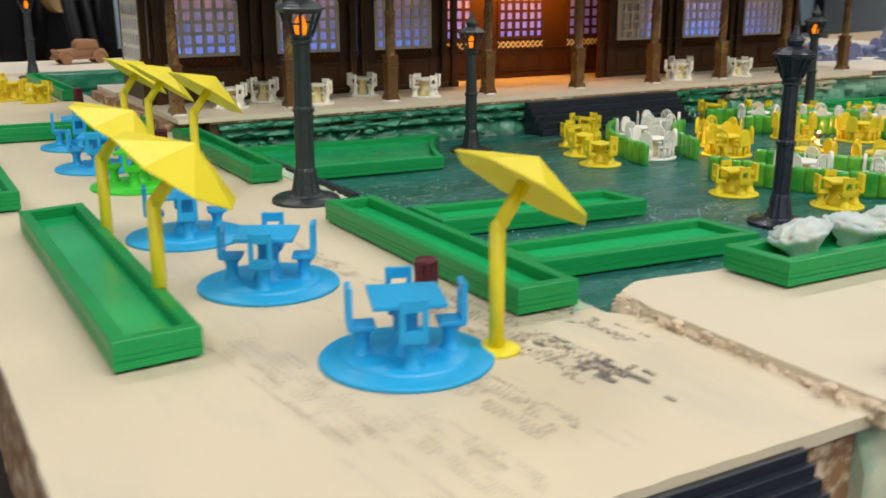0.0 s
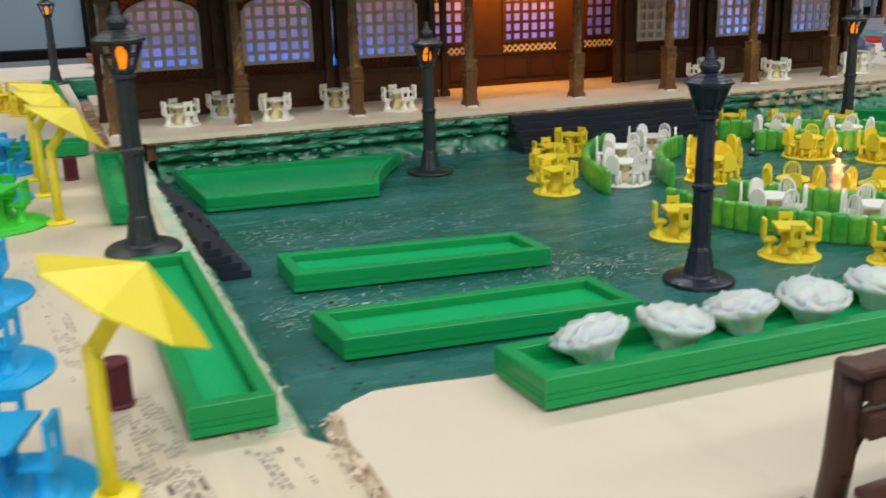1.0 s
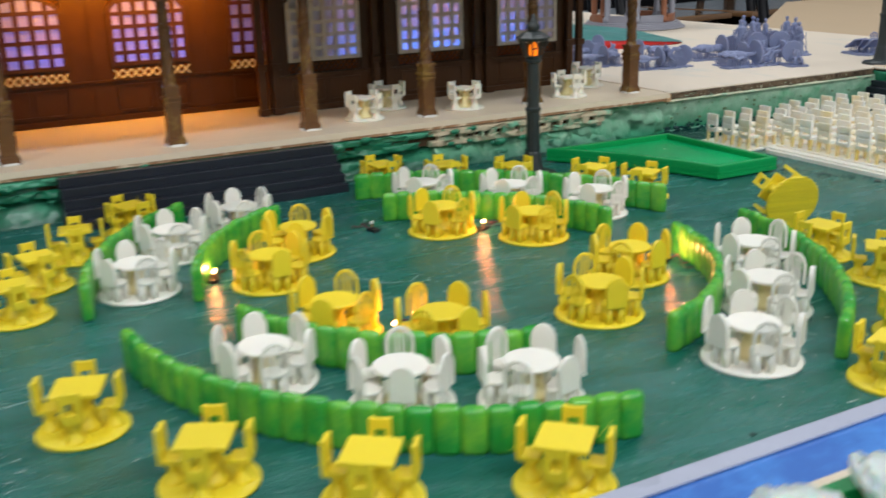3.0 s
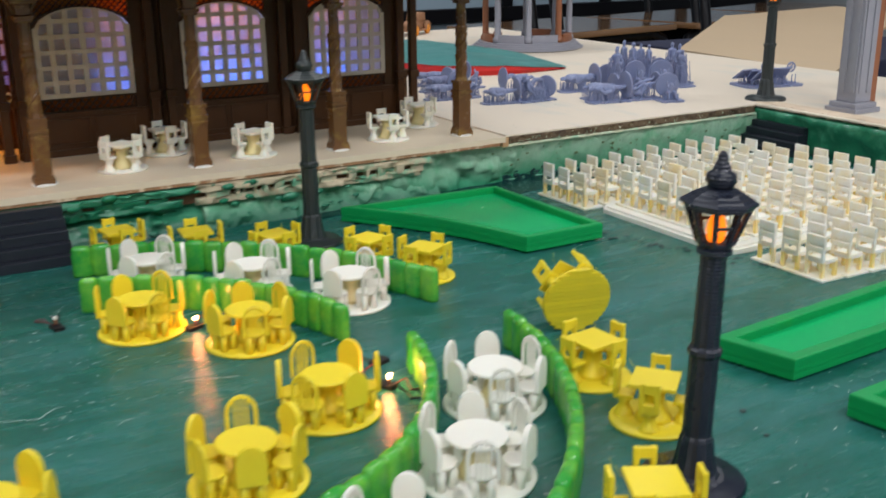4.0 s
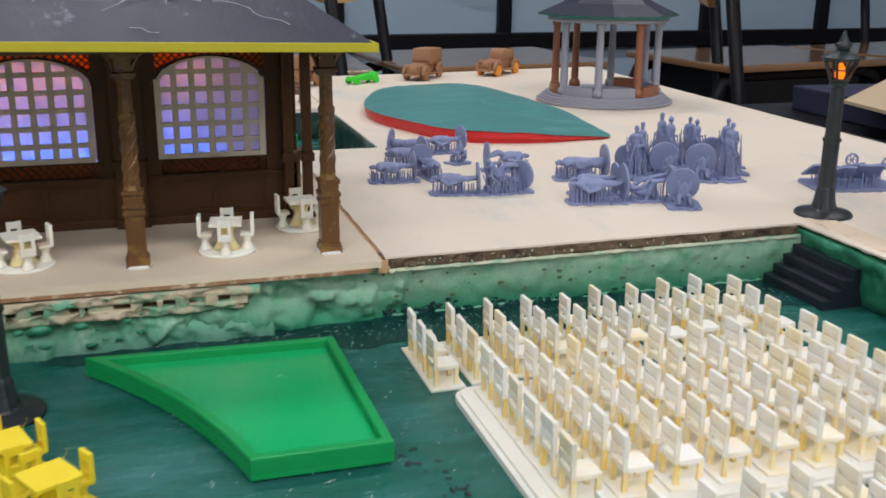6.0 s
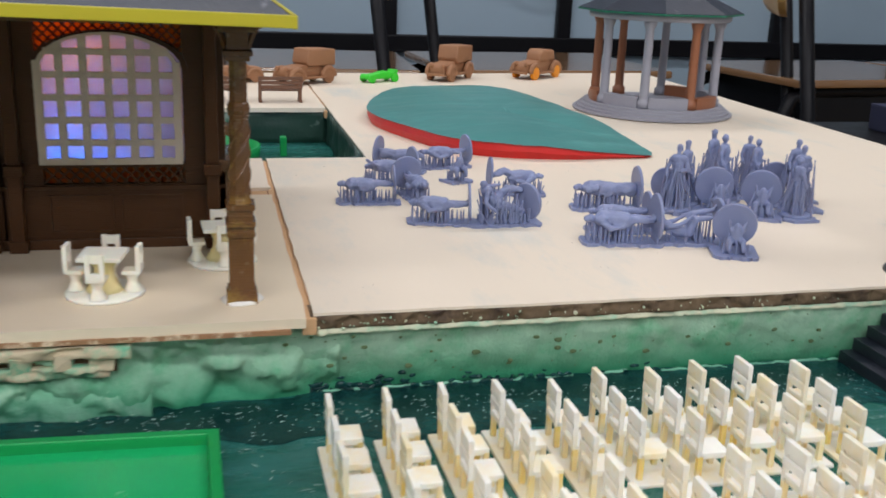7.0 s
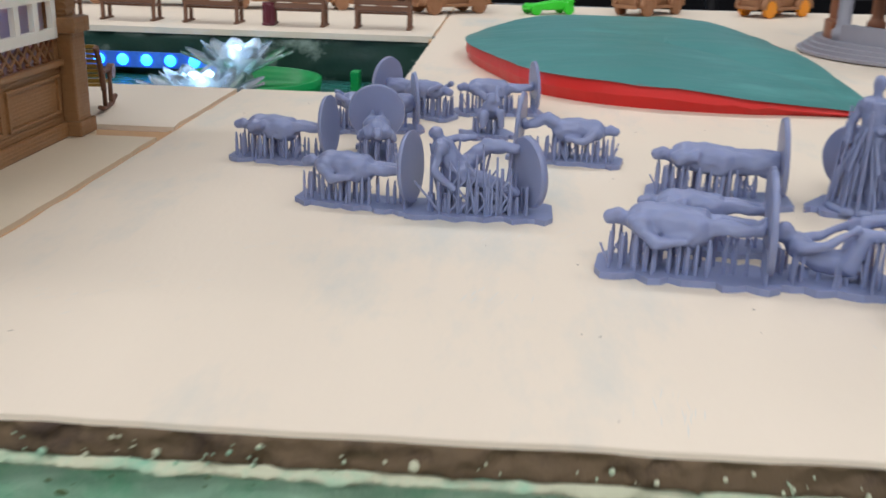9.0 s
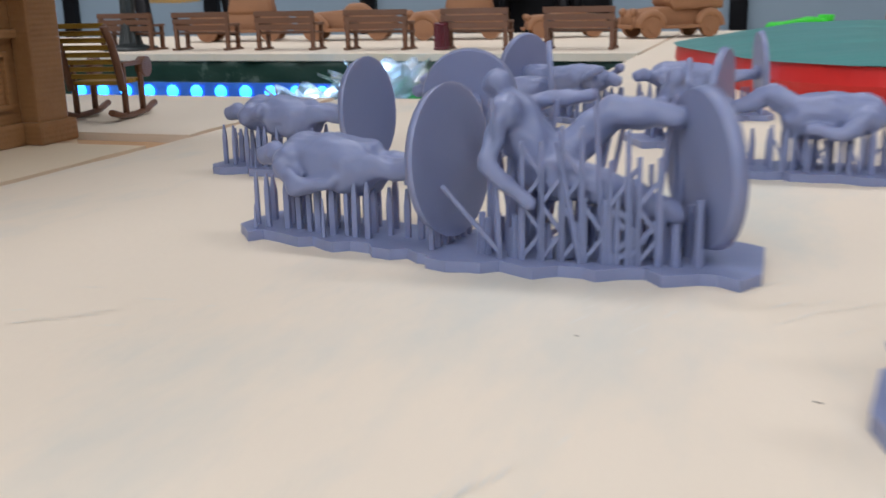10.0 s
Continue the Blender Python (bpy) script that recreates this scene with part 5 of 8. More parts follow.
def chair_mesh(material, style, w=0.0058, seat_z=0.0078, top=0.0165):
    """Meshes of seat, back and leg. style: square (with a slot), arch (with spindles) or plate."""
    bm = bmesh.new()
    if style == "square":
        box(bm, -w / 2, w / 2, -w / 2, w / 2, seat_z - 0.0012, seat_z, 0.0003)
    else:
        lathe(bm, [(w * 0.46, seat_z - 0.0012), (w * 0.52, seat_z - 0.0006), (w * 0.5, seat_z)], 12)
    seat = link("chair_seat_source", bm, material)
    bm = bmesh.new()
    y0, y1 = -w / 2 - 0.0002, -w / 2 + 0.0012
    if style == "square":
        z0 = seat_z - 0.0005
        box(bm, -w / 2, -w / 2 + 0.0014, y0, y1, z0, top, 0.0002)
        box(bm, w / 2 - 0.0014, w / 2, y0, y1, z0, top, 0.0002)
        box(bm, -w / 2 + 0.0014, w / 2 - 0.0014, y0 + 0.0001, y1 - 0.0001, top - 0.0028, top - 0.0002)
        box(bm, -w / 2 + 0.0014, w / 2 - 0.0014, y0 + 0.0001, y1 - 0.0001, z0, z0 + 0.0022)
    else:
        n = 9
        outer = [(-w / 2, seat_z - 0.0006)] + [(-w / 2 * math.cos(math.pi * i / n), top - w * 0.62 + w * 0.62 * math.sin(math.pi * i / n)) for i in range(n + 1)] + [(w / 2, seat_z - 0.0006)]
        if style == "plate":
            vs = [[bm.verts.new((x, y, z)) for x, z in outer] for y in (y0, y1)]
            bm.faces.new(vs[0][::-1]); bm.faces.new(vs[1])
            for i in range(len(outer)):
                j = (i + 1) % len(outer)
                bm.faces.new((vs[0][i], vs[0][j], vs[1][j], vs[1][i]))
        else:
            for (xa, za), (xb, zb) in zip(outer, outer[1:]):
                rod(bm, (xa, y0 + 0.0005, za), (xb, y0 + 0.0005, zb), 0.0006, 0.0006, 5)
            for u in (-0.0016, -0.0005, 0.0006, 0.0017):
                rod(bm, (u, y0 + 0.0005, seat_z - 0.0006), (u, y0 + 0.0005, top - 0.0006), 0.00035, 0.00035, 4)
    back = link("chair_back_source", bm, material)
    bm = bmesh.new()
    if style == "square":
        lathe(bm, [(w * 0.56, 0.0008), (w * 0.46, 0.0018), (w * 0.29, 0.0036), (w * 0.27, seat_z - 0.0032), (w * 0.46, seat_z - 0.001)], 10)
    else:
        rod(bm, (0, 0, 0.0008), (0, 0, seat_z - 0.001), 0.0012, 0.0013, 6)
    leg_m = link("chair_leg_source", bm, material)
    return seat, back, leg_m


def drop_sources(kind):
    for o in kind:
        bpy.data.objects.remove(o)


def table_set(label, group, material, disc, style, seats, chair_r, top_r, top_z, square, chair_top, seat_w, leg_mat=None, tiers=1, seat_z=0.0078):
    """A round base disc that carries a pedestal table and its chairs."""
    t = thing("table_set", label, "table set", group)
    bm = bmesh.new()
    if tiers > 1:
        lathe(bm, [(disc, 0.0), (disc, 0.0008), (disc - 0.0003, 0.0011), (disc * 0.74, 0.0013), (disc * 0.73, 0.0020), (disc * 0.72, 0.0022), (0.002, 0.0023)], 40)
    else:
        lathe(bm, [(disc, 0.0), (disc, 0.0008), (disc - 0.0003, 0.0011), (0.002, 0.0012)], 32)
    part("base_disc", bm, material, t)
    bm = bmesh.new()
    lathe(bm, [(0.0056, 0.001), (0.0046, 0.0026), (0.0031, 0.0055), (0.0029, top_z - 0.0045), (0.0048, top_z - 0.0012)], 10)
    part("pedestal", bm, leg_mat or material, t)
    bm = bmesh.new()
    if square:
        box(bm, -top_r, top_r, -top_r, top_r, top_z - 0.0013, top_z, 0.0003)
    else:
        lathe(bm, [(top_r - 0.0004, top_z - 0.0012), (top_r, top_z - 0.0008), (top_r, top_z - 0.0003), (top_r - 0.0003, top_z)], 28)
    part("tabletop", bm, material, t)
    kinds = [chair_mesh(material, s, seat_w, seat_z, chair_top) for s in style]
    for i in range(seats):
        a = 360.0 * i / seats
        m = pose(0, 0, 0, 0, 0, a) @ pose(0, -chair_r, 0)
        chair_parts(t, kinds[i % len(kinds)], m, material, style[i % len(kinds)] != "square")
    for k in kinds:
        drop_sources(k)
    return t


def scatter(source, places, group_label=None):
    """Puts the first set at the first place and copies at the others. A place: x, y, z, turn."""
    out = []
    for k, (x, y, z, r) in enumerate(places):
        if k == 0:
            source.matrix_basis = pose(x, y, z, 0, 0, r)
            out.append(source)
        else:
            out.append(copy_thing(source, pose(x, y, z, 0, 0, r)))
    return out


def facing(x, y):
    return math.degrees(math.atan2(y - 0.640, x - 0.725)) + 90


sq = table_set("yellow printed square table with four chairs on a round base", "yellow table sets", M_YELLOW, 0.0122, ("square",), 4, 0.0082, 0.0064, 0.0130, True, 0.0156, 0.0055)
rng_h = random.Random(88)
bm = bmesh.new()
for k in range(26):
    an, z_h, out = rng_h.choice((0, 1.5708, 3.1416, 4.7124)) + rng_h.gauss(0, 0.30), rng_h.uniform(0.003, 0.0125), rng_h.uniform(0.0012, 0.0034)
    p0 = Vector((0.0088 * math.cos(an), 0.0088 * math.sin(an), z_h))
    d0 = Vector((math.cos(an + rng_h.gauss(0, 0.7)), math.sin(an + rng_h.gauss(0, 0.7)), rng_h.gauss(0.1, 0.4))) * out
    tube(bm, [p0, p0 + d0 * 0.5 + Vector((0, 0, 0.0004)), p0 + d0, p0 + d0 * 1.2 + Vector((0, 0, rng_h.uniform(-0.001, 0.0006)))], 0.00005, 3)
tagged(part("stringing", bm, M_UMB, sq, "fine loose hairs of yellow plastic"), kind="stuff")
OUTER = [(0.5850, 0.6840), (0.5965, 0.7150), (0.6150, 0.7460), (0.6430, 0.7740), (0.5905, 0.5850), (0.6120, 0.5405), (0.6425, 0.5140), (0.6835, 0.4965),
         (0.7730, 0.7870), (0.8010, 0.7680), (0.8280, 0.7460), (0.8585, 0.7200), (0.8720, 0.6970), (0.8690, 0.5865), (0.8655, 0.5550), (0.8290, 0.5140), (0.7950, 0.4950)]
OUTER_TURN = (4, 12, -8, 20, -20, -28, -37, -46, 8, -5, 12, 22, 30, 6, 40, 62, 20)
scatter(sq, [(x, y, 0.0, r) for (x, y), r in zip(OUTER, OUTER_TURN)])
tip = copy_thing(sq, pose(0.8870, 0.6180, 0.0118, -78, 0, -14) @ pose(0, 0, 0, 0, 0, 32))
for k in range(15):
    v = -0.0112 + 0.0016 * k
    h = math.sqrt(0.0119 ** 2 - v * v)
    bm = bmesh.new(); box(bm, -h, h, v - 0.00074, v + 0.00074, -0.0006, 0.00003, 0.00002)
    bmesh.ops.transform(bm, matrix=pose(0, 0, 0, 0, 0, -32), verts=bm.verts)
    part("rib", bm, M_YELLOW, tip)
tagged(tip, "yellow table set tipped over on its edge")

rd = table_set("yellow printed round table with six chairs on a round base", "round yellow table sets", M_YELLOW, 0.0150, ("plate", "arch"), 6, 0.0105, 0.0078, 0.0122, False, 0.0172, 0.0073)
INNER = [(0.6730, 0.6715), (0.6955, 0.7020), (0.6745, 0.6120), (0.6990, 0.5845), (0.7605, 0.6980), (0.7890, 0.6685), (0.7905, 0.6065), (0.7575, 0.5810)]
scatter(rd, [(x, y, 0.0, facing(x, y) + 11 * k) for k, (x, y) in enumerate(INNER)])

wr = table_set("white printed round table with six chairs on a round base", "round white table sets", M_WHITE, 0.0150, ("arch", "plate"), 6, 0.0105, 0.0080, 0.0122, False, 0.0172, 0.0073, M_IVORY_YELLOW)
RING = [(0.6275, 0.6885), (0.6500, 0.7270), (0.6850, 0.7480), (0.6425, 0.5880), (0.6700, 0.5545), (0.7020, 0.5385), (0.7740, 0.7420), (0.8070, 0.7150), (0.8340, 0.6855), (0.8335, 0.5865), (0.8075, 0.5545), (0.7730, 0.5270)]
scatter(wr, [(x, y, 0.0, facing(x, y) + 17 * k) for k, (x, y) in enumerate(RING)])

vs_ = table_set("ivory printed table with four chairs on the veranda", "veranda table sets", M_IVORY, 0.0115, ("square",), 4, 0.0083, 0.0064, 0.0128, True, 0.0154, 0.0054, M_IVORY_YELLOW)
VER = [(0.9310, 0.8430), (0.9660, 0.8720), (0.8545, 0.8420), (0.7900, 0.8440), (0.8180, 0.8720), (0.4200, 0.8500), (0.4760, 0.8440), (0.5555, 0.8410), (0.4500, 0.8730), (0.5220, 0.8720)]
scatter(vs_, [(x, y, RB, 13 * k % 40 - 8) for k, (x, y) in enumerate(VER)])

bl = table_set("bright blue printed table with four chairs on a wide tiered disc", "blue table sets", M_BLUE, 0.0208, ("square",), 4, 0.0106, 0.0086, 0.0163, True, 0.0190, 0.0066, None, 2, 0.0098)
scatter(bl, [(0.3265, 0.4320, LB, -20), (0.3190, 0.5050, LB, -28), (0.3140, 0.5740, LB, -12), (0.3150, 0.7280, LB, -20), (0.3190, 0.8000, LB, -10)])
table_set("lime green printed table with four chairs on a wide tiered disc", "blue table sets", M_LIME, 0.0208, ("square",), 4, 0.0106, 0.0086, 0.0163, True, 0.0190, 0.0066, None, 2, 0.0098).matrix_basis = pose(0.321, 0.674, LB, 0, 0, -24)
for x, y, r in ((0.300, 1.19, 10), (0.285, 1.15, 40), (0.308, 1.125, 20), (0.292, 1.10, 0), (0.318, 1.065, 30), (0.300, 1.055, 12), (0.331, 1.035, 50)):
    copy_thing(sq, pose(x, y, LB, 0, 0, r))


# hedges
def hedge(pts, n, label="arc of translucent green hedge pieces"):
    """An arc of upright rounded pieces, set side by side through three points."""
    a, b, c = (Vector(p) for p in pts)
    d = 2 * (a.x * (b.y - c.y) + b.x * (c.y - a.y) + c.x * (a.y - b.y))
    ux = (a.length_squared * (b.y - c.y) + b.length_squared * (c.y - a.y) + c.length_squared * (a.y - b.y)) / d
    uy = (a.length_squared * (c.x - b.x) + b.length_squared * (a.x - c.x) + c.length_squared * (b.x - a.x)) / d
    o = Vector((ux, uy))
    r = (a - o).length
    ta, tb, tc = (math.atan2(p.y - uy, p.x - ux) for p in (a, b, c))
    while tb - ta > math.pi: tb -= 2 * math.pi
    while tb - ta < -math.pi: tb += 2 * math.pi
    while tc - tb > math.pi: tc -= 2 * math.pi
    while tc - tb < -math.pi: tc += 2 * math.pi
    t = thing("hedge", label, "hedge", "hedges", pose(ux, uy, 0))
    span = abs(tc - ta) * r
    w = span / n
    h = 0.0128
    bm = bmesh.new()
    rings = []
    for sc, z in ((0.90, 0.0), (1.0, 0.0012), (1.0, h * 0.80), (0.94, h * 0.90), (0.74, h * 0.97), (0.35, h)):
        ring = []
        for q in range(14):
            a2 = 2 * math.pi * q / 14
            ca, sa = math.cos(a2), math.sin(a2)
            ring.append(bm.verts.new((0.0021 * sc * math.copysign(abs(ca) ** 0.6, ca), 0.52 * w * sc ** 0.5 * math.copysign(abs(sa) ** 0.75, sa), z)))
        rings.append(ring)
    for p, q in zip(rings, rings[1:]):
        for i in range(14):
            f = bm.faces.new((p[i], p[(i + 1) % 14], q[(i + 1) % 14], q[i]))
            f.smooth = True
    bm.faces.new(rings[0][::-1]); bm.faces.new(rings[-1])
    src = link("hedge_piece_source", bm, M_HEDGE)
    for i in range(n):
        an = ta + (tc - ta) * (i + 0.5) / n
        share("hedge_piece", src, t, Matrix.Translation((r * math.cos(an), r * math.sin(an), 0)) @ pose(0, 0, 0, 0, 0, math.degrees(an)) @ Matrix.Diagonal((1.0, 1.0, 1.0 + 0.03 * math.sin(i * 2.3), 1)))
    bpy.data.objects.remove(src)
    return t


hedge([(0.6100, 0.6220), (0.6465, 0.5410), (0.7150, 0.5075)], 25)
hedge([(0.6460, 0.6240), (0.6740, 0.5780), (0.7180, 0.5560)], 15)
hedge([(0.6440, 0.6670), (0.6670, 0.7125), (0.7000, 0.7390)], 14)
hedge([(0.6060, 0.6680), (0.6230, 0.7210), (0.6640, 0.7660)], 18)
hedge([(0.7510, 0.7710), (0.8200, 0.7350), (0.8615, 0.6690)], 21)
hedge([(0.7460, 0.7280), (0.7940, 0.6985), (0.8170, 0.6520)], 17)
hedge([(0.8250, 0.6220), (0.8130, 0.5870), (0.7560, 0.5440)], 16)
hedge([(0.8610, 0.6220), (0.8430, 0.5630), (0.7950, 0.5130)], 21)

# small light units tucked behind the inner hedges
def led_unit(x, y, r, lit):
    t = thing("led_unit", "tiny loose circuit with a lit warm bulb and wires", "light", "led units", pose(x, y, 0, 0, 0, r))
    bm = bmesh.new(); box(bm, -0.003, 0.003, -0.0018, 0.0018, 0.0, 0.0014, 0.0002); part("board", bm, M_SEAT, t)
    bm = bmesh.new(); ball(bm, (0.001, 0, 0.0038), 0.0008, 10); part("bulb", bm, M_GLOW_WARM if lit else M_WHITE, t, "small round bulb")
    bm = bmesh.new(); rod(bm, (0.001, 0, 0.0012), (0.001, 0, 0.0034), 0.0005); part("stem", bm, M_COPPER, t)
    for s, mm in ((1, M_MAROON), (-1, M_CABLE)):
        bm = bmesh.new()
        tube(bm, [(0.002, 0.001 * s, 0.001), (0.005, 0.003 * s, 0.003), (0.008, 0.001 * s, 0.0005), (0.011, 0.004 * s, 0.0006), (0.013, 0.002 * s, 0.0004)], 0.0003, 5)
        part("wire", bm, mm, t)


LEDS = ((0.655, 0.6860, 70, 1), (0.7760, 0.6900, 20, 1), (0.8120, 0.6130, -60, 1), (0.8180, 0.6300, 200, 0), (0.7350, 0.715, 100, 0), (0.6900, 0.6010, 35, 1))
for x, y, r, lit in LEDS:
    led_unit(x, y, r, lit)
    if lit:
        data = bpy.data.lights.new("led_lamp", "POINT")
        data.energy, data.color, data.shadow_soft_size = 0.022 if r == -60 else 0.012, (1.0, 0.36, 0.12), 0.001
        new("led_lamp", data).location = (x + 0.001 * math.cos(math.radians(r)), y + 0.001 * math.sin(math.radians(r)), 0.0052)


# street lamps
def street_lamp(lit, material, label):
    t = thing("street_lamp", label, "street lamp", "street lamps")
    bm = bmesh.new()
    lathe(bm, [(0.0132, 0.0), (0.0132, 0.0010), (0.0124, 0.0018), (0.0078, 0.0022), (0.0074, 0.0026)], 40)
    part("base", bm, material, t)
    bm = bmesh.new()
    prof = [(0.0070, 0.0022), (0.0058, 0.0034), (0.0050, 0.0070), (0.0042, 0.0125), (0.0037, 0.0135), (0.0036, 0.0345), (0.0042, 0.0352), (0.0042, 0.0364), (0.0034, 0.0372), (0.0031, 0.0600), (0.0042, 0.0608), (0.0042, 0.0616), (0.0036, 0.0622)]
    seg = 24
    rings = []
    for r, z in prof:
        ring = []
        for i in range(seg):
            rr = r * (0.93 if (i % 2 and 0.003 < z < 0.0605) else 1.0)
            ring.append(bm.verts.new((rr * math.cos(2 * math.pi * i / seg), rr * math.sin(2 * math.pi * i / seg), z)))
        rings.append(ring)
    for p, q in zip(rings, rings[1:]):
        for i in range(seg):
            bm.faces.new((p[i], p[(i + 1) % seg], q[(i + 1) % seg], q[i]))
    bm.faces.new(rings[0][::-1]); bm.faces.new(rings[-1])
    part("post", bm, material, t, "fluted tapering post")
    lan = bmesh.new()
    lathe(lan, [(0.0040, 0.0622), (0.0042, 0.0632), (0.0036, 0.0634)], 8, 0, 0, math.pi / 8, False)
    n = 8
    for i in range(n):
        a = 2 * math.pi * (i + 0.5) / n
        rod(lan, (0.0040 * math.cos(a), 0.0040 * math.sin(a), 0.0630), (0.0074 * math.cos(a), 0.0074 * math.sin(a), 0.0724), 0.00065, 0.0007, 5)
        b = 2 * math.pi * (i + 1.5) / n
        rod(lan, (0.0074 * math.cos(a), 0.0074 * math.sin(a), 0.0722), (0.0074 * math.cos(b), 0.0074 * math.sin(b), 0.0722), 0.0007, 0.0007, 5)
        rod(lan, (0.0041 * math.cos(a), 0.0041 * math.sin(a), 0.0634), (0.0041 * math.cos(b), 0.0041 * math.sin(b), 0.0634), 0.0006, 0.0006, 5)
        if i % 2 == 0 or not lit:
            # every other side of the cage is closed
            vs = [lan.verts.new(p) for p in ((0.0038 * math.cos(a), 0.0038 * math.sin(a), 0.0634), (0.0038 * math.cos(b), 0.0038 * math.sin(b), 0.0634), (0.0071 * math.cos(b), 0.0071 * math.sin(b), 0.0722), (0.0071 * math.cos(a), 0.0071 * math.sin(a), 0.0722))]
            if not lit:
                lan.faces.new(vs)
            else:
                mid = [(vs[0].co + vs[3].co) / 2, (vs[1].co + vs[2].co) / 2]
                rod(lan, mid[0], mid[1], 0.0005, 0.0005, 4)
    cage = part("lantern", lan, material, t, "eight-sided lantern cage")
    if lit:
        bm = bmesh.new(); lathe(bm, [(0.0010, 0.0630), (0.0020, 0.0640), (0.0024, 0.0664), (0.0018, 0.0690), (0.0006, 0.0708)], 12); part("bulb", bm, M_FLAME, cage, "glowing amber bulb")
    bm = bmesh.new()
    lathe(bm, [(0.0074, 0.0722), (0.0090, 0.0727), (0.0090, 0.0733), (0.0060, 0.0752), (0.0034, 0.0764)], 8, 0, 0, math.pi / 8, False)
    lathe(bm, [(0.0030, 0.0763), (0.0030, 0.0770), (0.0037, 0.0782), (0.0034, 0.0797), (0.0022, 0.0805), (0.0021, 0.0810), (0.0016, 0.0822), (0.0013, 0.0827), (0.0012, 0.0838), (0.0005, 0.0850)], 14)
    part("cap", bm, material, t, "stepped lamp cap with a pointed finial")
    return t


lit_lamp = street_lamp(True, M_BLACK_GREEN, "dark printed street lamp with a glowing amber lantern")
scatter(lit_lamp, [(0.5460, 0.7640, 0.0, 10), (0.8525, 0.7650, 0.0, 30), (0.3740, 0.6080, LB, 0), (1.2070, 0.8310, RB, 15), (0.3570, 1.2500, LB, 0), (0.790, 1.245, RB, 0)])
bpy.data.objects["street_lamp.002"].matrix_basis = pose(0.3725, 0.6080, LB, 2.6, -0.6, 0) @ Matrix.Scale(1.05, 4)
dark_lamp = street_lamp(False, M_BLACK, "black printed street lamp with an unlit lantern")
dark_lamp.matrix_basis = pose(0.5612, 0.5300, 0, 0.5, 0, 12)
fourth = street_lamp(True, M_BLACK, "black printed street lamp with a glowing amber lantern")
fourth.matrix_basis = pose(0.8520, 0.5255, 0, 1.0, 0.6, 20) @ Matrix.Scale(0.975, 4)


# umbrellas
def umbrella():
    t = thing("umbrella", "yellow printed tilted sun umbrella on a bent pole", "umbrella", "umbrellas")
    bm = bmesh.new(); lathe(bm, [(0.0058, 0), (0.0058, 0.0007), (0.0053, 0.0011), (0.002, 0.0012)], 24); part("base", bm, M_UMB, t)
    bm = bmesh.new()
    rod(bm, (0, 0, 0.0008), (0, 0, 0.0312), 0.0019, 0.0019, 10)
    rod(bm, (0, 0, 0.0305), (0.0075, 0, 0.0405), 0.0019, 0.0017, 10)
    ball(bm, (0, 0, 0.0309), 0.0019, 10)
    part("pole", bm, M_UMB, t, "bent round pole")
    bm = bmesh.new()
    n = 8
    R = 0.0182
    m = Matrix.Translation((0.0075, 0, 0.0405)) @ pose(0, 0, 0, 0, 34, 0)
    rim = [bm.verts.new(m @ Vector((R * math.cos(2 * math.pi * (i + 0.5) / n), R * math.sin(2 * math.pi * (i + 0.5) / n), -0.0012))) for i in range(n)]
    mid = [bm.verts.new(m @ Vector((0.55 * R * math.cos(2 * math.pi * (i + 0.5) / n), 0.55 * R * math.sin(2 * math.pi * (i + 0.5) / n), 0.0027))) for i in range(n)]
    top = bm.verts.new(m @ Vector((0, 0, 0.0072)))
    rim2 = [bm.verts.new(v.co + m.to_3x3() @ Vector((0, 0, -0.0004))) for v in rim]
    under = bm.verts.new(m @ Vector((0, 0, 0.0042)))
    for i in range(n):
        j = (i + 1) % n
        bm.faces.new((rim[i], rim[j], mid[j], mid[i]))
        bm.faces.new((mid[i], mid[j], top))
        bm.faces.new((rim2[i], rim2[j], rim[j], rim[i]))
        bm.faces.new((rim2[j], rim2[i], under))
    part("canopy", bm, M_UMB, t, "eight-sided faceted canopy")
    return t


um = umbrella()
scatter(um, [(0.3480, 0.4262, LB, 2), (0.2845, 0.4930, LB, -22), (0.2865, 0.5700, LB, -18), (0.3450, 0.6680, LB, 6), (0.3400, 0.7280, LB, 0), (0.3375, 0.7700, LB, 4)])


# bollards (small bins)
def bollard():
    t = thing("litter_bin", "small maroon printed litter bin", "litter bin", "litter bins")
    bm = bmesh.new()
    rings = [[bm.verts.new(((0.0033 if q % 3 else 0.0038) * k * math.cos(2 * math.pi * q / 42), (0.0033 if q % 3 else 0.0038) * k * math.sin(2 * math.pi * q / 42), z)) for q in range(42)] for k, z in ((1.0, 0.0008), (0.97, 0.006), (1.0, 0.0116))]
    for p, q in zip(rings, rings[1:]):
        for i in range(42):
            bm.faces.new((p[i], p[(i + 1) % 42], q[(i + 1) % 42], q[i]))
    bm.faces.new(rings[0][::-1]); bm.faces.new(rings[-1])
    part("body", bm, M_MAROON, t)
    bm = bmesh.new(); lathe(bm, [(0.0040, 0), (0.0042, 0.0006), (0.0038, 0.0013), (0.0030, 0.0016)], 16); part("foot", bm, M_MAROON, t)
    bm = bmesh.new(); lathe(bm, [(0.0034, 0.0114), (0.0037, 0.0118), (0.0036, 0.0128), (0.0026, 0.0132)], 16); part("lid", bm, M_MAROON, t)
    return t


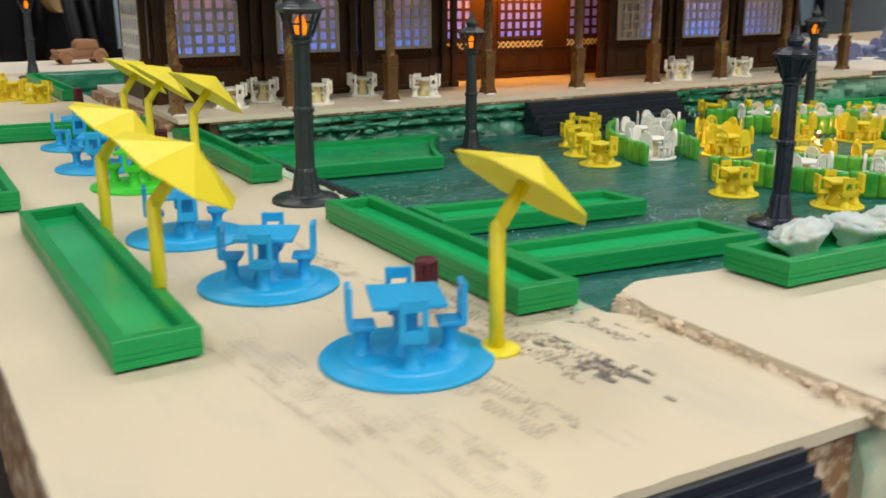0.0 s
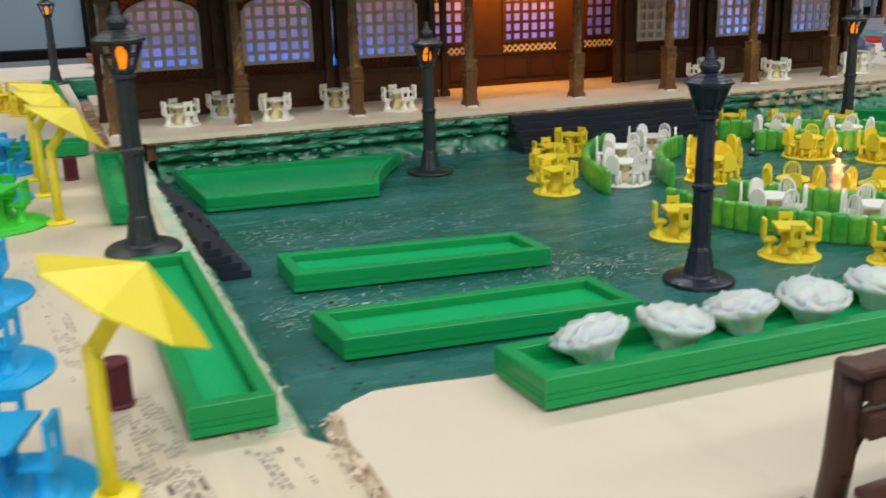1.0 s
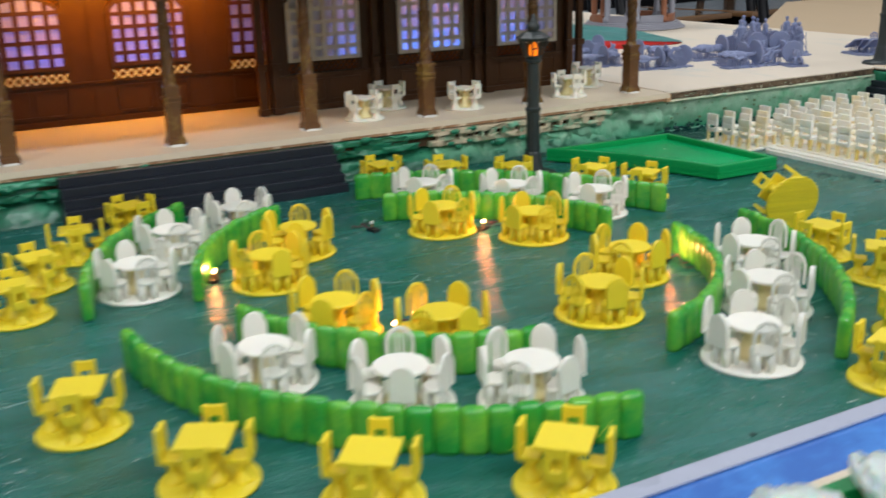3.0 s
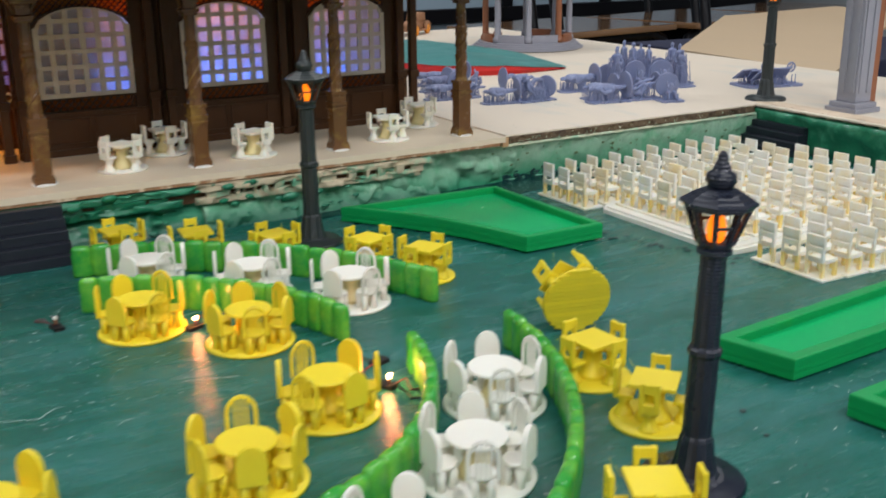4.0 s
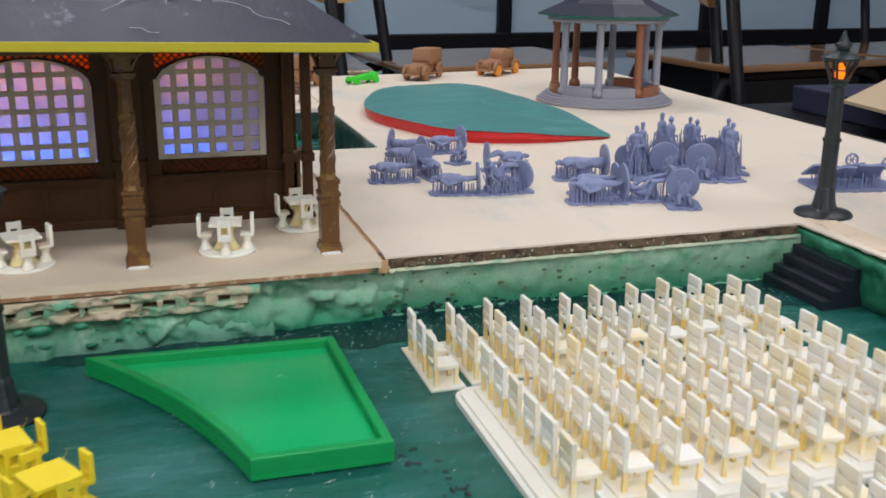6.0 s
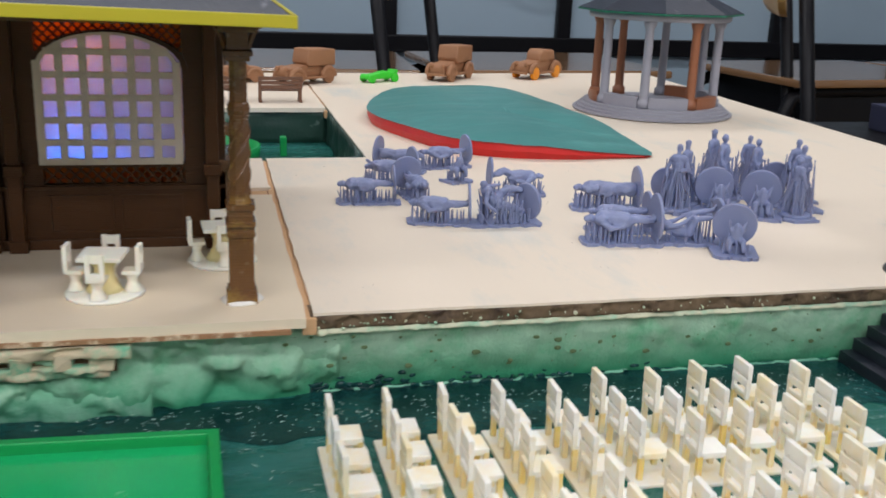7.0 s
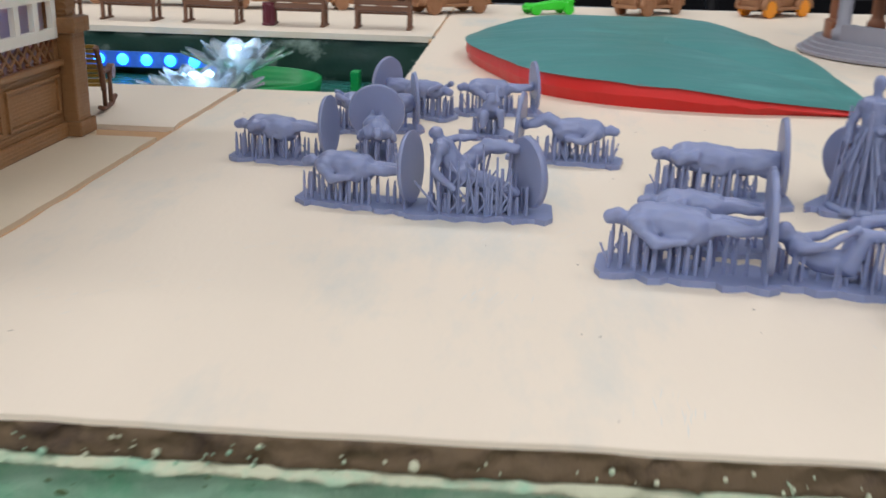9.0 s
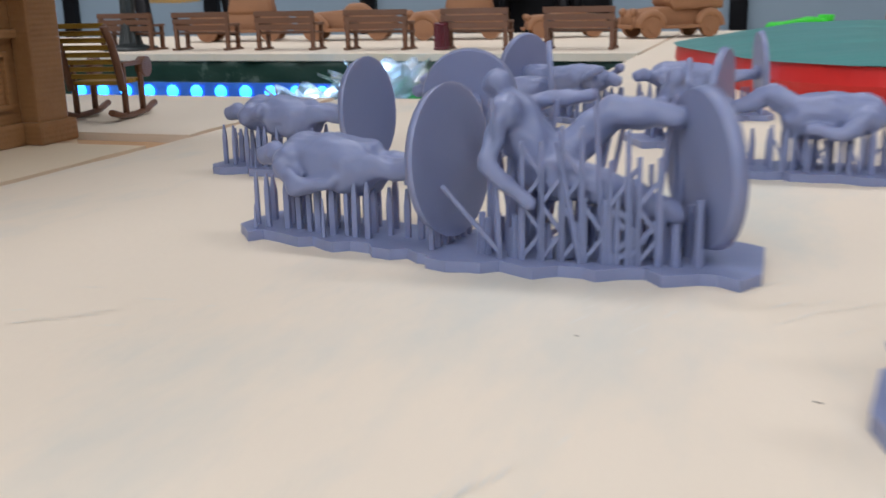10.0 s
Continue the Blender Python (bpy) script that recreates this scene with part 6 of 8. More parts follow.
scatter(bollard(), [(0.3530, 0.4705, LB, 0), (0.3530, 0.7610, LB, 0), (0.3550, 1.0080, LB, 0), (0.4140, 0.3600, FB, 0), (0.5775, 0.4240, FB, 0), (0.9520, 1.2420, RB, 0)])
for o in [o for o in bpy.data.objects if o.name.startswith("litter_bin")]:
    o.matrix_basis = o.matrix_basis @ Matrix.Scale(0.9, 4)


# black printed steps
def steps(n, length, rise, run, label, m, cat="steps"):
    t = thing("steps", label, cat, "printed steps", m)
    for k in range(n):
        bm = bmesh.new()
        box(bm, 0, length, k * run, n * run, k * rise, (k + 1) * rise, 0.0003)
        part("step", bm, M_STEP, t)
    return t


steps(5, 0.137, 0.0043, 0.0045, "wide black printed steps against the painted pool wall", pose(0.618, 0.788, 0))
steps(5, 0.052, 0.0034, 0.0036, "black printed steps at the pool's edge", pose(0.4115, 0.61, 0, 0, 0, 92))
steps(5, 0.056, 0.0034, 0.0036, "black printed steps at the pool's edge", pose(0.4100, 0.675, 0, 0, 0, 92))
steps(5, 0.042, 0.0042, 0.0047, "black printed steps in the pool corner", pose(1.1690, 0.8190, 0, 0, 0, -90))
steps(12, 0.062, 0.0022, 0.0020, "dark ridged printed steps below the board edge", pose(0.312, 0.3322, -0.0117))
steps(12, 0.062, 0.0022, 0.0020, "dark ridged printed steps below the board edge", pose(0.2485, 0.3318, -0.0117))


# ---- the field of white chairs ----
def field_chair_meshes(leg_mat, back_mat):
    """Seat, slatted back with an open slot over the seat, and a leg; the chair faces +x."""
    bm = bmesh.new(); box(bm, -0.0040, 0.0044, -0.0042, 0.0042, 0.0060, 0.0078, 0.0003); seat = link("seat_source", bm, back_mat)
    bm = bmesh.new()
    for y in (-0.0036, 0.0036):
        box(bm, -0.0045, -0.0033, y - 0.0006, y + 0.0006, 0.0066, 0.0168)
    for z0, z1 in ((0.0138, 0.0172), (0.0104, 0.0126)):
        box(bm, -0.0048, -0.0033, -0.0041, 0.0041, z0, z1, 0.0002)
    box(bm, -0.0046, -0.0035, -0.0031, 0.0031, 0.0076, 0.0086, 0.0002)
    box(bm, -0.0041, -0.0036, -0.0031, 0.0031, 0.0122, 0.0142)
    back = link("back_source", bm, back_mat)
    bm = bmesh.new(); box(bm, -0.0007, 0.0007, -0.0007, 0.0007, 0.0005, 0.0067); lg = link("leg_source", bm, leg_mat)
    return seat, back, lg


white_c = field_chair_meshes(M_CHAIR, M_CHAIR_BACK)
cream_c = field_chair_meshes(M_IVORY_YELLOW, M_IVORY_YELLOW)
rng = random.Random(33)


def chair_strip(x, ys, z, plate, label):
    """A printed base plate with a file of chairs on it."""
    x0, x1, y0, y1 = plate
    t = thing("chair_strip", label, "chairs", "chair strips", pose(x, ys[0], z))
    bm = bmesh.new(); box(bm, x0 - x, x1 - x, y0 - ys[0], y1 - ys[0], 0.0, 0.0011, 0.0003); part("base_plate", bm, M_CHAIR_BACK, t)
    for y in ys:
        s, b, l = cream_c if rng.random() < 0.03 else white_c
        o = share("chair", s, t, pose(0, y - ys[0], 0.0006, 0, 0, rng.gauss(0, 1.2)))
        share("chair_back", b, o, Matrix())
        for lx in (-0.0036, 0.0036):
            for ly in (-0.0036, 0.0036):
                share("chair_leg", l, o, pose(lx, ly, 0))


for i in range(10):
    x = 0.9945 + 0.0152 * i
    top_y = (0.7765, 0.778, 0.779, 0.779, 0.777, 0.783, 0.781, 0.784, 0.785, 0.780)[i]
    ys = [top_y - 0.0130 * k for k in range(3)]
    chair_strip(x, ys, 0.0, (x - 0.0062, x + 0.0064, ys[-1] - 0.0068, ys[0] + 0.0070), "strip of three ivory printed chairs on a thin plate")
# the large plate with rounded corners, and the files that stand on it
slab_t = thing("base_slab", "large white printed slab with rounded corners under chair files", "base slab")
bm = bmesh.new()
pts = []
for cx, cy, a0 in ((1.143, 0.7335, 0), (1.0005, 0.7335, 90), (1.0005, 0.6590, 180), (1.143, 0.6590, 270)):
    for k in range(5):
        a = math.radians(a0 + 22.5 * k)
        pts.append((cx + 0.0065 * math.cos(a), cy + 0.0065 * math.sin(a)))
prism(bm, pts, 0.0, 0.0022)
part("slab", bm, M_WHITE, slab_t)
bm = bmesh.new(); prism(bm, inset(pts, 0.0016), 0.0021, 0.0034); part("upper_slab", bm, M_WHITE, slab_t)
for i in range(9):
    x = 1.0065 + 0.0152 * i
    for y_top in (0.7285, 0.6900):
        ys = [y_top - 0.0128 * k for k in range(3)]
        chair_strip(x, ys, 0.0034, (x - 0.0062, x + 0.0064, ys[-1] - 0.0062, ys[0] + 0.0062), "strip of three ivory printed chairs on the large slab")
for i in range(10):
    x = 1.0050 + 0.0137 * i
    n_c = 3
    y_top = 0.6390 - (0.0008 * (i % 3))
    ys = [y_top - 0.0122 * k for k in range(n_c)]
    chair_strip(x, ys, 0.0, (x - 0.0064, x + 0.0064, ys[-1] - 0.0064, ys[0] + 0.0058), "strip of three ivory printed chairs on a thin plate")
drop_sources(white_c)
drop_sources(cream_c)


# ---- benches ----
def bench(material, label):
    t = thing("bench", label, "bench", "benches")
    for k in range(3):
        bm = bmesh.new(); box(bm, -0.0150, 0.0150, -0.0035 + 0.0032 * k, -0.0008 + 0.0032 * k, 0.0074, 0.0084, 0.0002); part("seat_slat", bm, material, t)
    for k in range(3):
        bm = bmesh.new(); box(bm, -0.0152, 0.0152, 0.0062 + 0.0004 * k, 0.0074 + 0.0004 * k, 0.0092 + 0.0030 * k, 0.0117 + 0.0030 * k, 0.0002); part("back_slat", bm, material, t)
    for x in (-0.0138, 0.0138):
        bm = bmesh.new()
        box(bm, x - 0.0009, x + 0.0009, 0.0058, 0.0076, 0.0008, 0.0172, 0.0002)
        box(bm, x - 0.0009, x + 0.0009, -0.0034, -0.0018, 0.0008, 0.0122, 0.0002)
        box(bm, x - 0.0010, x + 0.0010, -0.0044, 0.0072, 0.0112, 0.0124, 0.0002)
        box(bm, x - 0.0012, x + 0.0012, -0.0055, 0.0095, 0.0, 0.0010, 0.0002)
        part("leg_frame", bm, material, t)
    return t


bn = bench(M_BENCH_L, "small brown printed park bench by the court pool")
scatter(bn, [(x, 1.249, RB, 180) for x in (0.790, 0.832, 0.876, 0.921, 0.967, 1.0125)])


def large_bench():
    """A bench with a slatted back, seen from behind; its posts end in curved brackets."""
    t = thing("bench", "large dark brown printed slatted bench on the front board", "bench", "", pose(0.4890, 0.3535, FB, 0, 0, 3) @ Matrix.Diagonal((1, 1, 0.9, 1)))
    for k in (1, 2):
        bm = bmesh.new(); box(bm, -0.0270, 0.0270, -0.0016, 0.0020, 0.0146 + 0.0070 * k, 0.0196 + 0.0070 * k, 0.0006); part("back_slat", bm, M_BENCH, t)
    bm = bmesh.new(); box(bm, -0.0312, 0.0312, -0.0026, 0.0030, 0.0345, 0.0368, 0.0008); part("top_rail", bm, M_BENCH, t)
    for x, s in ((-0.0275, 1), (0.0275, -1)):
        bm = bmesh.new()
        tube(bm, [(x, 0.0030, 0.0355), (x, 0.0034, 0.0250), (x, 0.0040, 0.0140), (x - 0.0006 * s, 0.0052, 0.0008)], 0.0026, 8)
        for k in range(6):
            a0, a1 = math.pi / 2 * k / 6, math.pi / 2 * (k + 1) / 6
            rod(bm, (x + s * 0.0105 * (1 - math.cos(a0)), 0.0030, 0.0130 + 0.0125 * math.sin(a0)), (x + s * 0.0105 * (1 - math.cos(a1)), 0.0030, 0.0130 + 0.0125 * math.sin(a1)), 0.0017, 0.0017, 6)
        box(bm, x - 0.0022, x + 0.0022, -0.0200, 0.0130, 0.0, 0.0022, 0.0005)
        part("leg_frame", bm, M_BENCH, t, "curved post with a bracket and long foot")
        bm = bmesh.new(); rod(bm, (x, -0.0165, 0.0018), (x, -0.0165, 0.0118), 0.0020, 0.0020, 8); part("front_leg", bm, M_BENCH, t)
    for k in range(3):
        bm = bmesh.new(); box(bm, -0.0300, 0.0300, -0.0200 + 0.0064 * k, -0.0146 + 0.0064 * k, 0.0118, 0.0138, 0.0005); part("seat_slat", bm, M_BENCH, t)


large_bench()


# ---- model cars ----
def car(kind, material, wheel_material, label):
    """Old-timer model: bonnet, cabin, running boards, mudguards and four wheels. It faces -x."""
    t = thing("model_car", label, "car", "model cars")
    L2, W = 0.0225, 0.0082

    def hull(outline, half, bev):
        b = bmesh.new()
        a0 = [b.verts.new((x, -half, z)) for x, z in outline]
        a1 = [b.verts.new((x, half, z)) for x, z in outline]
        n = len(outline)
        b.faces.new(a0); b.faces.new(a1[::-1])
        for i in range(n):
            b.faces.new((a0[i], a1[i], a1[(i + 1) % n], a0[(i + 1) % n]))
        bmesh.ops.bevel(b, geom=list(b.edges), offset=bev, segments=2, affect="EDGES", profile=0.6)
        for f in b.faces:
            f.smooth = True
        return b
    if kind == "racer":
        body = hull([(-0.018, 0.003), (0.018, 0.003), (0.018, 0.007), (0.006, 0.0098), (0.002, 0.0075), (-0.015, 0.0070), (-0.018, 0.0055)], 0.0050, 0.0012)
    else:
        body = hull([(-L2, 0.0045), (L2 * 0.95, 0.0045), (L2, 0.0080), (L2 * 0.9, 0.0125), (-0.004, 0.0135), (-L2 * 0.9, 0.0120), (-L2, 0.0100)], 0.0058, 0.0012)
    part("body", body, material, t)
    if kind == "van":
        part("cabin", hull([(-0.0035, 0.0120), (L2 * 0.98, 0.0120), (L2 * 0.98, 0.0235), (-0.0040, 0.0245), (-0.0060, 0.0150)], 0.0078, 0.0014), material, t)
    elif kind == "saloon":
        part("cabin", hull([(-0.0060, 0.0120), (0.0160, 0.0120), (0.0140, 0.0205), (-0.0010, 0.0215), (-0.0045, 0.0190)], 0.0066, 0.0020), material, t)
    elif kind == "low":
        part("cabin", hull([(-0.0030, 0.0120), (0.0120, 0.0120), (0.0070, 0.0165), (0.0010, 0.0165)], 0.0060, 0.0018), material, t)
    else:
        part("spoiler", hull([(0.012, 0.007), (0.017, 0.007), (0.018, 0.0105), (0.014, 0.0105)], 0.0052, 0.0006), material, t)
    if kind != "racer":
        for y in (-1, 1):
            for x in (-0.0150, 0.0145):
                b = bmesh.new()
                tube(b, [(x + 0.0060 * math.cos(math.pi * k / 8), y * W, 0.0048 + 0.0060 * math.sin(math.pi * k / 8)) for k in range(9)], 0.0019, 8)
                part("mudguard", b, material, t)
            b = bmesh.new(); box(b, -0.010, 0.010, y * W - 0.0018, y * W + 0.0018, 0.0040, 0.0055, 0.0004); part("running_board", b, material, t)
        b = bmesh.new(); box(b, -L2 - 0.0022, -L2 - 0.0010, -0.0070, 0.0070, 0.0042, 0.0060, 0.0005); part("bumper", b, material, t)
        for y in (-0.0046, 0.0046):
            b = bmesh.new(); ball(b, (-L2 + 0.0005, y, 0.0112), 0.0019, 8); part("headlight", b, material, t)
    b = bmesh.new()
    r = 0.0046 if kind != "racer" else 0.0036
    rod(b, (0, -0.0014, r), (0, 0.0014, r), r, r, 16)
    rod(b, (0, -0.0019, r), (0, 0.0019, r), r * 0.5, r * 0.5, 10)
    w_src = link("wheel_source", b, wheel_material)
    for x in ((-0.0150, 0.0145) if kind != "racer" else (-0.0125, 0.0130)):
        for y in (-1, 1):
            share("wheel", w_src, t, pose(x, y * (W - 0.0002 if kind != "racer" else 0.0062), 0))
    bpy.data.objects.remove(w_src)
    return t


BROWN_CAR = "light brown printed vintage model car"
car("van", M_WOOD, M_WOOD, BROWN_CAR + " with a box body").matrix_basis = pose(1.040, 1.348, RB, 0, 0, 38) @ Matrix.Scale(1.14, 4)
car("racer", M_LIME, M_LIME, "lime green printed racing model car").matrix_basis = pose(1.102, 1.362, RB, 0, 0, 28) @ Matrix.Scale(0.92, 4)
car("van", M_WOOD, M_WOOD, BROWN_CAR + " with a box body").matrix_basis = pose(1.168, 1.385, RB, 0, 0, 52) @ Matrix.Scale(1.2, 4)
car("saloon", M_WOOD, M_ORANGE, BROWN_CAR + " with orange wheels").matrix_basis = pose(1.253, 1.405, RB, 0, 0, 40) @ Matrix.Scale(1.2, 4)
car("low", M_WOOD, M_WOOD, BROWN_CAR + ", low and rounded").matrix_basis = pose(0.985, 1.352, RB, 0, 0, 20) @ Matrix.Scale(0.95, 4)
car("saloon", M_WOOD, M_WOOD, BROWN_CAR + ", rounded saloon").matrix_basis = pose(0.930, 1.338, RB, 0, 0, 14) @ Matrix.Scale(1.2, 4)
car("low", M_WOOD, M_WOOD, BROWN_CAR + ", low and rounded").matrix_basis = pose(0.868, 1.335, RB, 0, 0, 12) @ Matrix.Scale(1.2, 4)
car("saloon", M_WOOD, M_WOOD, BROWN_CAR + ", rounded saloon").matrix_basis = pose(0.805, 1.33, RB, 0, 0, 16) @ Matrix.Scale(1.2, 4)
car("saloon", M_WOOD, M_WOOD, BROWN_CAR + ", rounded saloon").matrix_basis = pose(0.420, 1.36, 0.02, 0, 0, 10) @ Matrix.Scale(1.2, 4)
bm = slab([(0.30, 1.27), (0.60, 1.27), (0.60, 1.42), (0.30, 1.42)], -0.034, 0.02, 14)
setting("ground_far_left_board", bm, M_BOARD, "cream painted far board")

# rear-left pool
bm = bmesh.new(); box(bm, 0.368, 0.60, 1.04, 1.28, -0.034, 0.0); setting("rear_left_pool_floor", bm, M_POOL, "dark green painted pool floor")
bm = bmesh.new(); rough_strip(bm, 0.365, 0.60, 1.262, 1.262, 60, 5, 0.008, 0.0, 0.0195, 0.002, 110, 15.0, 0.0); setting("rear_left_pool_wall", bm, M_FOAM_DARK, "dark green foam wall")

# ---- teal mat ----
MAT = [(1.198, 1.040), (1.174, 1.036), (1.152, 1.034), (1.128, 1.037), (1.106, 1.045), (1.088, 1.062), (1.074, 1.097), (1.062, 1.140), (1.064, 1.180), (1.078, 1.225), (1.100, 1.262), (1.130, 1.285), (1.162, 1.290), (1.184, 1.270), (1.194, 1.225), (1.196, 1.170), (1.196, 1.110), (1.198, 1.065)]
mx_, my_ = sum(p[0] for p in MAT) / len(MAT), sum(p[1] for p in MAT) / len(MAT)
leaf = thing("leaf_mound", "leaf-shaped teal painted mound with a red edge", "mound", "", pose(mx_, my_, RB))
poly = [(x - mx_, y - my_) for x, y in MAT]
fine = []
for i in range(len(poly)):
    p0, p1, p2, p3 = (Vector(poly[(i + k) % len(poly)]) for k in (-1, 0, 1, 2))
    for k in range(4):
        u = k / 4
        fine.append(tuple(0.5 * ((2 * p1) + (p2 - p0) * u + (2 * p0 - 5 * p1 + 4 * p2 - p3) * u * u + (3 * p1 - p0 - 3 * p2 + p3) * u ** 3)))
bm = bmesh.new()
def edge_h(x, y):
    d = math.hypot(x - poly[0][0], y - poly[0][1])
    return (0.0074 + 0.0008 * math.sin(40 * x + 30 * y)) * min(1.0, 0.18 + (d / 0.085) ** 0.8)
ring0 = [bm.verts.new((x * 0.985, y * 0.985, 0)) for x, y in fine]
ring1 = [bm.verts.new((x * 1.005, y * 1.005, 0.5 * edge_h(x, y) + 0.0006 * noise.noise(Vector((x * 300, y * 300, 1))))) for x, y in fine]
ring2 = [bm.verts.new((x, y, edge_h(x, y))) for x, y in fine]
n = len(fine)
for a, b in ((ring0, ring1), (ring1, ring2)):
    for i in range(n):
        bm.faces.new((a[i], a[(i + 1) % n], b[(i + 1) % n], b[i]))
part("red_edge", bm, M_RED, leaf, "wavy red painted edge")
bm = bmesh.new()
rings = []
for s in (1.012, 0.93, 0.8, 0.6, 0.35, 0.12):
    rings.append([bm.verts.new((x * s, y * s, edge_h(x, y) * s + 0.0002 + 0.0105 * (1 - s * s) + 0.0007 * noise.noise(Vector((x * s * 60, y * s * 60, 2))))) for x, y in fine])
for a, b in zip(rings, rings[1:]):
    for i in range(n):
        f = bm.faces.new((a[i], a[(i + 1) % n], b[(i + 1) % n], b[i]))
        f.smooth = True
bm.faces.new(rings[-1])
part("teal_top", bm, M_TEAL, leaf, "teal brushed painted top")

# ---- gazebo ----
GX, GY = 1.2745, 1.206
gz = thing("gazebo", "grey printed round gazebo with columns and a glossy roof", "gazebo", "", pose(GX, GY, RB, 0, 0, 12) @ Matrix.Diagonal((0.95, 0.95, 1, 1)))
bm = bmesh.new(); lathe(bm, [(0.0592, 0.0006), (0.0595, 0.0020), (0.0568, 0.0021), (0.0567, 0.0038), (0.0545, 0.0039), (0.0544, 0.0056), (0.0520, 0.0057), (0.0519, 0.0075)], 56, smooth=False); part("steps", bm, M_GREY, gz, "stepped round grey base")
for k in range(8):
    a0, a1 = math.radians(45 * k + 5), math.radians(45 * k + 40)
    if k in (1, 2):
        continue
    bm = bmesh.new()
    pts = [(0.0475 * math.cos(a0 + (a1 - a0) * q / 6), 0.0475 * math.sin(a0 + (a1 - a0) * q / 6)) for q in range(7)] + [(0.0405 * math.cos(a1 + (a0 - a1) * q / 6), 0.0405 * math.sin(a1 + (a0 - a1) * q / 6)) for q in range(7)]
    prism(bm, pts, 0.0074, 0.0150)
    part("parapet", bm, M_GREY if k % 3 else M_COPPER, gz)
for k in range(8):
    a = math.radians(45 * k)
    bm = bmesh.new()
    lathe(bm, [(0.0050, 0.0074), (0.0050, 0.0120), (0.0038, 0.0130), (0.0034, 0.0145), (0.0030, 0.0600), (0.0040, 0.0620), (0.0046, 0.0640), (0.0046, 0.0660)], 14, 0.0440 * math.cos(a), 0.0440 * math.sin(a))
    part("column", bm, M_COPPER if k in (2, 3, 6) else M_GREY, gz, "round gazebo column")
bm = bmesh.new(); lathe(bm, [(0.0510, 0.0655), (0.0520, 0.0672), (0.0520, 0.0700), (0.0500, 0.0705)], 40); part("entablature", bm, M_GREY, gz)
bm = bmesh.new(); lathe(bm, [(0.0595, 0.0704), (0.0600, 0.0714), (0.0400, 0.0800), (0.0180, 0.0920), (0.0030, 0.1000)], 8, 0, 0, 0.2, False); part("roof", bm, M_ROOF, gz, "glossy eight-sided grey roof")
bm = bmesh.new(); lathe(bm, [(0.0590, 0.0698), (0.0606, 0.0700), (0.0606, 0.0709), (0.0590, 0.0711)], 8, 0, 0, 0.2, False); part("eave_strip", bm, M_FASCIA_G, gz)

# ---- court pool: lotus lights, lily pad, blue strip of leds ----
def lotus(x, y, r):
    t = thing("lotus_light", "white printed lotus with a glowing cold bulb", "lotus light", "lotus lights", pose(x, y, 0.005 if y > 1.14 else 0.002, 0, 0, r))
    for ring, (cnt, length, lift, w) in enumerate(((11, 0.0270, 0.50, 0.0130), (9, 0.0225, 0.85, 0.0120), (7, 0.0170, 1.18, 0.0100))):
        b = bmesh.new()
        c, s = math.cos(lift), math.sin(lift)
        secs = []
        for u, ww in ((0.1, 0.3), (0.35, 0.85), (0.6, 1.0), (0.82, 0.75), (0.94, 0.38), (1.0, 0.06)):
            d = length * u
            secs.append([b.verts.new((d * c + 0.3 * d * d / length * 0.2, q * w * ww / 2, 0.004 + d * s + abs(q) * 0.0012)) for q in (-1, 0, 1)])
        for a2, b2 in zip(secs, secs[1:]):
            for q in (0, 1):
                f = b.faces.new((a2[q], a2[q + 1], b2[q + 1], b2[q]))
                f.smooth = True
        bmesh.ops.solidify(b, geom=list(b.faces), thickness=0.0006)
        src = link("petal_source", b, M_PETAL)
        for k in range(cnt):
            share("petal", src, t, pose(0, 0, 0, 0, 0, 360 * (k + 0.5 * ring) / cnt))
        bpy.data.objects.remove(src)
    b = bmesh.new(); lathe(b, [(0.0050, 0.0075), (0.0058, 0.0095), (0.0030, 0.0160), (0.0006, 0.0195)], 12); part("bulb", b, M_GLOW_WHITE, t, "glowing cold white cone")
    b = bmesh.new(); lathe(b, [(0.0080, 0.0), (0.0085, 0.003), (0.0055, 0.0076)], 14); part("base", b, M_PETAL, t)
    return t


for lx, ly, lr in ((0.9560, 1.1650, 10), (0.9600, 1.0980, 31)):
    lotus(lx, ly, lr)
    data = bpy.data.lights.new("lotus_lamp", "POINT")
    data.energy, data.color, data.shadow_soft_size = 0.035, (0.30, 0.58, 1.0), 0.002
    new("lotus_lamp", data).location = (lx, ly, 0.0245)
pad = thing("lily_pad", "round green printed tray in the court pool", "tray", "", pose(0.9600, 1.1640, 0.002) @ Matrix.Diagonal((0.93, 0.93, 1, 1)))
bm = bmesh.new(); lathe(bm, [(0.0360, 0), (0.0370, 0.0090), (0.0352, 0.0092), (0.0340, 0.0030), (0.001, 0.0028)], 40); part("rim", bm, M_TRAY, pad, "raised round green rim")
bm = bmesh.new(); box(bm, -0.002, 0.002, -0.004, 0.004, 0, 0.012, 0.0006)
solo("green_peg", bm, M_TRAY, "small green printed block in the court pool", "block", "", pose(1.0090, 1.1740, 0.002))
strip = thing("led_strip", "strip of bright blue leds along the pool wall", "led strip", "", pose(0.78, 1.2095, 0.010))
bm = bmesh.new(); box(bm, 0, 0.150, 0.0, 0.0012, -0.004, 0.004, 0.0003); part("tape", bm, M_ACRYL, strip)
bm = bmesh.new(); ball(bm, (0, -0.0006, 0), 0.0029, 12, (1, 0.5, 1)); led_src = link("led_source", bm, M_GLOW_BLUE)
for k in range(12):
    share("led", led_src, strip, pose(0.006 + 0.0123 * k, 0, 0))
bpy.data.objects.remove(led_src)

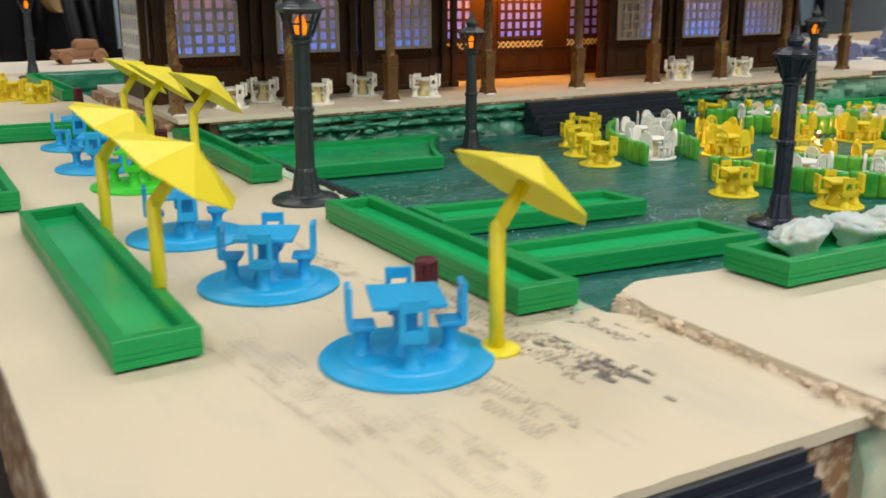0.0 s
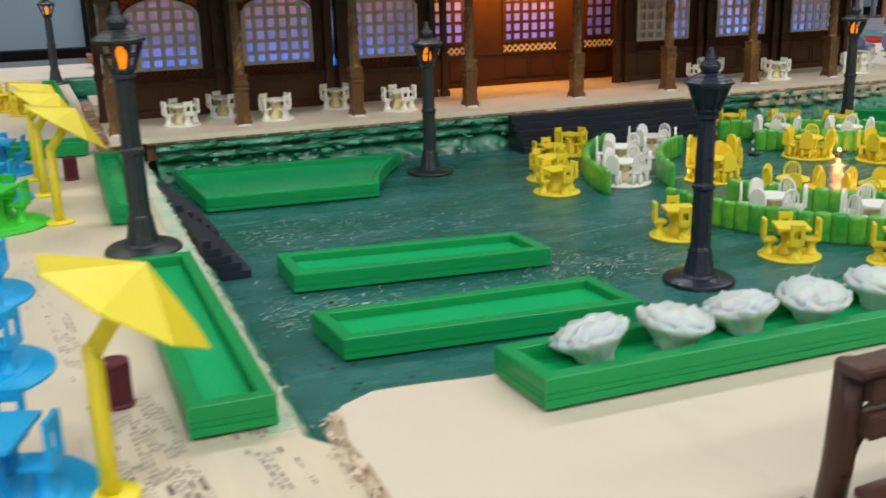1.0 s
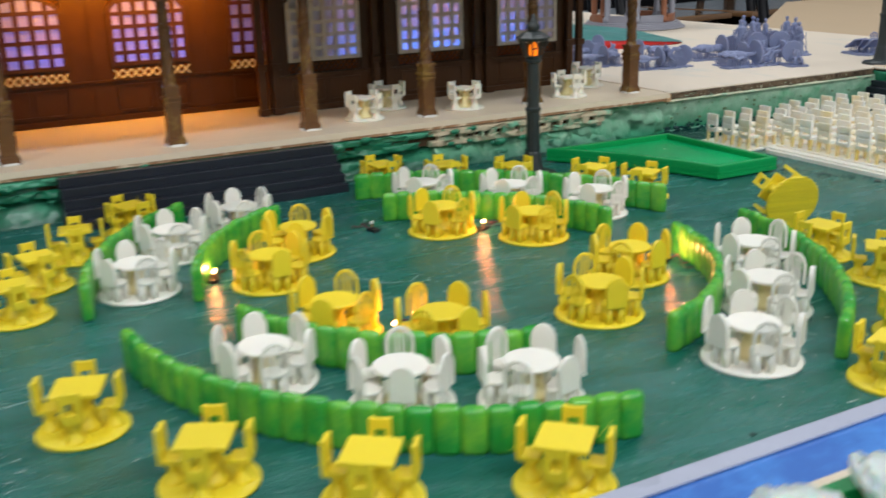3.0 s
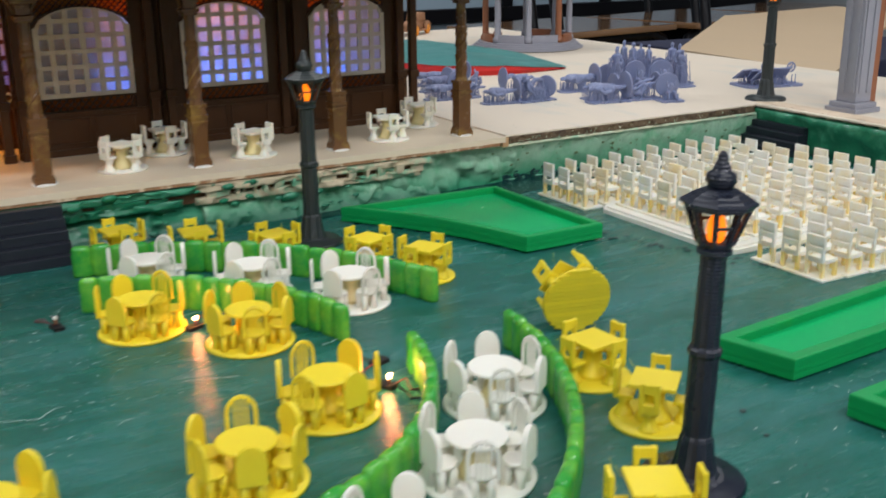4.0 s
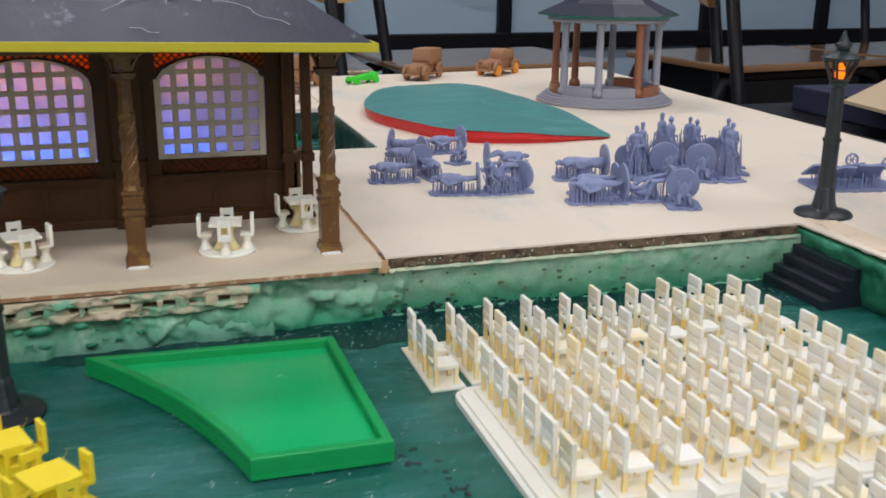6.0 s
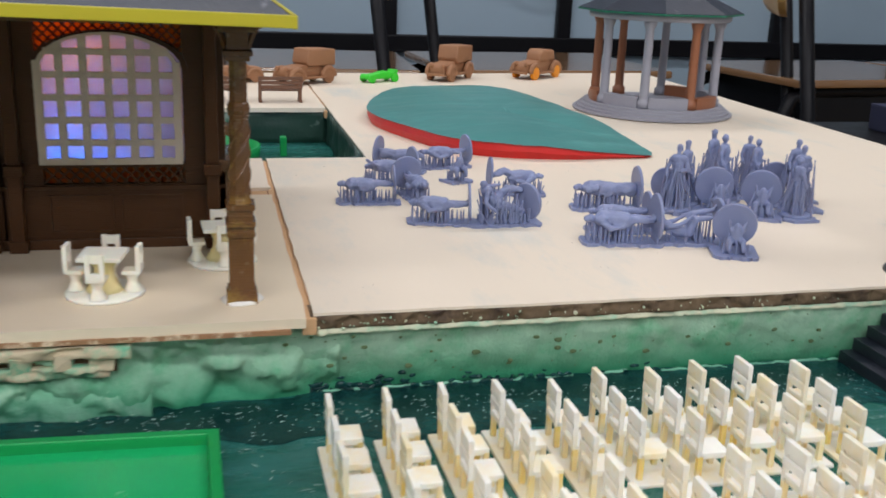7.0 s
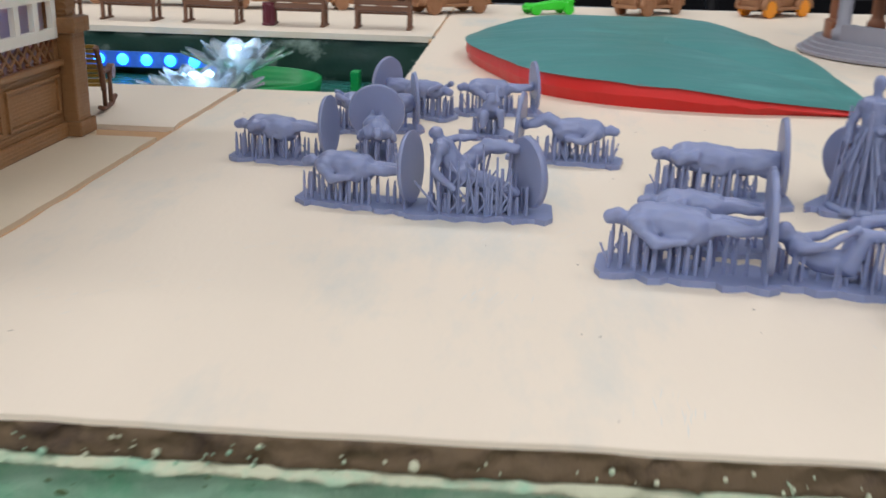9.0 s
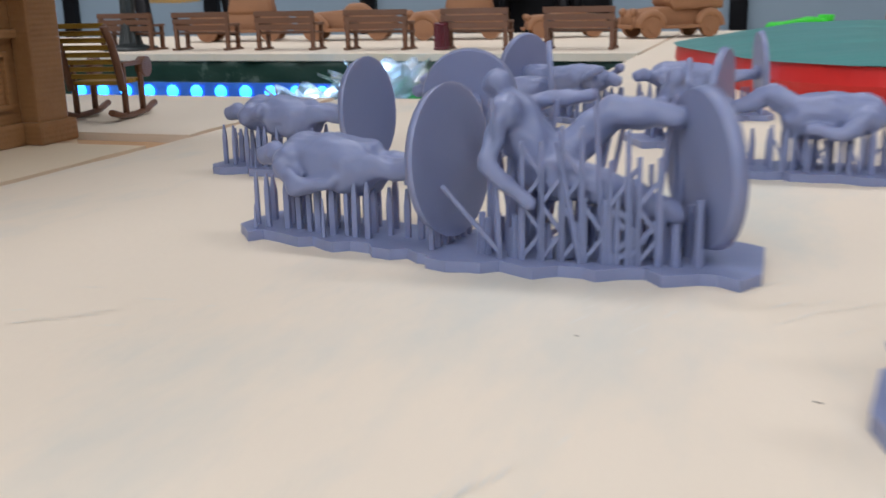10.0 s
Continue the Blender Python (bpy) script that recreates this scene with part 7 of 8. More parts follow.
# ---- rocking chair ----
rk = thing("rocking_chair", "mustard brown printed rocking chair on the rear board", "chair", "", pose(0.9560, 1.0020, RB, 0, 0, 100))
for y in (-0.0058, 0.0058):
    bm = bmesh.new(); tube(bm, [(-0.011, y, 0.0022), (-0.006, y, 0.0008), (0.0, y, 0.0005), (0.006, y, 0.0008), (0.011, y, 0.0022)], 0.0008, 6); part("rocker", bm, M_BENCH_L, rk)
    for x in (-0.004, 0.0045):
        bm = bmesh.new(); rod(bm, (x, y, 0.001), (x, y, 0.0135 if x > 0 else 0.0125), 0.0007); part("leg", bm, M_BENCH_L, rk)
    bm = bmesh.new(); box(bm, -0.005, 0.006, y - 0.0008, y + 0.0008, 0.0125, 0.0136, 0.0002); part("arm", bm, M_BENCH_L, rk)
for k in range(5):
    bm = bmesh.new(); box(bm, -0.0055 + 0.0023 * k, -0.0037 + 0.0023 * k, -0.0055, 0.0055, 0.0082, 0.0092, 0.0002); part("seat_slat", bm, M_ROCKER, rk)
for y in (-0.0060, 0.0060):
    bm = bmesh.new(); tube(bm, [(-0.0052, y, 0.0070), (-0.0066, y, 0.0130), (-0.0086, y, 0.0185), (-0.0112, y, 0.0225)], 0.0009, 7); part("back_post", bm, M_BENCH_L, rk)
    bm = bmesh.new(); rod(bm, (0.0062, y - 0.0009, 0.0118), (0.0062, y + 0.0009, 0.0118), 0.0026, 0.0026, 16); part("arm_scroll", bm, M_BENCH_L, rk)
for k in range(8):
    u = k / 7
    bm = bmesh.new(); box(bm, -0.0062 - 0.0048 * u ** 1.5, -0.0052 - 0.0048 * u ** 1.5, -0.0056, 0.0056, 0.0098 + 0.0122 * u, 0.0110 + 0.0122 * u, 0.0002); part("back_slat", bm, M_ROCKER, rk)
rk.matrix_basis = rk.matrix_basis @ pose(0, 0, 0.0003) @ Matrix.Diagonal((0.95, 0.95, 0.85, 1))

# ---- gate on the right bank ----
gate = thing("gateway", "tall grey printed gateway with brown inner faces", "gateway", "", pose(1.2150, 0.7690, RB))
for gx in (0.0, 0.075):
    for name, h, z0, z1, m in (("plinth", 0.0115, 0, 0.0030, M_GREY), ("plinth", 0.0098, 0.0030, 0.0060, M_GREY), ("pier", 0.0070, 0.0060, 0.0760, M_GREY), ("capital", 0.0086, 0.0760, 0.0785, M_GREY), ("capital", 0.0074, 0.0785, 0.0805, M_GREY), ("upper_pier", 0.0064, 0.0805, 0.1100, M_GREY)):
        bm = bmesh.new(); box(bm, gx - h, gx + h, -h, h, z0, z1, 0.0006)
        if name == "pier":
            for q in (-0.0035, 0.0035):
                box(bm, gx - h - 0.0008, gx - h, q - 0.002, q + 0.002, 0.012, 0.072, 0.0003)
                box(bm, gx + q - 0.002, gx + q + 0.002, -h - 0.0008, -h, 0.012, 0.072, 0.0003)
        part(name, bm, m, gate)
    bm = bmesh.new(); box(bm, gx + 0.0071 if gx == 0 else gx - 0.0150, gx + 0.0150 if gx == 0 else gx - 0.0071, -0.0045, 0.0060, 0.0, 0.1095, 0.0004); part("brown_jamb", bm, M_COPPER, gate, "brown inner jamb")
bm = bmesh.new(); box(bm, -0.012, 0.087, -0.009, 0.009, 0.1100, 0.1220, 0.001); part("lintel", bm, M_GREY, gate)


# ---- resin figurines still on their printing supports (plain statues) ----
def raft(b, x0, x1, hw, rng_r, z1=0.0013):
    """A thin plate with a ragged outline."""
    pts = []
    for side in (1, -1):
        xs = [x0 + (x1 - x0) * q / 17 for q in range(18)]
        for x in xs if side == -1 else xs[::-1]:
            pts.append((x + rng_r.uniform(-0.0006, 0.0006), side * (hw + 0.0007 * math.sin(x * 900 + side) + rng_r.uniform(-0.0011, 0.0008)) * (0.75 if x in (xs[0], xs[-1]) else 1)))
    return prism(b, pts[::-1], 0.0, z1)


def disc(b, c, axis, r, th=0.0012, tilt=0.0):
    d = Vector(axis).normalized()
    p, q = Vector(c) - d * th / 2, Vector(c) + d * th / 2
    rod(b, p, q, r * 0.96, r, 28)


def lying(seed, arms, knees=0.0, robe=False, disc_r=0.0092, size=0.80):
    """A statue printed lying on its back, head towards -x, its round plinth upright at the feet."""
    r = random.Random(seed)
    z = 0.0098
    bl_ = [((-0.0126, 0, z + 0.0003), (-0.0114, 0, z + 0.0006), 0.0014, 0.0018),
           ((-0.0104, 0, z), (-0.0084, 0, z), 0.0012, 0.0018),
           ((-0.0072, 0.0021, z + 0.0002), (-0.0072, -0.0021, z + 0.0002), 0.0024, 0.0024),
           ((-0.0066, 0, z + 0.0004), (-0.0022, 0, z + 0.0003), 0.0033, 0.0036),
           ((-0.0022, 0.0006, z + 0.0002), (0.0026, 0.0008, z - 0.0002), 0.0036, 0.0037), ((-0.0022, -0.0006, z + 0.0002), (0.0026, -0.0008, z - 0.0002), 0.0036, 0.0037)]
    for s in (1, -1):
        kn = (0.0078, s * 0.0015, z + knees)
        bl_ += [((0.0022, s * 0.0013, z), kn, 0.0022, 0.0016), (kn, (0.0140, s * 0.0014, z + 0.0004), 0.0016, 0.0012), ((0.0140, s * 0.0014, z), (0.0150, s * 0.0014, z + 0.0018), 0.0009, 0.0008)]
        el = (-0.0040, s * 0.0050, z - 0.0024)
        if arms == "side":
            bl_ += [((-0.0072, s * 0.0034, z), el, 0.0014, 0.0012), (el, (0.0012, s * 0.0048, z - 0.0016), 0.0012, 0.0009)]
        elif arms == "up":
            bl_ += [((-0.0066, s * 0.0032, z), (-0.0085, s * 0.0050, z + 0.0018), 0.0012, 0.0010), ((-0.0085, s * 0.0050, z + 0.0018), (-0.0112, s * 0.0036, z + 0.0032), 0.0010, 0.0008)]
        else:
            bl_ += [((-0.0066, s * 0.0032, z), (-0.0035, s * 0.0042, z + 0.0012), 0.0012, 0.0010), ((-0.0035, s * 0.0042, z + 0.0012), (-0.0030, s * 0.0006, z + 0.0028), 0.0010, 0.0009)]
    if robe:
        bl_ += [((0.0, 0, z), (0.0130, 0, z), 0.0028, 0.0034)]
    me = melt(bl_, 0.00042, 3, 0.00042)
    b = bmesh.new()
    b.from_mesh(me)
    bpy.data.meshes.remove(me)
    disc(b, (0.0158, 0, 0.0022 + disc_r), (1, 0, 0.06), disc_r)
    raft(b, -0.0150, 0.0190, 0.0062, r)
    for row in (-0.0034, -0.0002, 0.0032):
        x = -0.0122
        while x < 0.0140:
            if not (abs(row) > 0.003 and x > 0.007):
                rr = r.uniform(0.00036, 0.00062)
                zt = z - (0.0024 if abs(row) < 0.002 else 0.0014)
                yy = row + r.uniform(-0.0005, 0.0005)
                rod(b, (x, yy, 0.001), (x, yy, zt - 0.0022), rr, rr, 5)
                rod(b, (x, yy, zt - 0.0022), (x, yy, zt), rr, 0.00022, 5)
                if r.random() < 0.35:
                    rod(b, (x, yy, 0.0018), (x + r.choice((-1, 1)) * 0.0018, yy, zt - 0.0024), 0.00026, 0.00026, 4)
            x += r.uniform(0.0012, 0.0030)
    for k in range(7):
        y = -0.0045 + 0.0015 * k
        rod(b, (0.0158, y, 0.001), (0.0158, y, 0.0065 + abs(y) * 0.5), 0.0004, 0.0004, 5)
    for k in range(4):
        x = r.uniform(-0.013, 0.012); y = r.choice((-0.0052, 0.0052))
        rod(b, (x, y, 0.001), (x, y, r.uniform(0.004, 0.007)), 0.00035, 0.0001, 5)
    bmesh.ops.scale(b, vec=(size, size, size), verts=b.verts)
    return b


def sprawled(seed, disc_r=0.0092, two=True):
    """A statue with bent knees and a lifted arm, caught between upright plinths and struts."""
    r = random.Random(seed)
    z = 0.0082
    k8 = 1.25
    def P(x, y, zz):
        return ((x - 0.0160) * k8, y * k8, zz * k8)
    bl_ = [(P(0.0074, 0, 0.0164), P(0.0080, 0, 0.0166), 0.0014, 0.0017), (P(0.0082, 0, 0.0150), P(0.0086, 0, 0.0144), 0.0012, 0.0015),
           (P(0.0090, 0.0020, 0.0140), P(0.0090, -0.0020, 0.0140), 0.0021, 0.0021), (P(0.0092, 0, 0.0136), P(0.0118, 0, 0.0094), 0.0030, 0.0032),
           (P(0.0118, 0, 0.0092), P(0.0140, 0, 0.0084), 0.0032, 0.0028),
           (P(0.0135, -0.0016, 0.0082), P(0.0182, -0.0020, 0.0076), 0.0026, 0.0020), (P(0.0182, -0.0020, 0.0076), P(0.0240, -0.0018, 0.0054), 0.0021, 0.0014),
           (P(0.0135, 0.0016, 0.0096), P(0.0180, 0.0022, 0.0138), 0.0026, 0.0020), (P(0.0180, 0.0022, 0.0138), P(0.0242, 0.0018, 0.0134), 0.0020, 0.0014),
           (P(0.0086, -0.0032, 0.0134), P(0.0078, -0.0044, 0.0096), 0.0012, 0.0011), (P(0.0078, -0.0044, 0.0096), P(0.0118, -0.0046, 0.0064), 0.0011, 0.0009),
           (P(0.0088, 0.0032, 0.0138), P(0.0120, 0.0046, 0.0146), 0.0012, 0.0011), (P(0.0120, 0.0046, 0.0146), P(0.0160, 0.0044, 0.0150), 0.0011, 0.0009)]
    me = melt(bl_, 0.00042, 3, 0.00042)
    b = bmesh.new()
    b.from_mesh(me)
    bpy.data.meshes.remove(me)
    disc(b, (0.0130, 0, 0.0022 + disc_r), (0.9, 0.44, 0.05), disc_r, 0.0016)
    if two:
        disc(b, (-0.0142, 0.001, 0.0020 + disc_r), (0.87, 0.50, 0.0), disc_r, 0.0016)
    raft(b, -0.0170, 0.0200, 0.0076, r)
    for k in range(46):
        x, y = r.uniform(-0.012, 0.013), r.uniform(-0.0046, 0.0046)
        rod(b, (x, y, 0.001), (x, y, (0.0145 if x < -0.006 else 0.0085 if x < 0 else 0.0072) if abs(y) < 0.003 else r.uniform(0.004, 0.009)), r.uniform(0.0005, 0.00085), 0.0004, 5)
    for k in range(15):
        x, y = r.uniform(-0.012, 0.012), r.choice((-0.0052, -0.0045, 0.0045, 0.003))
        rod(b, (x, y, 0.001), (x + r.uniform(-0.003, 0.003), y, r.uniform(0.014, 0.020)), 0.0004, 0.0003, 5)
        rod(b, (x, y, 0.002), (x + r.uniform(-0.006, 0.006), y + r.uniform(-0.003, 0.003), r.uniform(0.006, 0.013)), 0.00035, 0.0003, 5)
    for k in range(11):
        # trusses: two thin posts with a diagonal between them
        x, y, hh = r.uniform(-0.0115, 0.0110), r.choice((-0.0050, -0.0042, 0.0046)), r.uniform(0.008, 0.0165)
        for dx in (0.0, 0.0022):
            rod(b, (x + dx, y, 0.001), (x + dx, y, hh), 0.00045, 0.0003, 5)
        for q in range(int(hh / 0.0034)):
            rod(b, (x + (0.0022 if q % 2 else 0), y, 0.0015 + 0.0032 * q), (x + (0 if q % 2 else 0.0022), y, 0.0045 + 0.0032 * q), 0.0003, 0.0003, 4)
    for k in range(7):
        y = -0.0045 + 0.0015 * k
        for x in (0.0130, -0.0150) if two else (0.0130,):
            rod(b, (x, y, 0.001), (x, y, 0.0065 + abs(y) * 0.5), 0.0004, 0.0004, 5)
    bmesh.ops.scale(b, vec=(0.80, 0.80, 0.80), verts=b.verts)
    return b


def standing(seed, robe, height=0.0335, leaning_disc=True):
    """A statue printed upright among thin struts."""
    r = random.Random(seed)
    k = height / 0.0335
    z0 = 0.0022
    bl_ = [((0, 0, z0 + 0.0290 * k), (0, 0, z0 + 0.0294 * k), 0.0016, 0.0017), ((0, 0, z0 + 0.0255 * k), (0, 0, z0 + 0.0275 * k), 0.0010, 0.0010),
           ((0.0020, 0, z0 + 0.0240 * k), (-0.0020, 0, z0 + 0.0240 * k), 0.0021, 0.0021), ((0, 0, z0 + 0.0235 * k), (0, 0, z0 + 0.0165 * k), 0.0029, 0.0025)]
    for s in (1, -1):
        if robe:
            bl_ += [((s * 0.0012, 0, z0 + 0.0160 * k), (s * 0.0024, 0, z0 + 0.0010), 0.0029, 0.0034)]
        else:
            bl_ += [((s * 0.0013, 0, z0 + 0.0160 * k), (s * 0.0016, 0.0005, z0 + 0.0085 * k), 0.0021, 0.0015), ((s * 0.0016, 0.0005, z0 + 0.0085 * k), (s * 0.0017, 0, z0 + 0.0008), 0.0015, 0.0011)]
        e = (s * 0.0048, 0.0004 * s, z0 + 0.0190 * k)
        bl_ += [((s * 0.0032, 0, z0 + 0.0240 * k), e, 0.0012, 0.0010), (e, (s * (0.0022 if s > 0 else 0.0044), -0.0024, z0 + (0.0185 if s > 0 else 0.0150) * k), 0.0010, 0.0009)]
    me = melt(bl_, 0.00042, 3, 0.00042)
    b = bmesh.new()
    b.from_mesh(me)
    bpy.data.meshes.remove(me)
    lathe(b, [(0.0078, 0.0010), (0.0082, 0.0014), (0.0080, 0.0026), (0.0070, 0.0029)], 24)
    raft(b, -0.0110, 0.0110, 0.0085, r, 0.0014)
    for q in range(34):
        a = r.uniform(0, 6.28)
        rr = r.uniform(0.004, 0.0085)
        p = (rr * math.cos(a), rr * math.sin(a), 0.001)
        rod(b, p, (p[0] * 0.75, p[1] * 0.75, r.uniform(0.008, 0.026) * k), 0.00042, 0.0003, 5)
        rod(b, (p[0] * 0.9, p[1] * 0.9, r.uniform(0.004, 0.012)), (p[0] * 0.25, p[1] * 0.25, r.uniform(0.014, 0.025) * k), 0.00035, 0.0003, 5)
    if leaning_disc:
        disc(b, (-0.0060, 0.0098, 0.0105), (0.15, 1, 0.12), 0.0090)
        for q in range(5):
            rod(b, (-0.010 + 0.002 * q, 0.0098, 0.001), (-0.010 + 0.002 * q, 0.0098, 0.004), 0.0004)
    bmesh.ops.scale(b, vec=(1.0, 1.0, 1.0), verts=b.verts)
    return b


def crouching(seed):
    """A small crouched statue on its own raft."""
    r = random.Random(seed)
    bl_ = [((0.0, -0.0020, 0.0105), (0.0, -0.0018, 0.0107), 0.0017, 0.0017), ((0, -0.001, 0.0085), (0, 0.0020, 0.0060), 0.0022, 0.0024),
           ((0.0018, 0.0015, 0.0058), (0.0024, -0.0030, 0.0070), 0.0015, 0.0012), ((-0.0018, 0.0015, 0.0058), (-0.0024, -0.0030, 0.0066), 0.0015, 0.0012),
           ((0.0024, -0.0030, 0.0070), (0.0026, -0.0036, 0.0035), 0.0012, 0.0009), ((-0.0024, -0.0030, 0.0066), (-0.0026, -0.0036, 0.0035), 0.0012, 0.0009),
           ((0.0022, 0.0, 0.0088), (0.0034, 0.0030, 0.0130), 0.0009, 0.0006)]
    me = melt(bl_, 0.00042, 3, 0.00042)
    b = bmesh.new()
    b.from_mesh(me)
    bpy.data.meshes.remove(me)
    raft(b, -0.0066, 0.0066, 0.0052, r, 0.0011)
    for k in range(26):
        x, y = r.uniform(-0.0035, 0.0035), r.uniform(-0.0036, 0.0036)
        rod(b, (x, y, 0.001), (x, y, 0.0050), 0.0004, 0.00025, 5)
    return b


def reclining(seed):
    """A statue leaning back with its knees drawn up and its arms stretched to them, head towards -x."""
    r = random.Random(seed)
    bl_ = [((-0.0098, 0, 0.0086), (-0.0094, 0, 0.0090), 0.0017, 0.0017), ((-0.0084, 0, 0.0078), (-0.0078, 0, 0.0074), 0.0011, 0.0013),
           ((-0.0072, 0.0018, 0.0070), (-0.0072, -0.0018, 0.0070), 0.0017, 0.0017), ((-0.0070, 0, 0.0066), (-0.0034, 0, 0.0046), 0.0023, 0.0022), ((-0.0034, 0, 0.0046), (0.0008, 0, 0.0044), 0.0022, 0.0023)]
    for s in (1, -1):
        knee, foot = (0.0030, s * 0.0017, 0.0106 + 0.0006 * s), (0.0104, s * 0.0016, 0.0118 + 0.0012 * s)
        bl_ += [((0.0012, s * 0.0015, 0.0046), knee, 0.0019, 0.0014), (knee, foot, 0.0013, 0.0009), (foot, (0.0112, s * 0.0016, 0.0136 + 0.0012 * s), 0.0008, 0.0007),
                ((-0.0070, s * 0.0030, 0.0070), (-0.0030, s * 0.0034, 0.0080), 0.0010, 0.0009), ((-0.0030, s * 0.0034, 0.0080), (0.0016, s * 0.0026, 0.0112), 0.0009, 0.0007)]
    me = melt(bl_, 0.00042, 4, 0.0002)
    b = bmesh.new()
    b.from_mesh(me)
    bpy.data.meshes.remove(me)
    raft(b, -0.0120, 0.0150, 0.0060, r)
    disc(b, (0.0124, 0, 0.0118), (1, 0.1, 0.1), 0.0062, 0.0012)
    for k in range(34):
        x, y = r.uniform(-0.0100, 0.0120), r.uniform(-0.0030, 0.0030)
        zt = 0.0058 if x < -0.006 else 0.0028 if x < 0.002 else 0.0098
        rod(b, (x, y, 0.001), (x, y, zt), r.uniform(0.0003, 0.0005), 0.00025, 5)
        if k % 4 == 0:
            rod(b, (x, y, 0.001), (x + r.uniform(-0.002, 0.002), y, zt), 0.00026, 0.00022, 4)
    for k in range(5):
        x, y = r.uniform(-0.011, 0.012), r.choice((-0.0046, 0.0046))
        rod(b, (x, y, 0.001), (x, y, r.uniform(0.003, 0.007)), 0.0003, 0.0001, 5)
    return b


def before_disc(seed, scale=1.0):
    """A small seated statue with ragged raised arms before its upright round plinth, facing -y."""
    r = random.Random(seed)
    bl_ = [((0.0, -0.0035, 0.0108), (0.0, -0.0034, 0.0111), 0.0014, 0.0014), ((0, -0.0030, 0.0094), (0, -0.0018, 0.0058), 0.0019, 0.0023), ((0.0016, -0.0018, 0.0052), (0.0024, -0.0058, 0.0062), 0.0014, 0.0011), ((-0.0016, -0.0018, 0.0052), (-0.0024, -0.0058, 0.0058), 0.0014, 0.0011),
           ((0.0024, -0.0058, 0.0062), (0.0026, -0.0066, 0.0030), 0.0011, 0.0009), ((-0.0024, -0.0058, 0.0058), (-0.0026, -0.0066, 0.0030), 0.0011, 0.0009),
           ((0.0020, -0.0030, 0.0092), (0.0034, -0.0034, 0.0138), 0.0009, 0.0004), ((-0.0020, -0.0030, 0.0092), (-0.0030, -0.0036, 0.0132), 0.0009, 0.0004)]
    me = melt(bl_, 0.00042, 3, 0.0003)
    b = bmesh.new()
    b.from_mesh(me)
    bpy.data.meshes.remove(me)
    raft(b, -0.0085, 0.0085, 0.0092, r, 0.0012)
    disc(b, (0.0, 0.0040, 0.0100), (0.10, 1, 0.08), 0.0082, 0.0014)
    for q in range(6):
        rod(b, (-0.0045 + 0.0018 * q, 0.0040, 0.001), (-0.0045 + 0.0018 * q, 0.0040, 0.0046), 0.0004, 0.0003, 5)
    for k in range(30):
        x, y = r.uniform(-0.0042, 0.0042), r.uniform(-0.0070, 0.0020)
        rod(b, (x, y, 0.001), (x, y, r.uniform(0.0034, 0.0060)), r.uniform(0.0003, 0.0005), 0.00022, 5)
    for k in range(5):
        x = r.uniform(-0.006, 0.006)
        rod(b, (x, -0.0055, 0.001), (x * 0.5, -0.0030, r.uniform(0.009, 0.013)), 0.00035, 0.00022, 5)
    bmesh.ops.scale(b, vec=(scale, scale, scale), verts=b.verts)
    return b


FIG = "lilac-grey resin statue "
LY = FIG + "lying on thin supports, plinth upright"
SP = FIG + "with bent knees among thin struts"
ST = FIG + "standing on a plinth among struts"
src = {
    "a": solo("statue", lying(1, "side"), M_RESIN, LY, "statue", "statues"),
    "b": solo("statue", lying(2, "fold", 0.001), M_RESIN, LY, "statue", "statues"),
    "c": solo("statue", lying(3, "up", 0.0, True), M_RESIN, LY, "statue", "statues"),
    "s": solo("statue", sprawled(4), M_RESIN, SP, "statue", "statues"),
    "t": solo("statue", sprawled(5, 0.0092, False), M_RESIN, SP, "statue", "statues"),
    "u": solo("statue", standing(6, False, 0.0335, False), M_RESIN, ST, "statue", "statues"),
    "x": solo("statue", standing(10, False), M_RESIN, ST, "statue", "statues"),
    "v": solo("statue", standing(7, True, 0.0315, False), M_RESIN, ST, "statue", "statues"),
    "d": solo("statue", lying(12, "side", 0.0006, False, 0.0096, 0.92), M_RESIN, LY, "statue", "statues"),
    "e": solo("statue", lying(14, "fold", 0.0010, True, 0.0094, 0.92), M_RESIN, LY, "statue", "statues"),
    "h": solo("statue", lying(15, "side", 0.0034, False, 0.0092, 0.82), M_RESIN, LY, "statue", "statues"),
    "r": solo("statue", reclining(16), M_RESIN, FIG + "leaning back with drawn-up knees on supports", "statue", "statues"),
    "m": solo("statue", before_disc(17), M_RESIN, FIG + "seated before its upright round plinth", "statue", "statues"),
    "n": solo("statue", before_disc(18, 1.06), M_RESIN, FIG + "seated before its large upright plinth", "statue", "statues"),
    "k": solo("statue", crouching(9), M_RESIN, FIG + "crouching on thin supports", "statue", "statues"),
    "w": solo("statue", standing(8, True, 0.0335, False), M_RESIN, ST, "statue", "statues"),
}
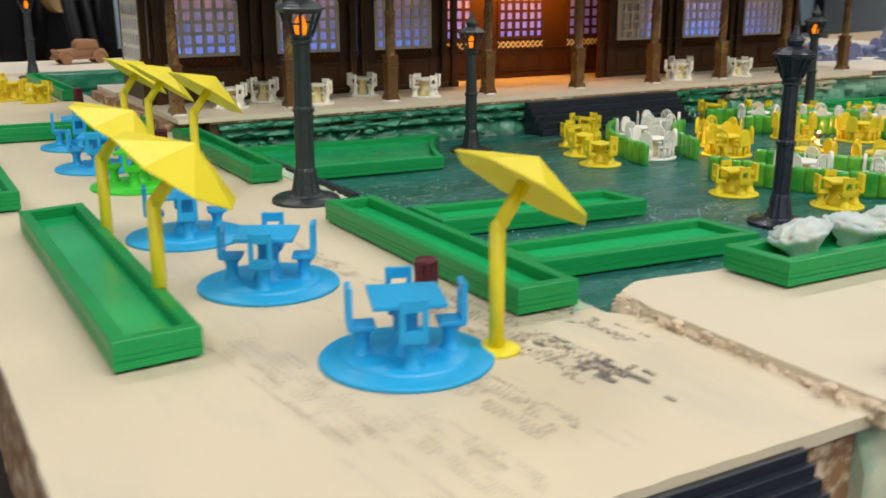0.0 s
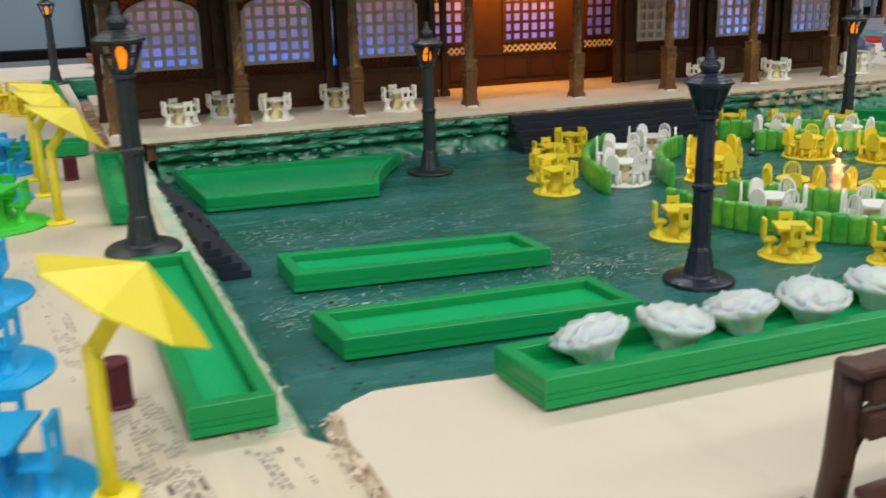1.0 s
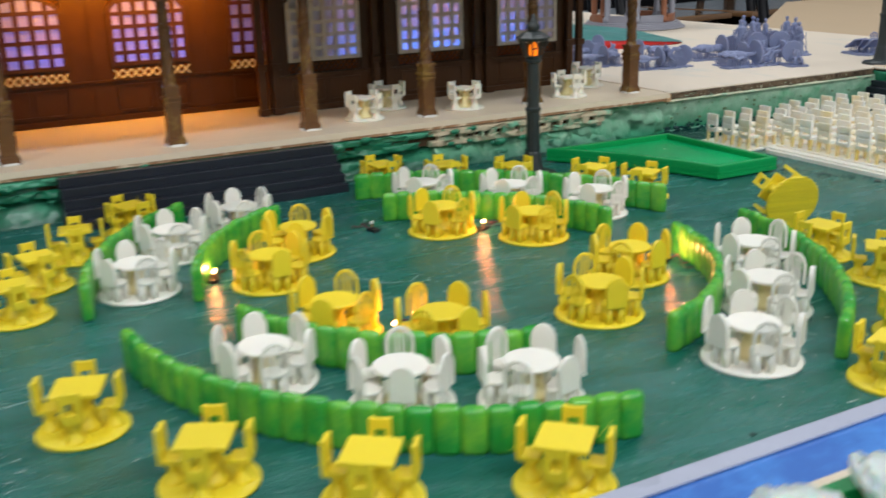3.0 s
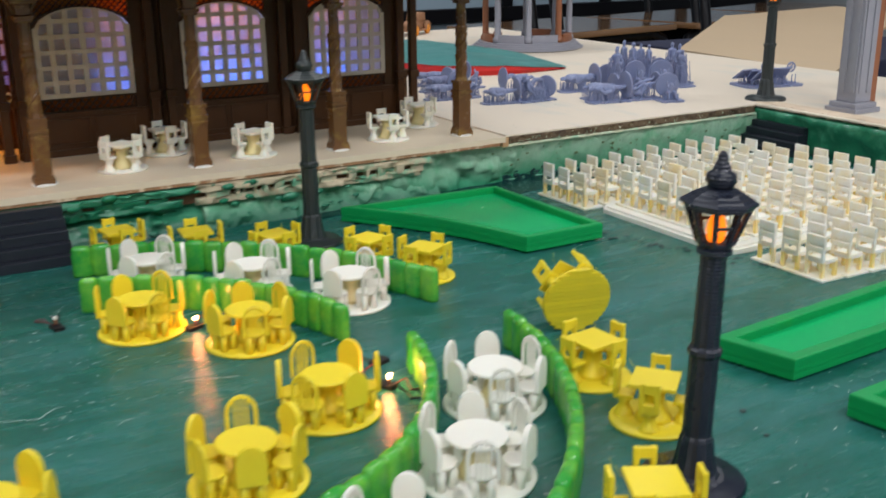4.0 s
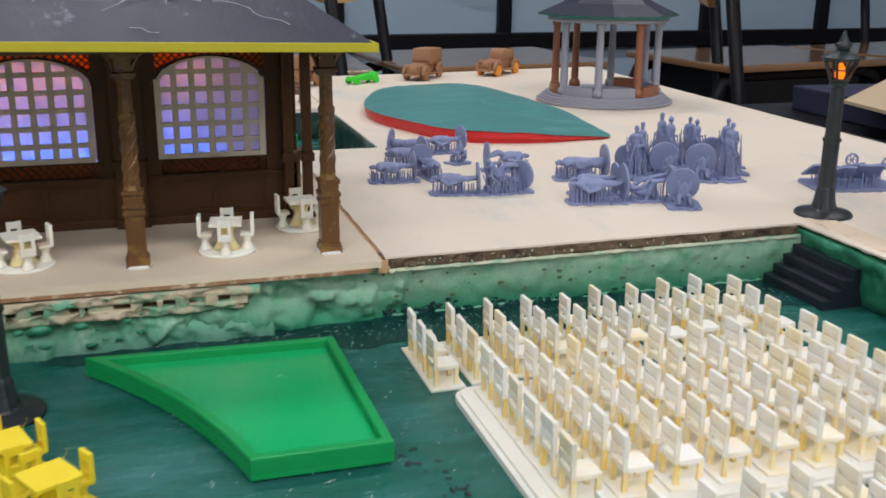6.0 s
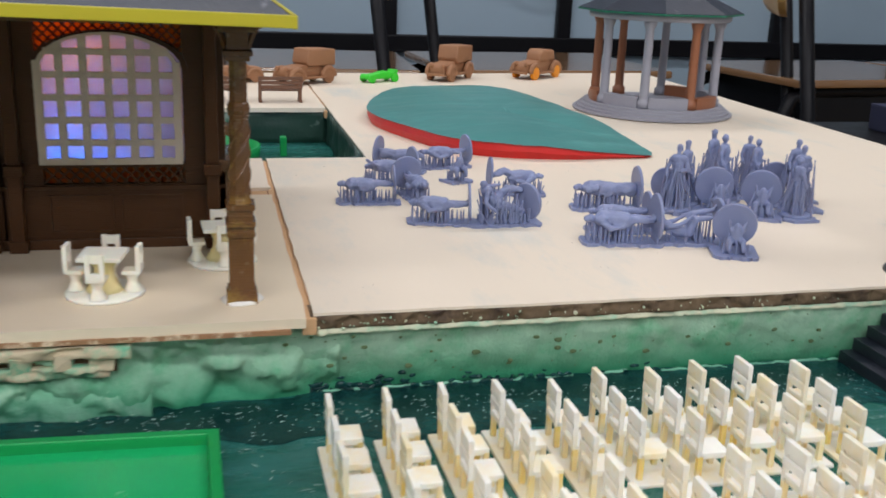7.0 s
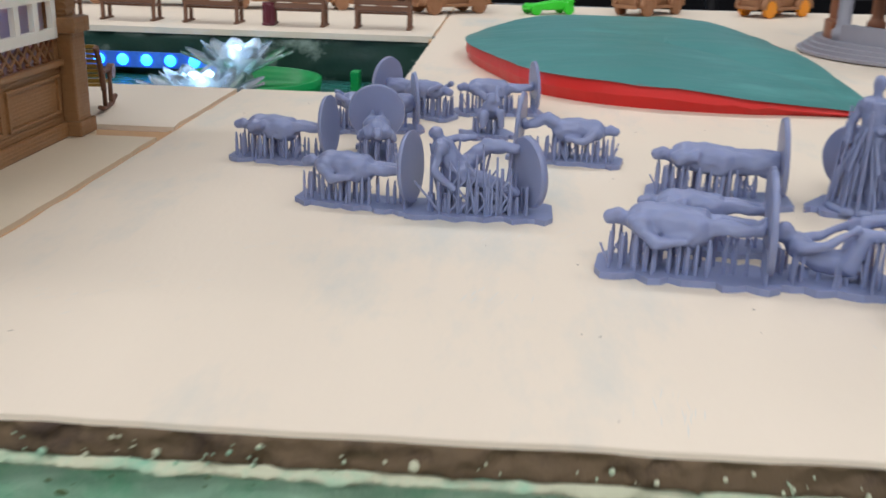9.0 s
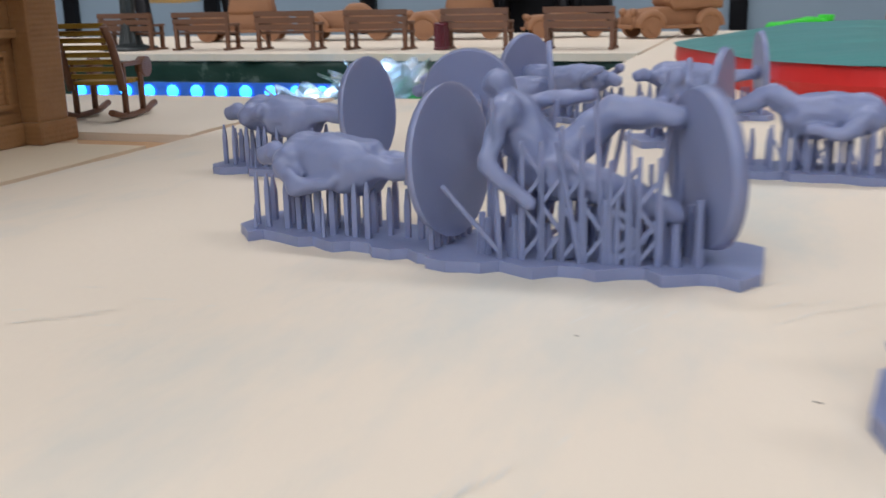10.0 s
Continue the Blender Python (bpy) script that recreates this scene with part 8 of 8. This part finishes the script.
PLACES = [
    ("b", 1.0258, 0.9492, -7), ("a", 1.0495, 0.9140, -13), ("t", 1.0750, 0.9105, 2), ("a", 1.0490, 0.9540, 98),
    ("c", 1.0425, 0.9870, 12), ("c", 1.0545, 1.0120, 150), ("a", 1.0760, 1.0190, 10), ("h", 1.0970, 0.9600, 172), ("k", 1.0755, 0.9860, 20),
    ("d", 1.1110, 0.8795, -10), ("b", 1.1170, 0.8955, -8), ("e", 1.1255, 0.9300, -9), ("r", 1.1375, 0.8770, -12), ("m", 1.1500, 0.8620, -22),
    ("n", 1.1740, 0.9270, -8), ("n", 1.1905, 0.9190, -26), ("x", 1.1560, 0.9300, 4), ("u", 1.1650, 0.9400, 40), ("v", 1.1870, 0.9480, 0), ("w", 1.1880, 0.9600, 20), ("v", 1.2075, 0.9540, 10),
    ("u", 1.2100, 0.9660, -10), ("x", 1.2215, 0.9440, 0), ("w", 1.2140, 0.9280, 20), ("v", 1.2045, 0.9150, 60),
]
seen_src = set()
vary = random.Random(91)
for key, x, y, r in PLACES:
    if key in "uvwxn":
        y -= 0.006
    m = pose(x, y, RB, 0, 0, r)
    if key in "uvwx":
        m = pose(x, y, RB, 0, 0, r + vary.uniform(-50, 50)) @ Matrix.Scale(vary.uniform(0.86, 0.98), 4)
    if key in seen_src:
        copy_thing(src[key], m)
    else:
        src[key].matrix_basis = m
        seen_src.add(key)

# a plate of printed parts beside the lamp
pp = thing("parts_plate", "lilac-grey resin plate of tilted printed parts with small rings", "printed parts", "", pose(1.2600, 0.8790, RB, 0, 0, -12))
bm = bmesh.new(); raft(bm, -0.0235, 0.0235, 0.0150, random.Random(71), 0.0014); part("raft", bm, M_RESIN, pp)
rng = random.Random(72)
for x, y, w, d, tilt, turn in ((-0.016, 0.004, 0.007, 0.012, 35, 10), (-0.009, -0.004, 0.008, 0.011, 42, -12), (0.000, 0.004, 0.009, 0.010, 38, 25), (0.008, -0.003, 0.007, 0.012, 45, -8), (0.015, 0.004, 0.006, 0.011, 36, 18), (-0.014, -0.008, 0.005, 0.009, 50, 40)):
    bm = bmesh.new(); box(bm, -w, w, -0.0006, 0.0006, -d / 2, d / 2, 0.0002)
    bmesh.ops.transform(bm, matrix=pose(x, y, 0.0085, 90 - tilt, 0, turn), verts=bm.verts)
    part("slab", bm, M_RESIN, pp)
bm = bmesh.new()
for k in range(60):
    x, y = rng.uniform(-0.020, 0.020), rng.uniform(-0.011, 0.011)
    rod(bm, (x, y, 0.001), (x, y, rng.uniform(0.004, 0.009)), 0.0005, 0.0003, 4)
part("supports", bm, M_RESIN, pp)["kind"] = "stuff"
for x, y in ((0.004, 0.008), (0.019, -0.002)):
    bm = bmesh.new()
    for k in range(14):
        a0, a1 = 2 * math.pi * k / 14, 2 * math.pi * (k + 1) / 14
        rod(bm, (x + 0.0032 * math.cos(a0), y, 0.0125 + 0.0032 * math.sin(a0)), (x + 0.0032 * math.cos(a1), y, 0.0125 + 0.0032 * math.sin(a1)), 0.0006, 0.0006, 5)
    for k in range(3):
        a0 = math.pi * k / 3
        rod(bm, (x - 0.003 * math.cos(a0), y, 0.0125 - 0.003 * math.sin(a0)), (x + 0.003 * math.cos(a0), y, 0.0125 + 0.003 * math.sin(a0)), 0.0004, 0.0004, 4)
    part("ring", bm, M_RESIN, pp)


# ---- the room's furniture behind the model ----
def school_chair(m):
    t = thing("school_chair", "black steel chair with an orange plywood backrest", "chair", "school chairs", m)
    for x in (-0.19, 0.19):
        bm = bmesh.new(); rod(bm, (x, -0.20, 0.0), (x * 0.95, -0.17, 0.43), 0.013, 0.013, 8); part("front_leg", bm, M_FRAME, t)
        bm = bmesh.new(); tube(bm, [(x, 0.24, 0.0), (x, 0.16, 0.43), (x * 0.95, 0.25, 1.06)], 0.014, 8); part("back_post", bm, M_FRAME, t)
        bm = bmesh.new(); rod(bm, (x * 0.95, -0.17, 0.42), (x, 0.16, 0.42), 0.011, 0.011, 8); part("seat_rail", bm, M_FRAME, t)
    bm = bmesh.new(); box(bm, -0.20, 0.20, -0.20, 0.20, 0.43, 0.445, 0.006); part("seat", bm, M_PLY, t, "orange plywood seat")
    bm = bmesh.new()
    pts = [(0.21 * math.copysign(abs(math.cos(a)) ** 0.5, math.cos(a)), 0.95 + 0.13 * math.copysign(abs(math.sin(a)) ** 0.6, math.sin(a))) for a in [2 * math.pi * k / 28 for k in range(28)]]
    f0 = [bm.verts.new((x, 0.236 + 0.08 * x * x * 8, z)) for x, z in pts]
    f1 = [bm.verts.new((x, 0.250 + 0.08 * x * x * 8, z)) for x, z in pts]
    bm.faces.new(f0); bm.faces.new(f1[::-1])
    for k in range(28):
        bm.faces.new((f0[k], f1[k], f1[(k + 1) % 28], f0[(k + 1) % 28]))
    part("backrest", bm, M_PLY, t, "curved orange plywood backrest")
    return t


first = school_chair(pose(1.56, 2.52, FLOOR_Z, 0, 0, 62))
for x, y, r in ((2.33, 2.30, 64), (2.86, 2.30, 50), (0.85, 2.55, 75), (0.20, 2.60, 96), (3.15, 2.75, 75), (-0.35, 2.50, 80)):
    copy_thing(first, pose(x, y, FLOOR_Z, 0, 0, r))


def school_desk(m):
    t = thing("school_desk", "black tube school desk with a varnished brown top", "desk", "school desks", m)
    bm = bmesh.new(); box(bm, -0.26, 0.26, -0.21, 0.21, 0.662, 0.680, 0.006); part("desktop", bm, M_TABLET, t, "varnished brown desktop")
    bm = bmesh.new(); box(bm, -0.20, 0.20, -0.17, 0.17, 0.540, 0.661, 0.004); part("book_box", bm, M_SEAT, t)
    for y in (-0.17, 0.17):
        bm = bmesh.new(); tube(bm, [(-0.25, y, 0.0), (-0.27, y, 0.30), (-0.27, y, 0.58), (-0.245, y, 0.635), (-0.19, y, 0.652), (0.19, y, 0.652), (0.245, y, 0.635), (0.27, y, 0.58), (0.27, y, 0.30), (0.25, y, 0.0)], 0.016, 10)
        part("leg_tube", bm, M_FRAME, t, "bent black tube")
    bm = bmesh.new(); rod(bm, (-0.26, -0.17, 0.12), (-0.26, 0.17, 0.12), 0.012, 0.012, 8); part("foot_bar", bm, M_FRAME, t)
    return t


first = school_desk(pose(2.45, 2.72, FLOOR_Z, 0, 0, 8))
for x, y, r in ((3.00, 2.78, 12), (1.72, 2.82, 4), (1.15, 2.80, -3), (0.50, 2.90, 2), (-0.20, 2.95, 0), (3.55, 2.85, 15)):
    copy_thing(first, pose(x, y, FLOOR_Z, 0, 0, r))
bm = bmesh.new(); box(bm, -0.15, 0.15, -0.09, 0.09, 0.0, 0.24, 0.05)
for v in bm.verts:
    v.co += noise.noise_vector(v.co * 9) * 0.02
bag = thing("backpack", "black bulging backpack standing on a school desk", "bag", "", pose(0.62, 2.90, FLOOR_Z + 0.6805, 0, 0, 14))
for v in bm.verts:
    v.co.z = max(0.0, v.co.z)
part("body", bm, M_SEAT, bag)
for x in (-0.07, 0.07):
    bm = bmesh.new(); tube(bm, [(x, -0.08, 0.20), (x, -0.13, 0.17), (x, -0.13, 0.08), (x, -0.09, 0.03)], 0.012, 8); part("strap", bm, M_FRAME, bag)
# open cardboard box beside the table, its flaps folded out
box_t = thing("cardboard_box", "open tan cardboard box with its flaps folded out", "box")
bm = bmesh.new(); box(bm, 1.78, 2.32, 1.28, 1.78, FLOOR_Z, -0.075, 0.004); part("carton", bm, M_SEAT, box_t, "dark covered carton")
for flap in ([(1.70, 1.17, -0.030), (1.738, 1.480, -0.030), (2.31, 1.95, -0.030), (2.36, 1.60, -0.036)], [(2.315, 1.955, -0.032), (2.60, 1.90, -0.020), (2.62, 1.60, -0.030), (2.365, 1.605, -0.038)]):
    bm = bmesh.new()
    lo = [bm.verts.new(p) for p in flap]
    hi = [bm.verts.new((x, y, z + 0.004)) for x, y, z in flap]
    bm.faces.new(lo[::-1]); bm.faces.new(hi)
    for k in range(4):
        bm.faces.new((lo[k], lo[(k + 1) % 4], hi[(k + 1) % 4], hi[k]))
    part("flap", bm, M_CARD, box_t, "tan cardboard flap")
bm = bmesh.new(); box(bm, 1.84, 2.30, 1.30, 1.72, -0.074, -0.040, 0.003)
for v in bm.verts:
    v.co += noise.noise_vector(v.co * 9) * 0.012
solo("cloth", bm, M_CLOTH, "bluish dark cloth bundled under the cardboard", "cloth")
# loose cables along the partition
for k in range(5):
    rk_ = random.Random(50 + k)
    bm = bmesh.new()
    p = [(0.4 + 0.25 * k, 3.43, 0.30)]
    for q in range(9):
        p.append((p[-1][0] + rk_.uniform(0.02, 0.09), 3.43 + rk_.uniform(-0.02, 0.02), p[-1][2] + rk_.uniform(-0.10, 0.06)))
    tube(bm, p, 0.006, 5)
    solo("cable", bm, M_CABLE, "loose black cable on the partition", "cable", "cables")
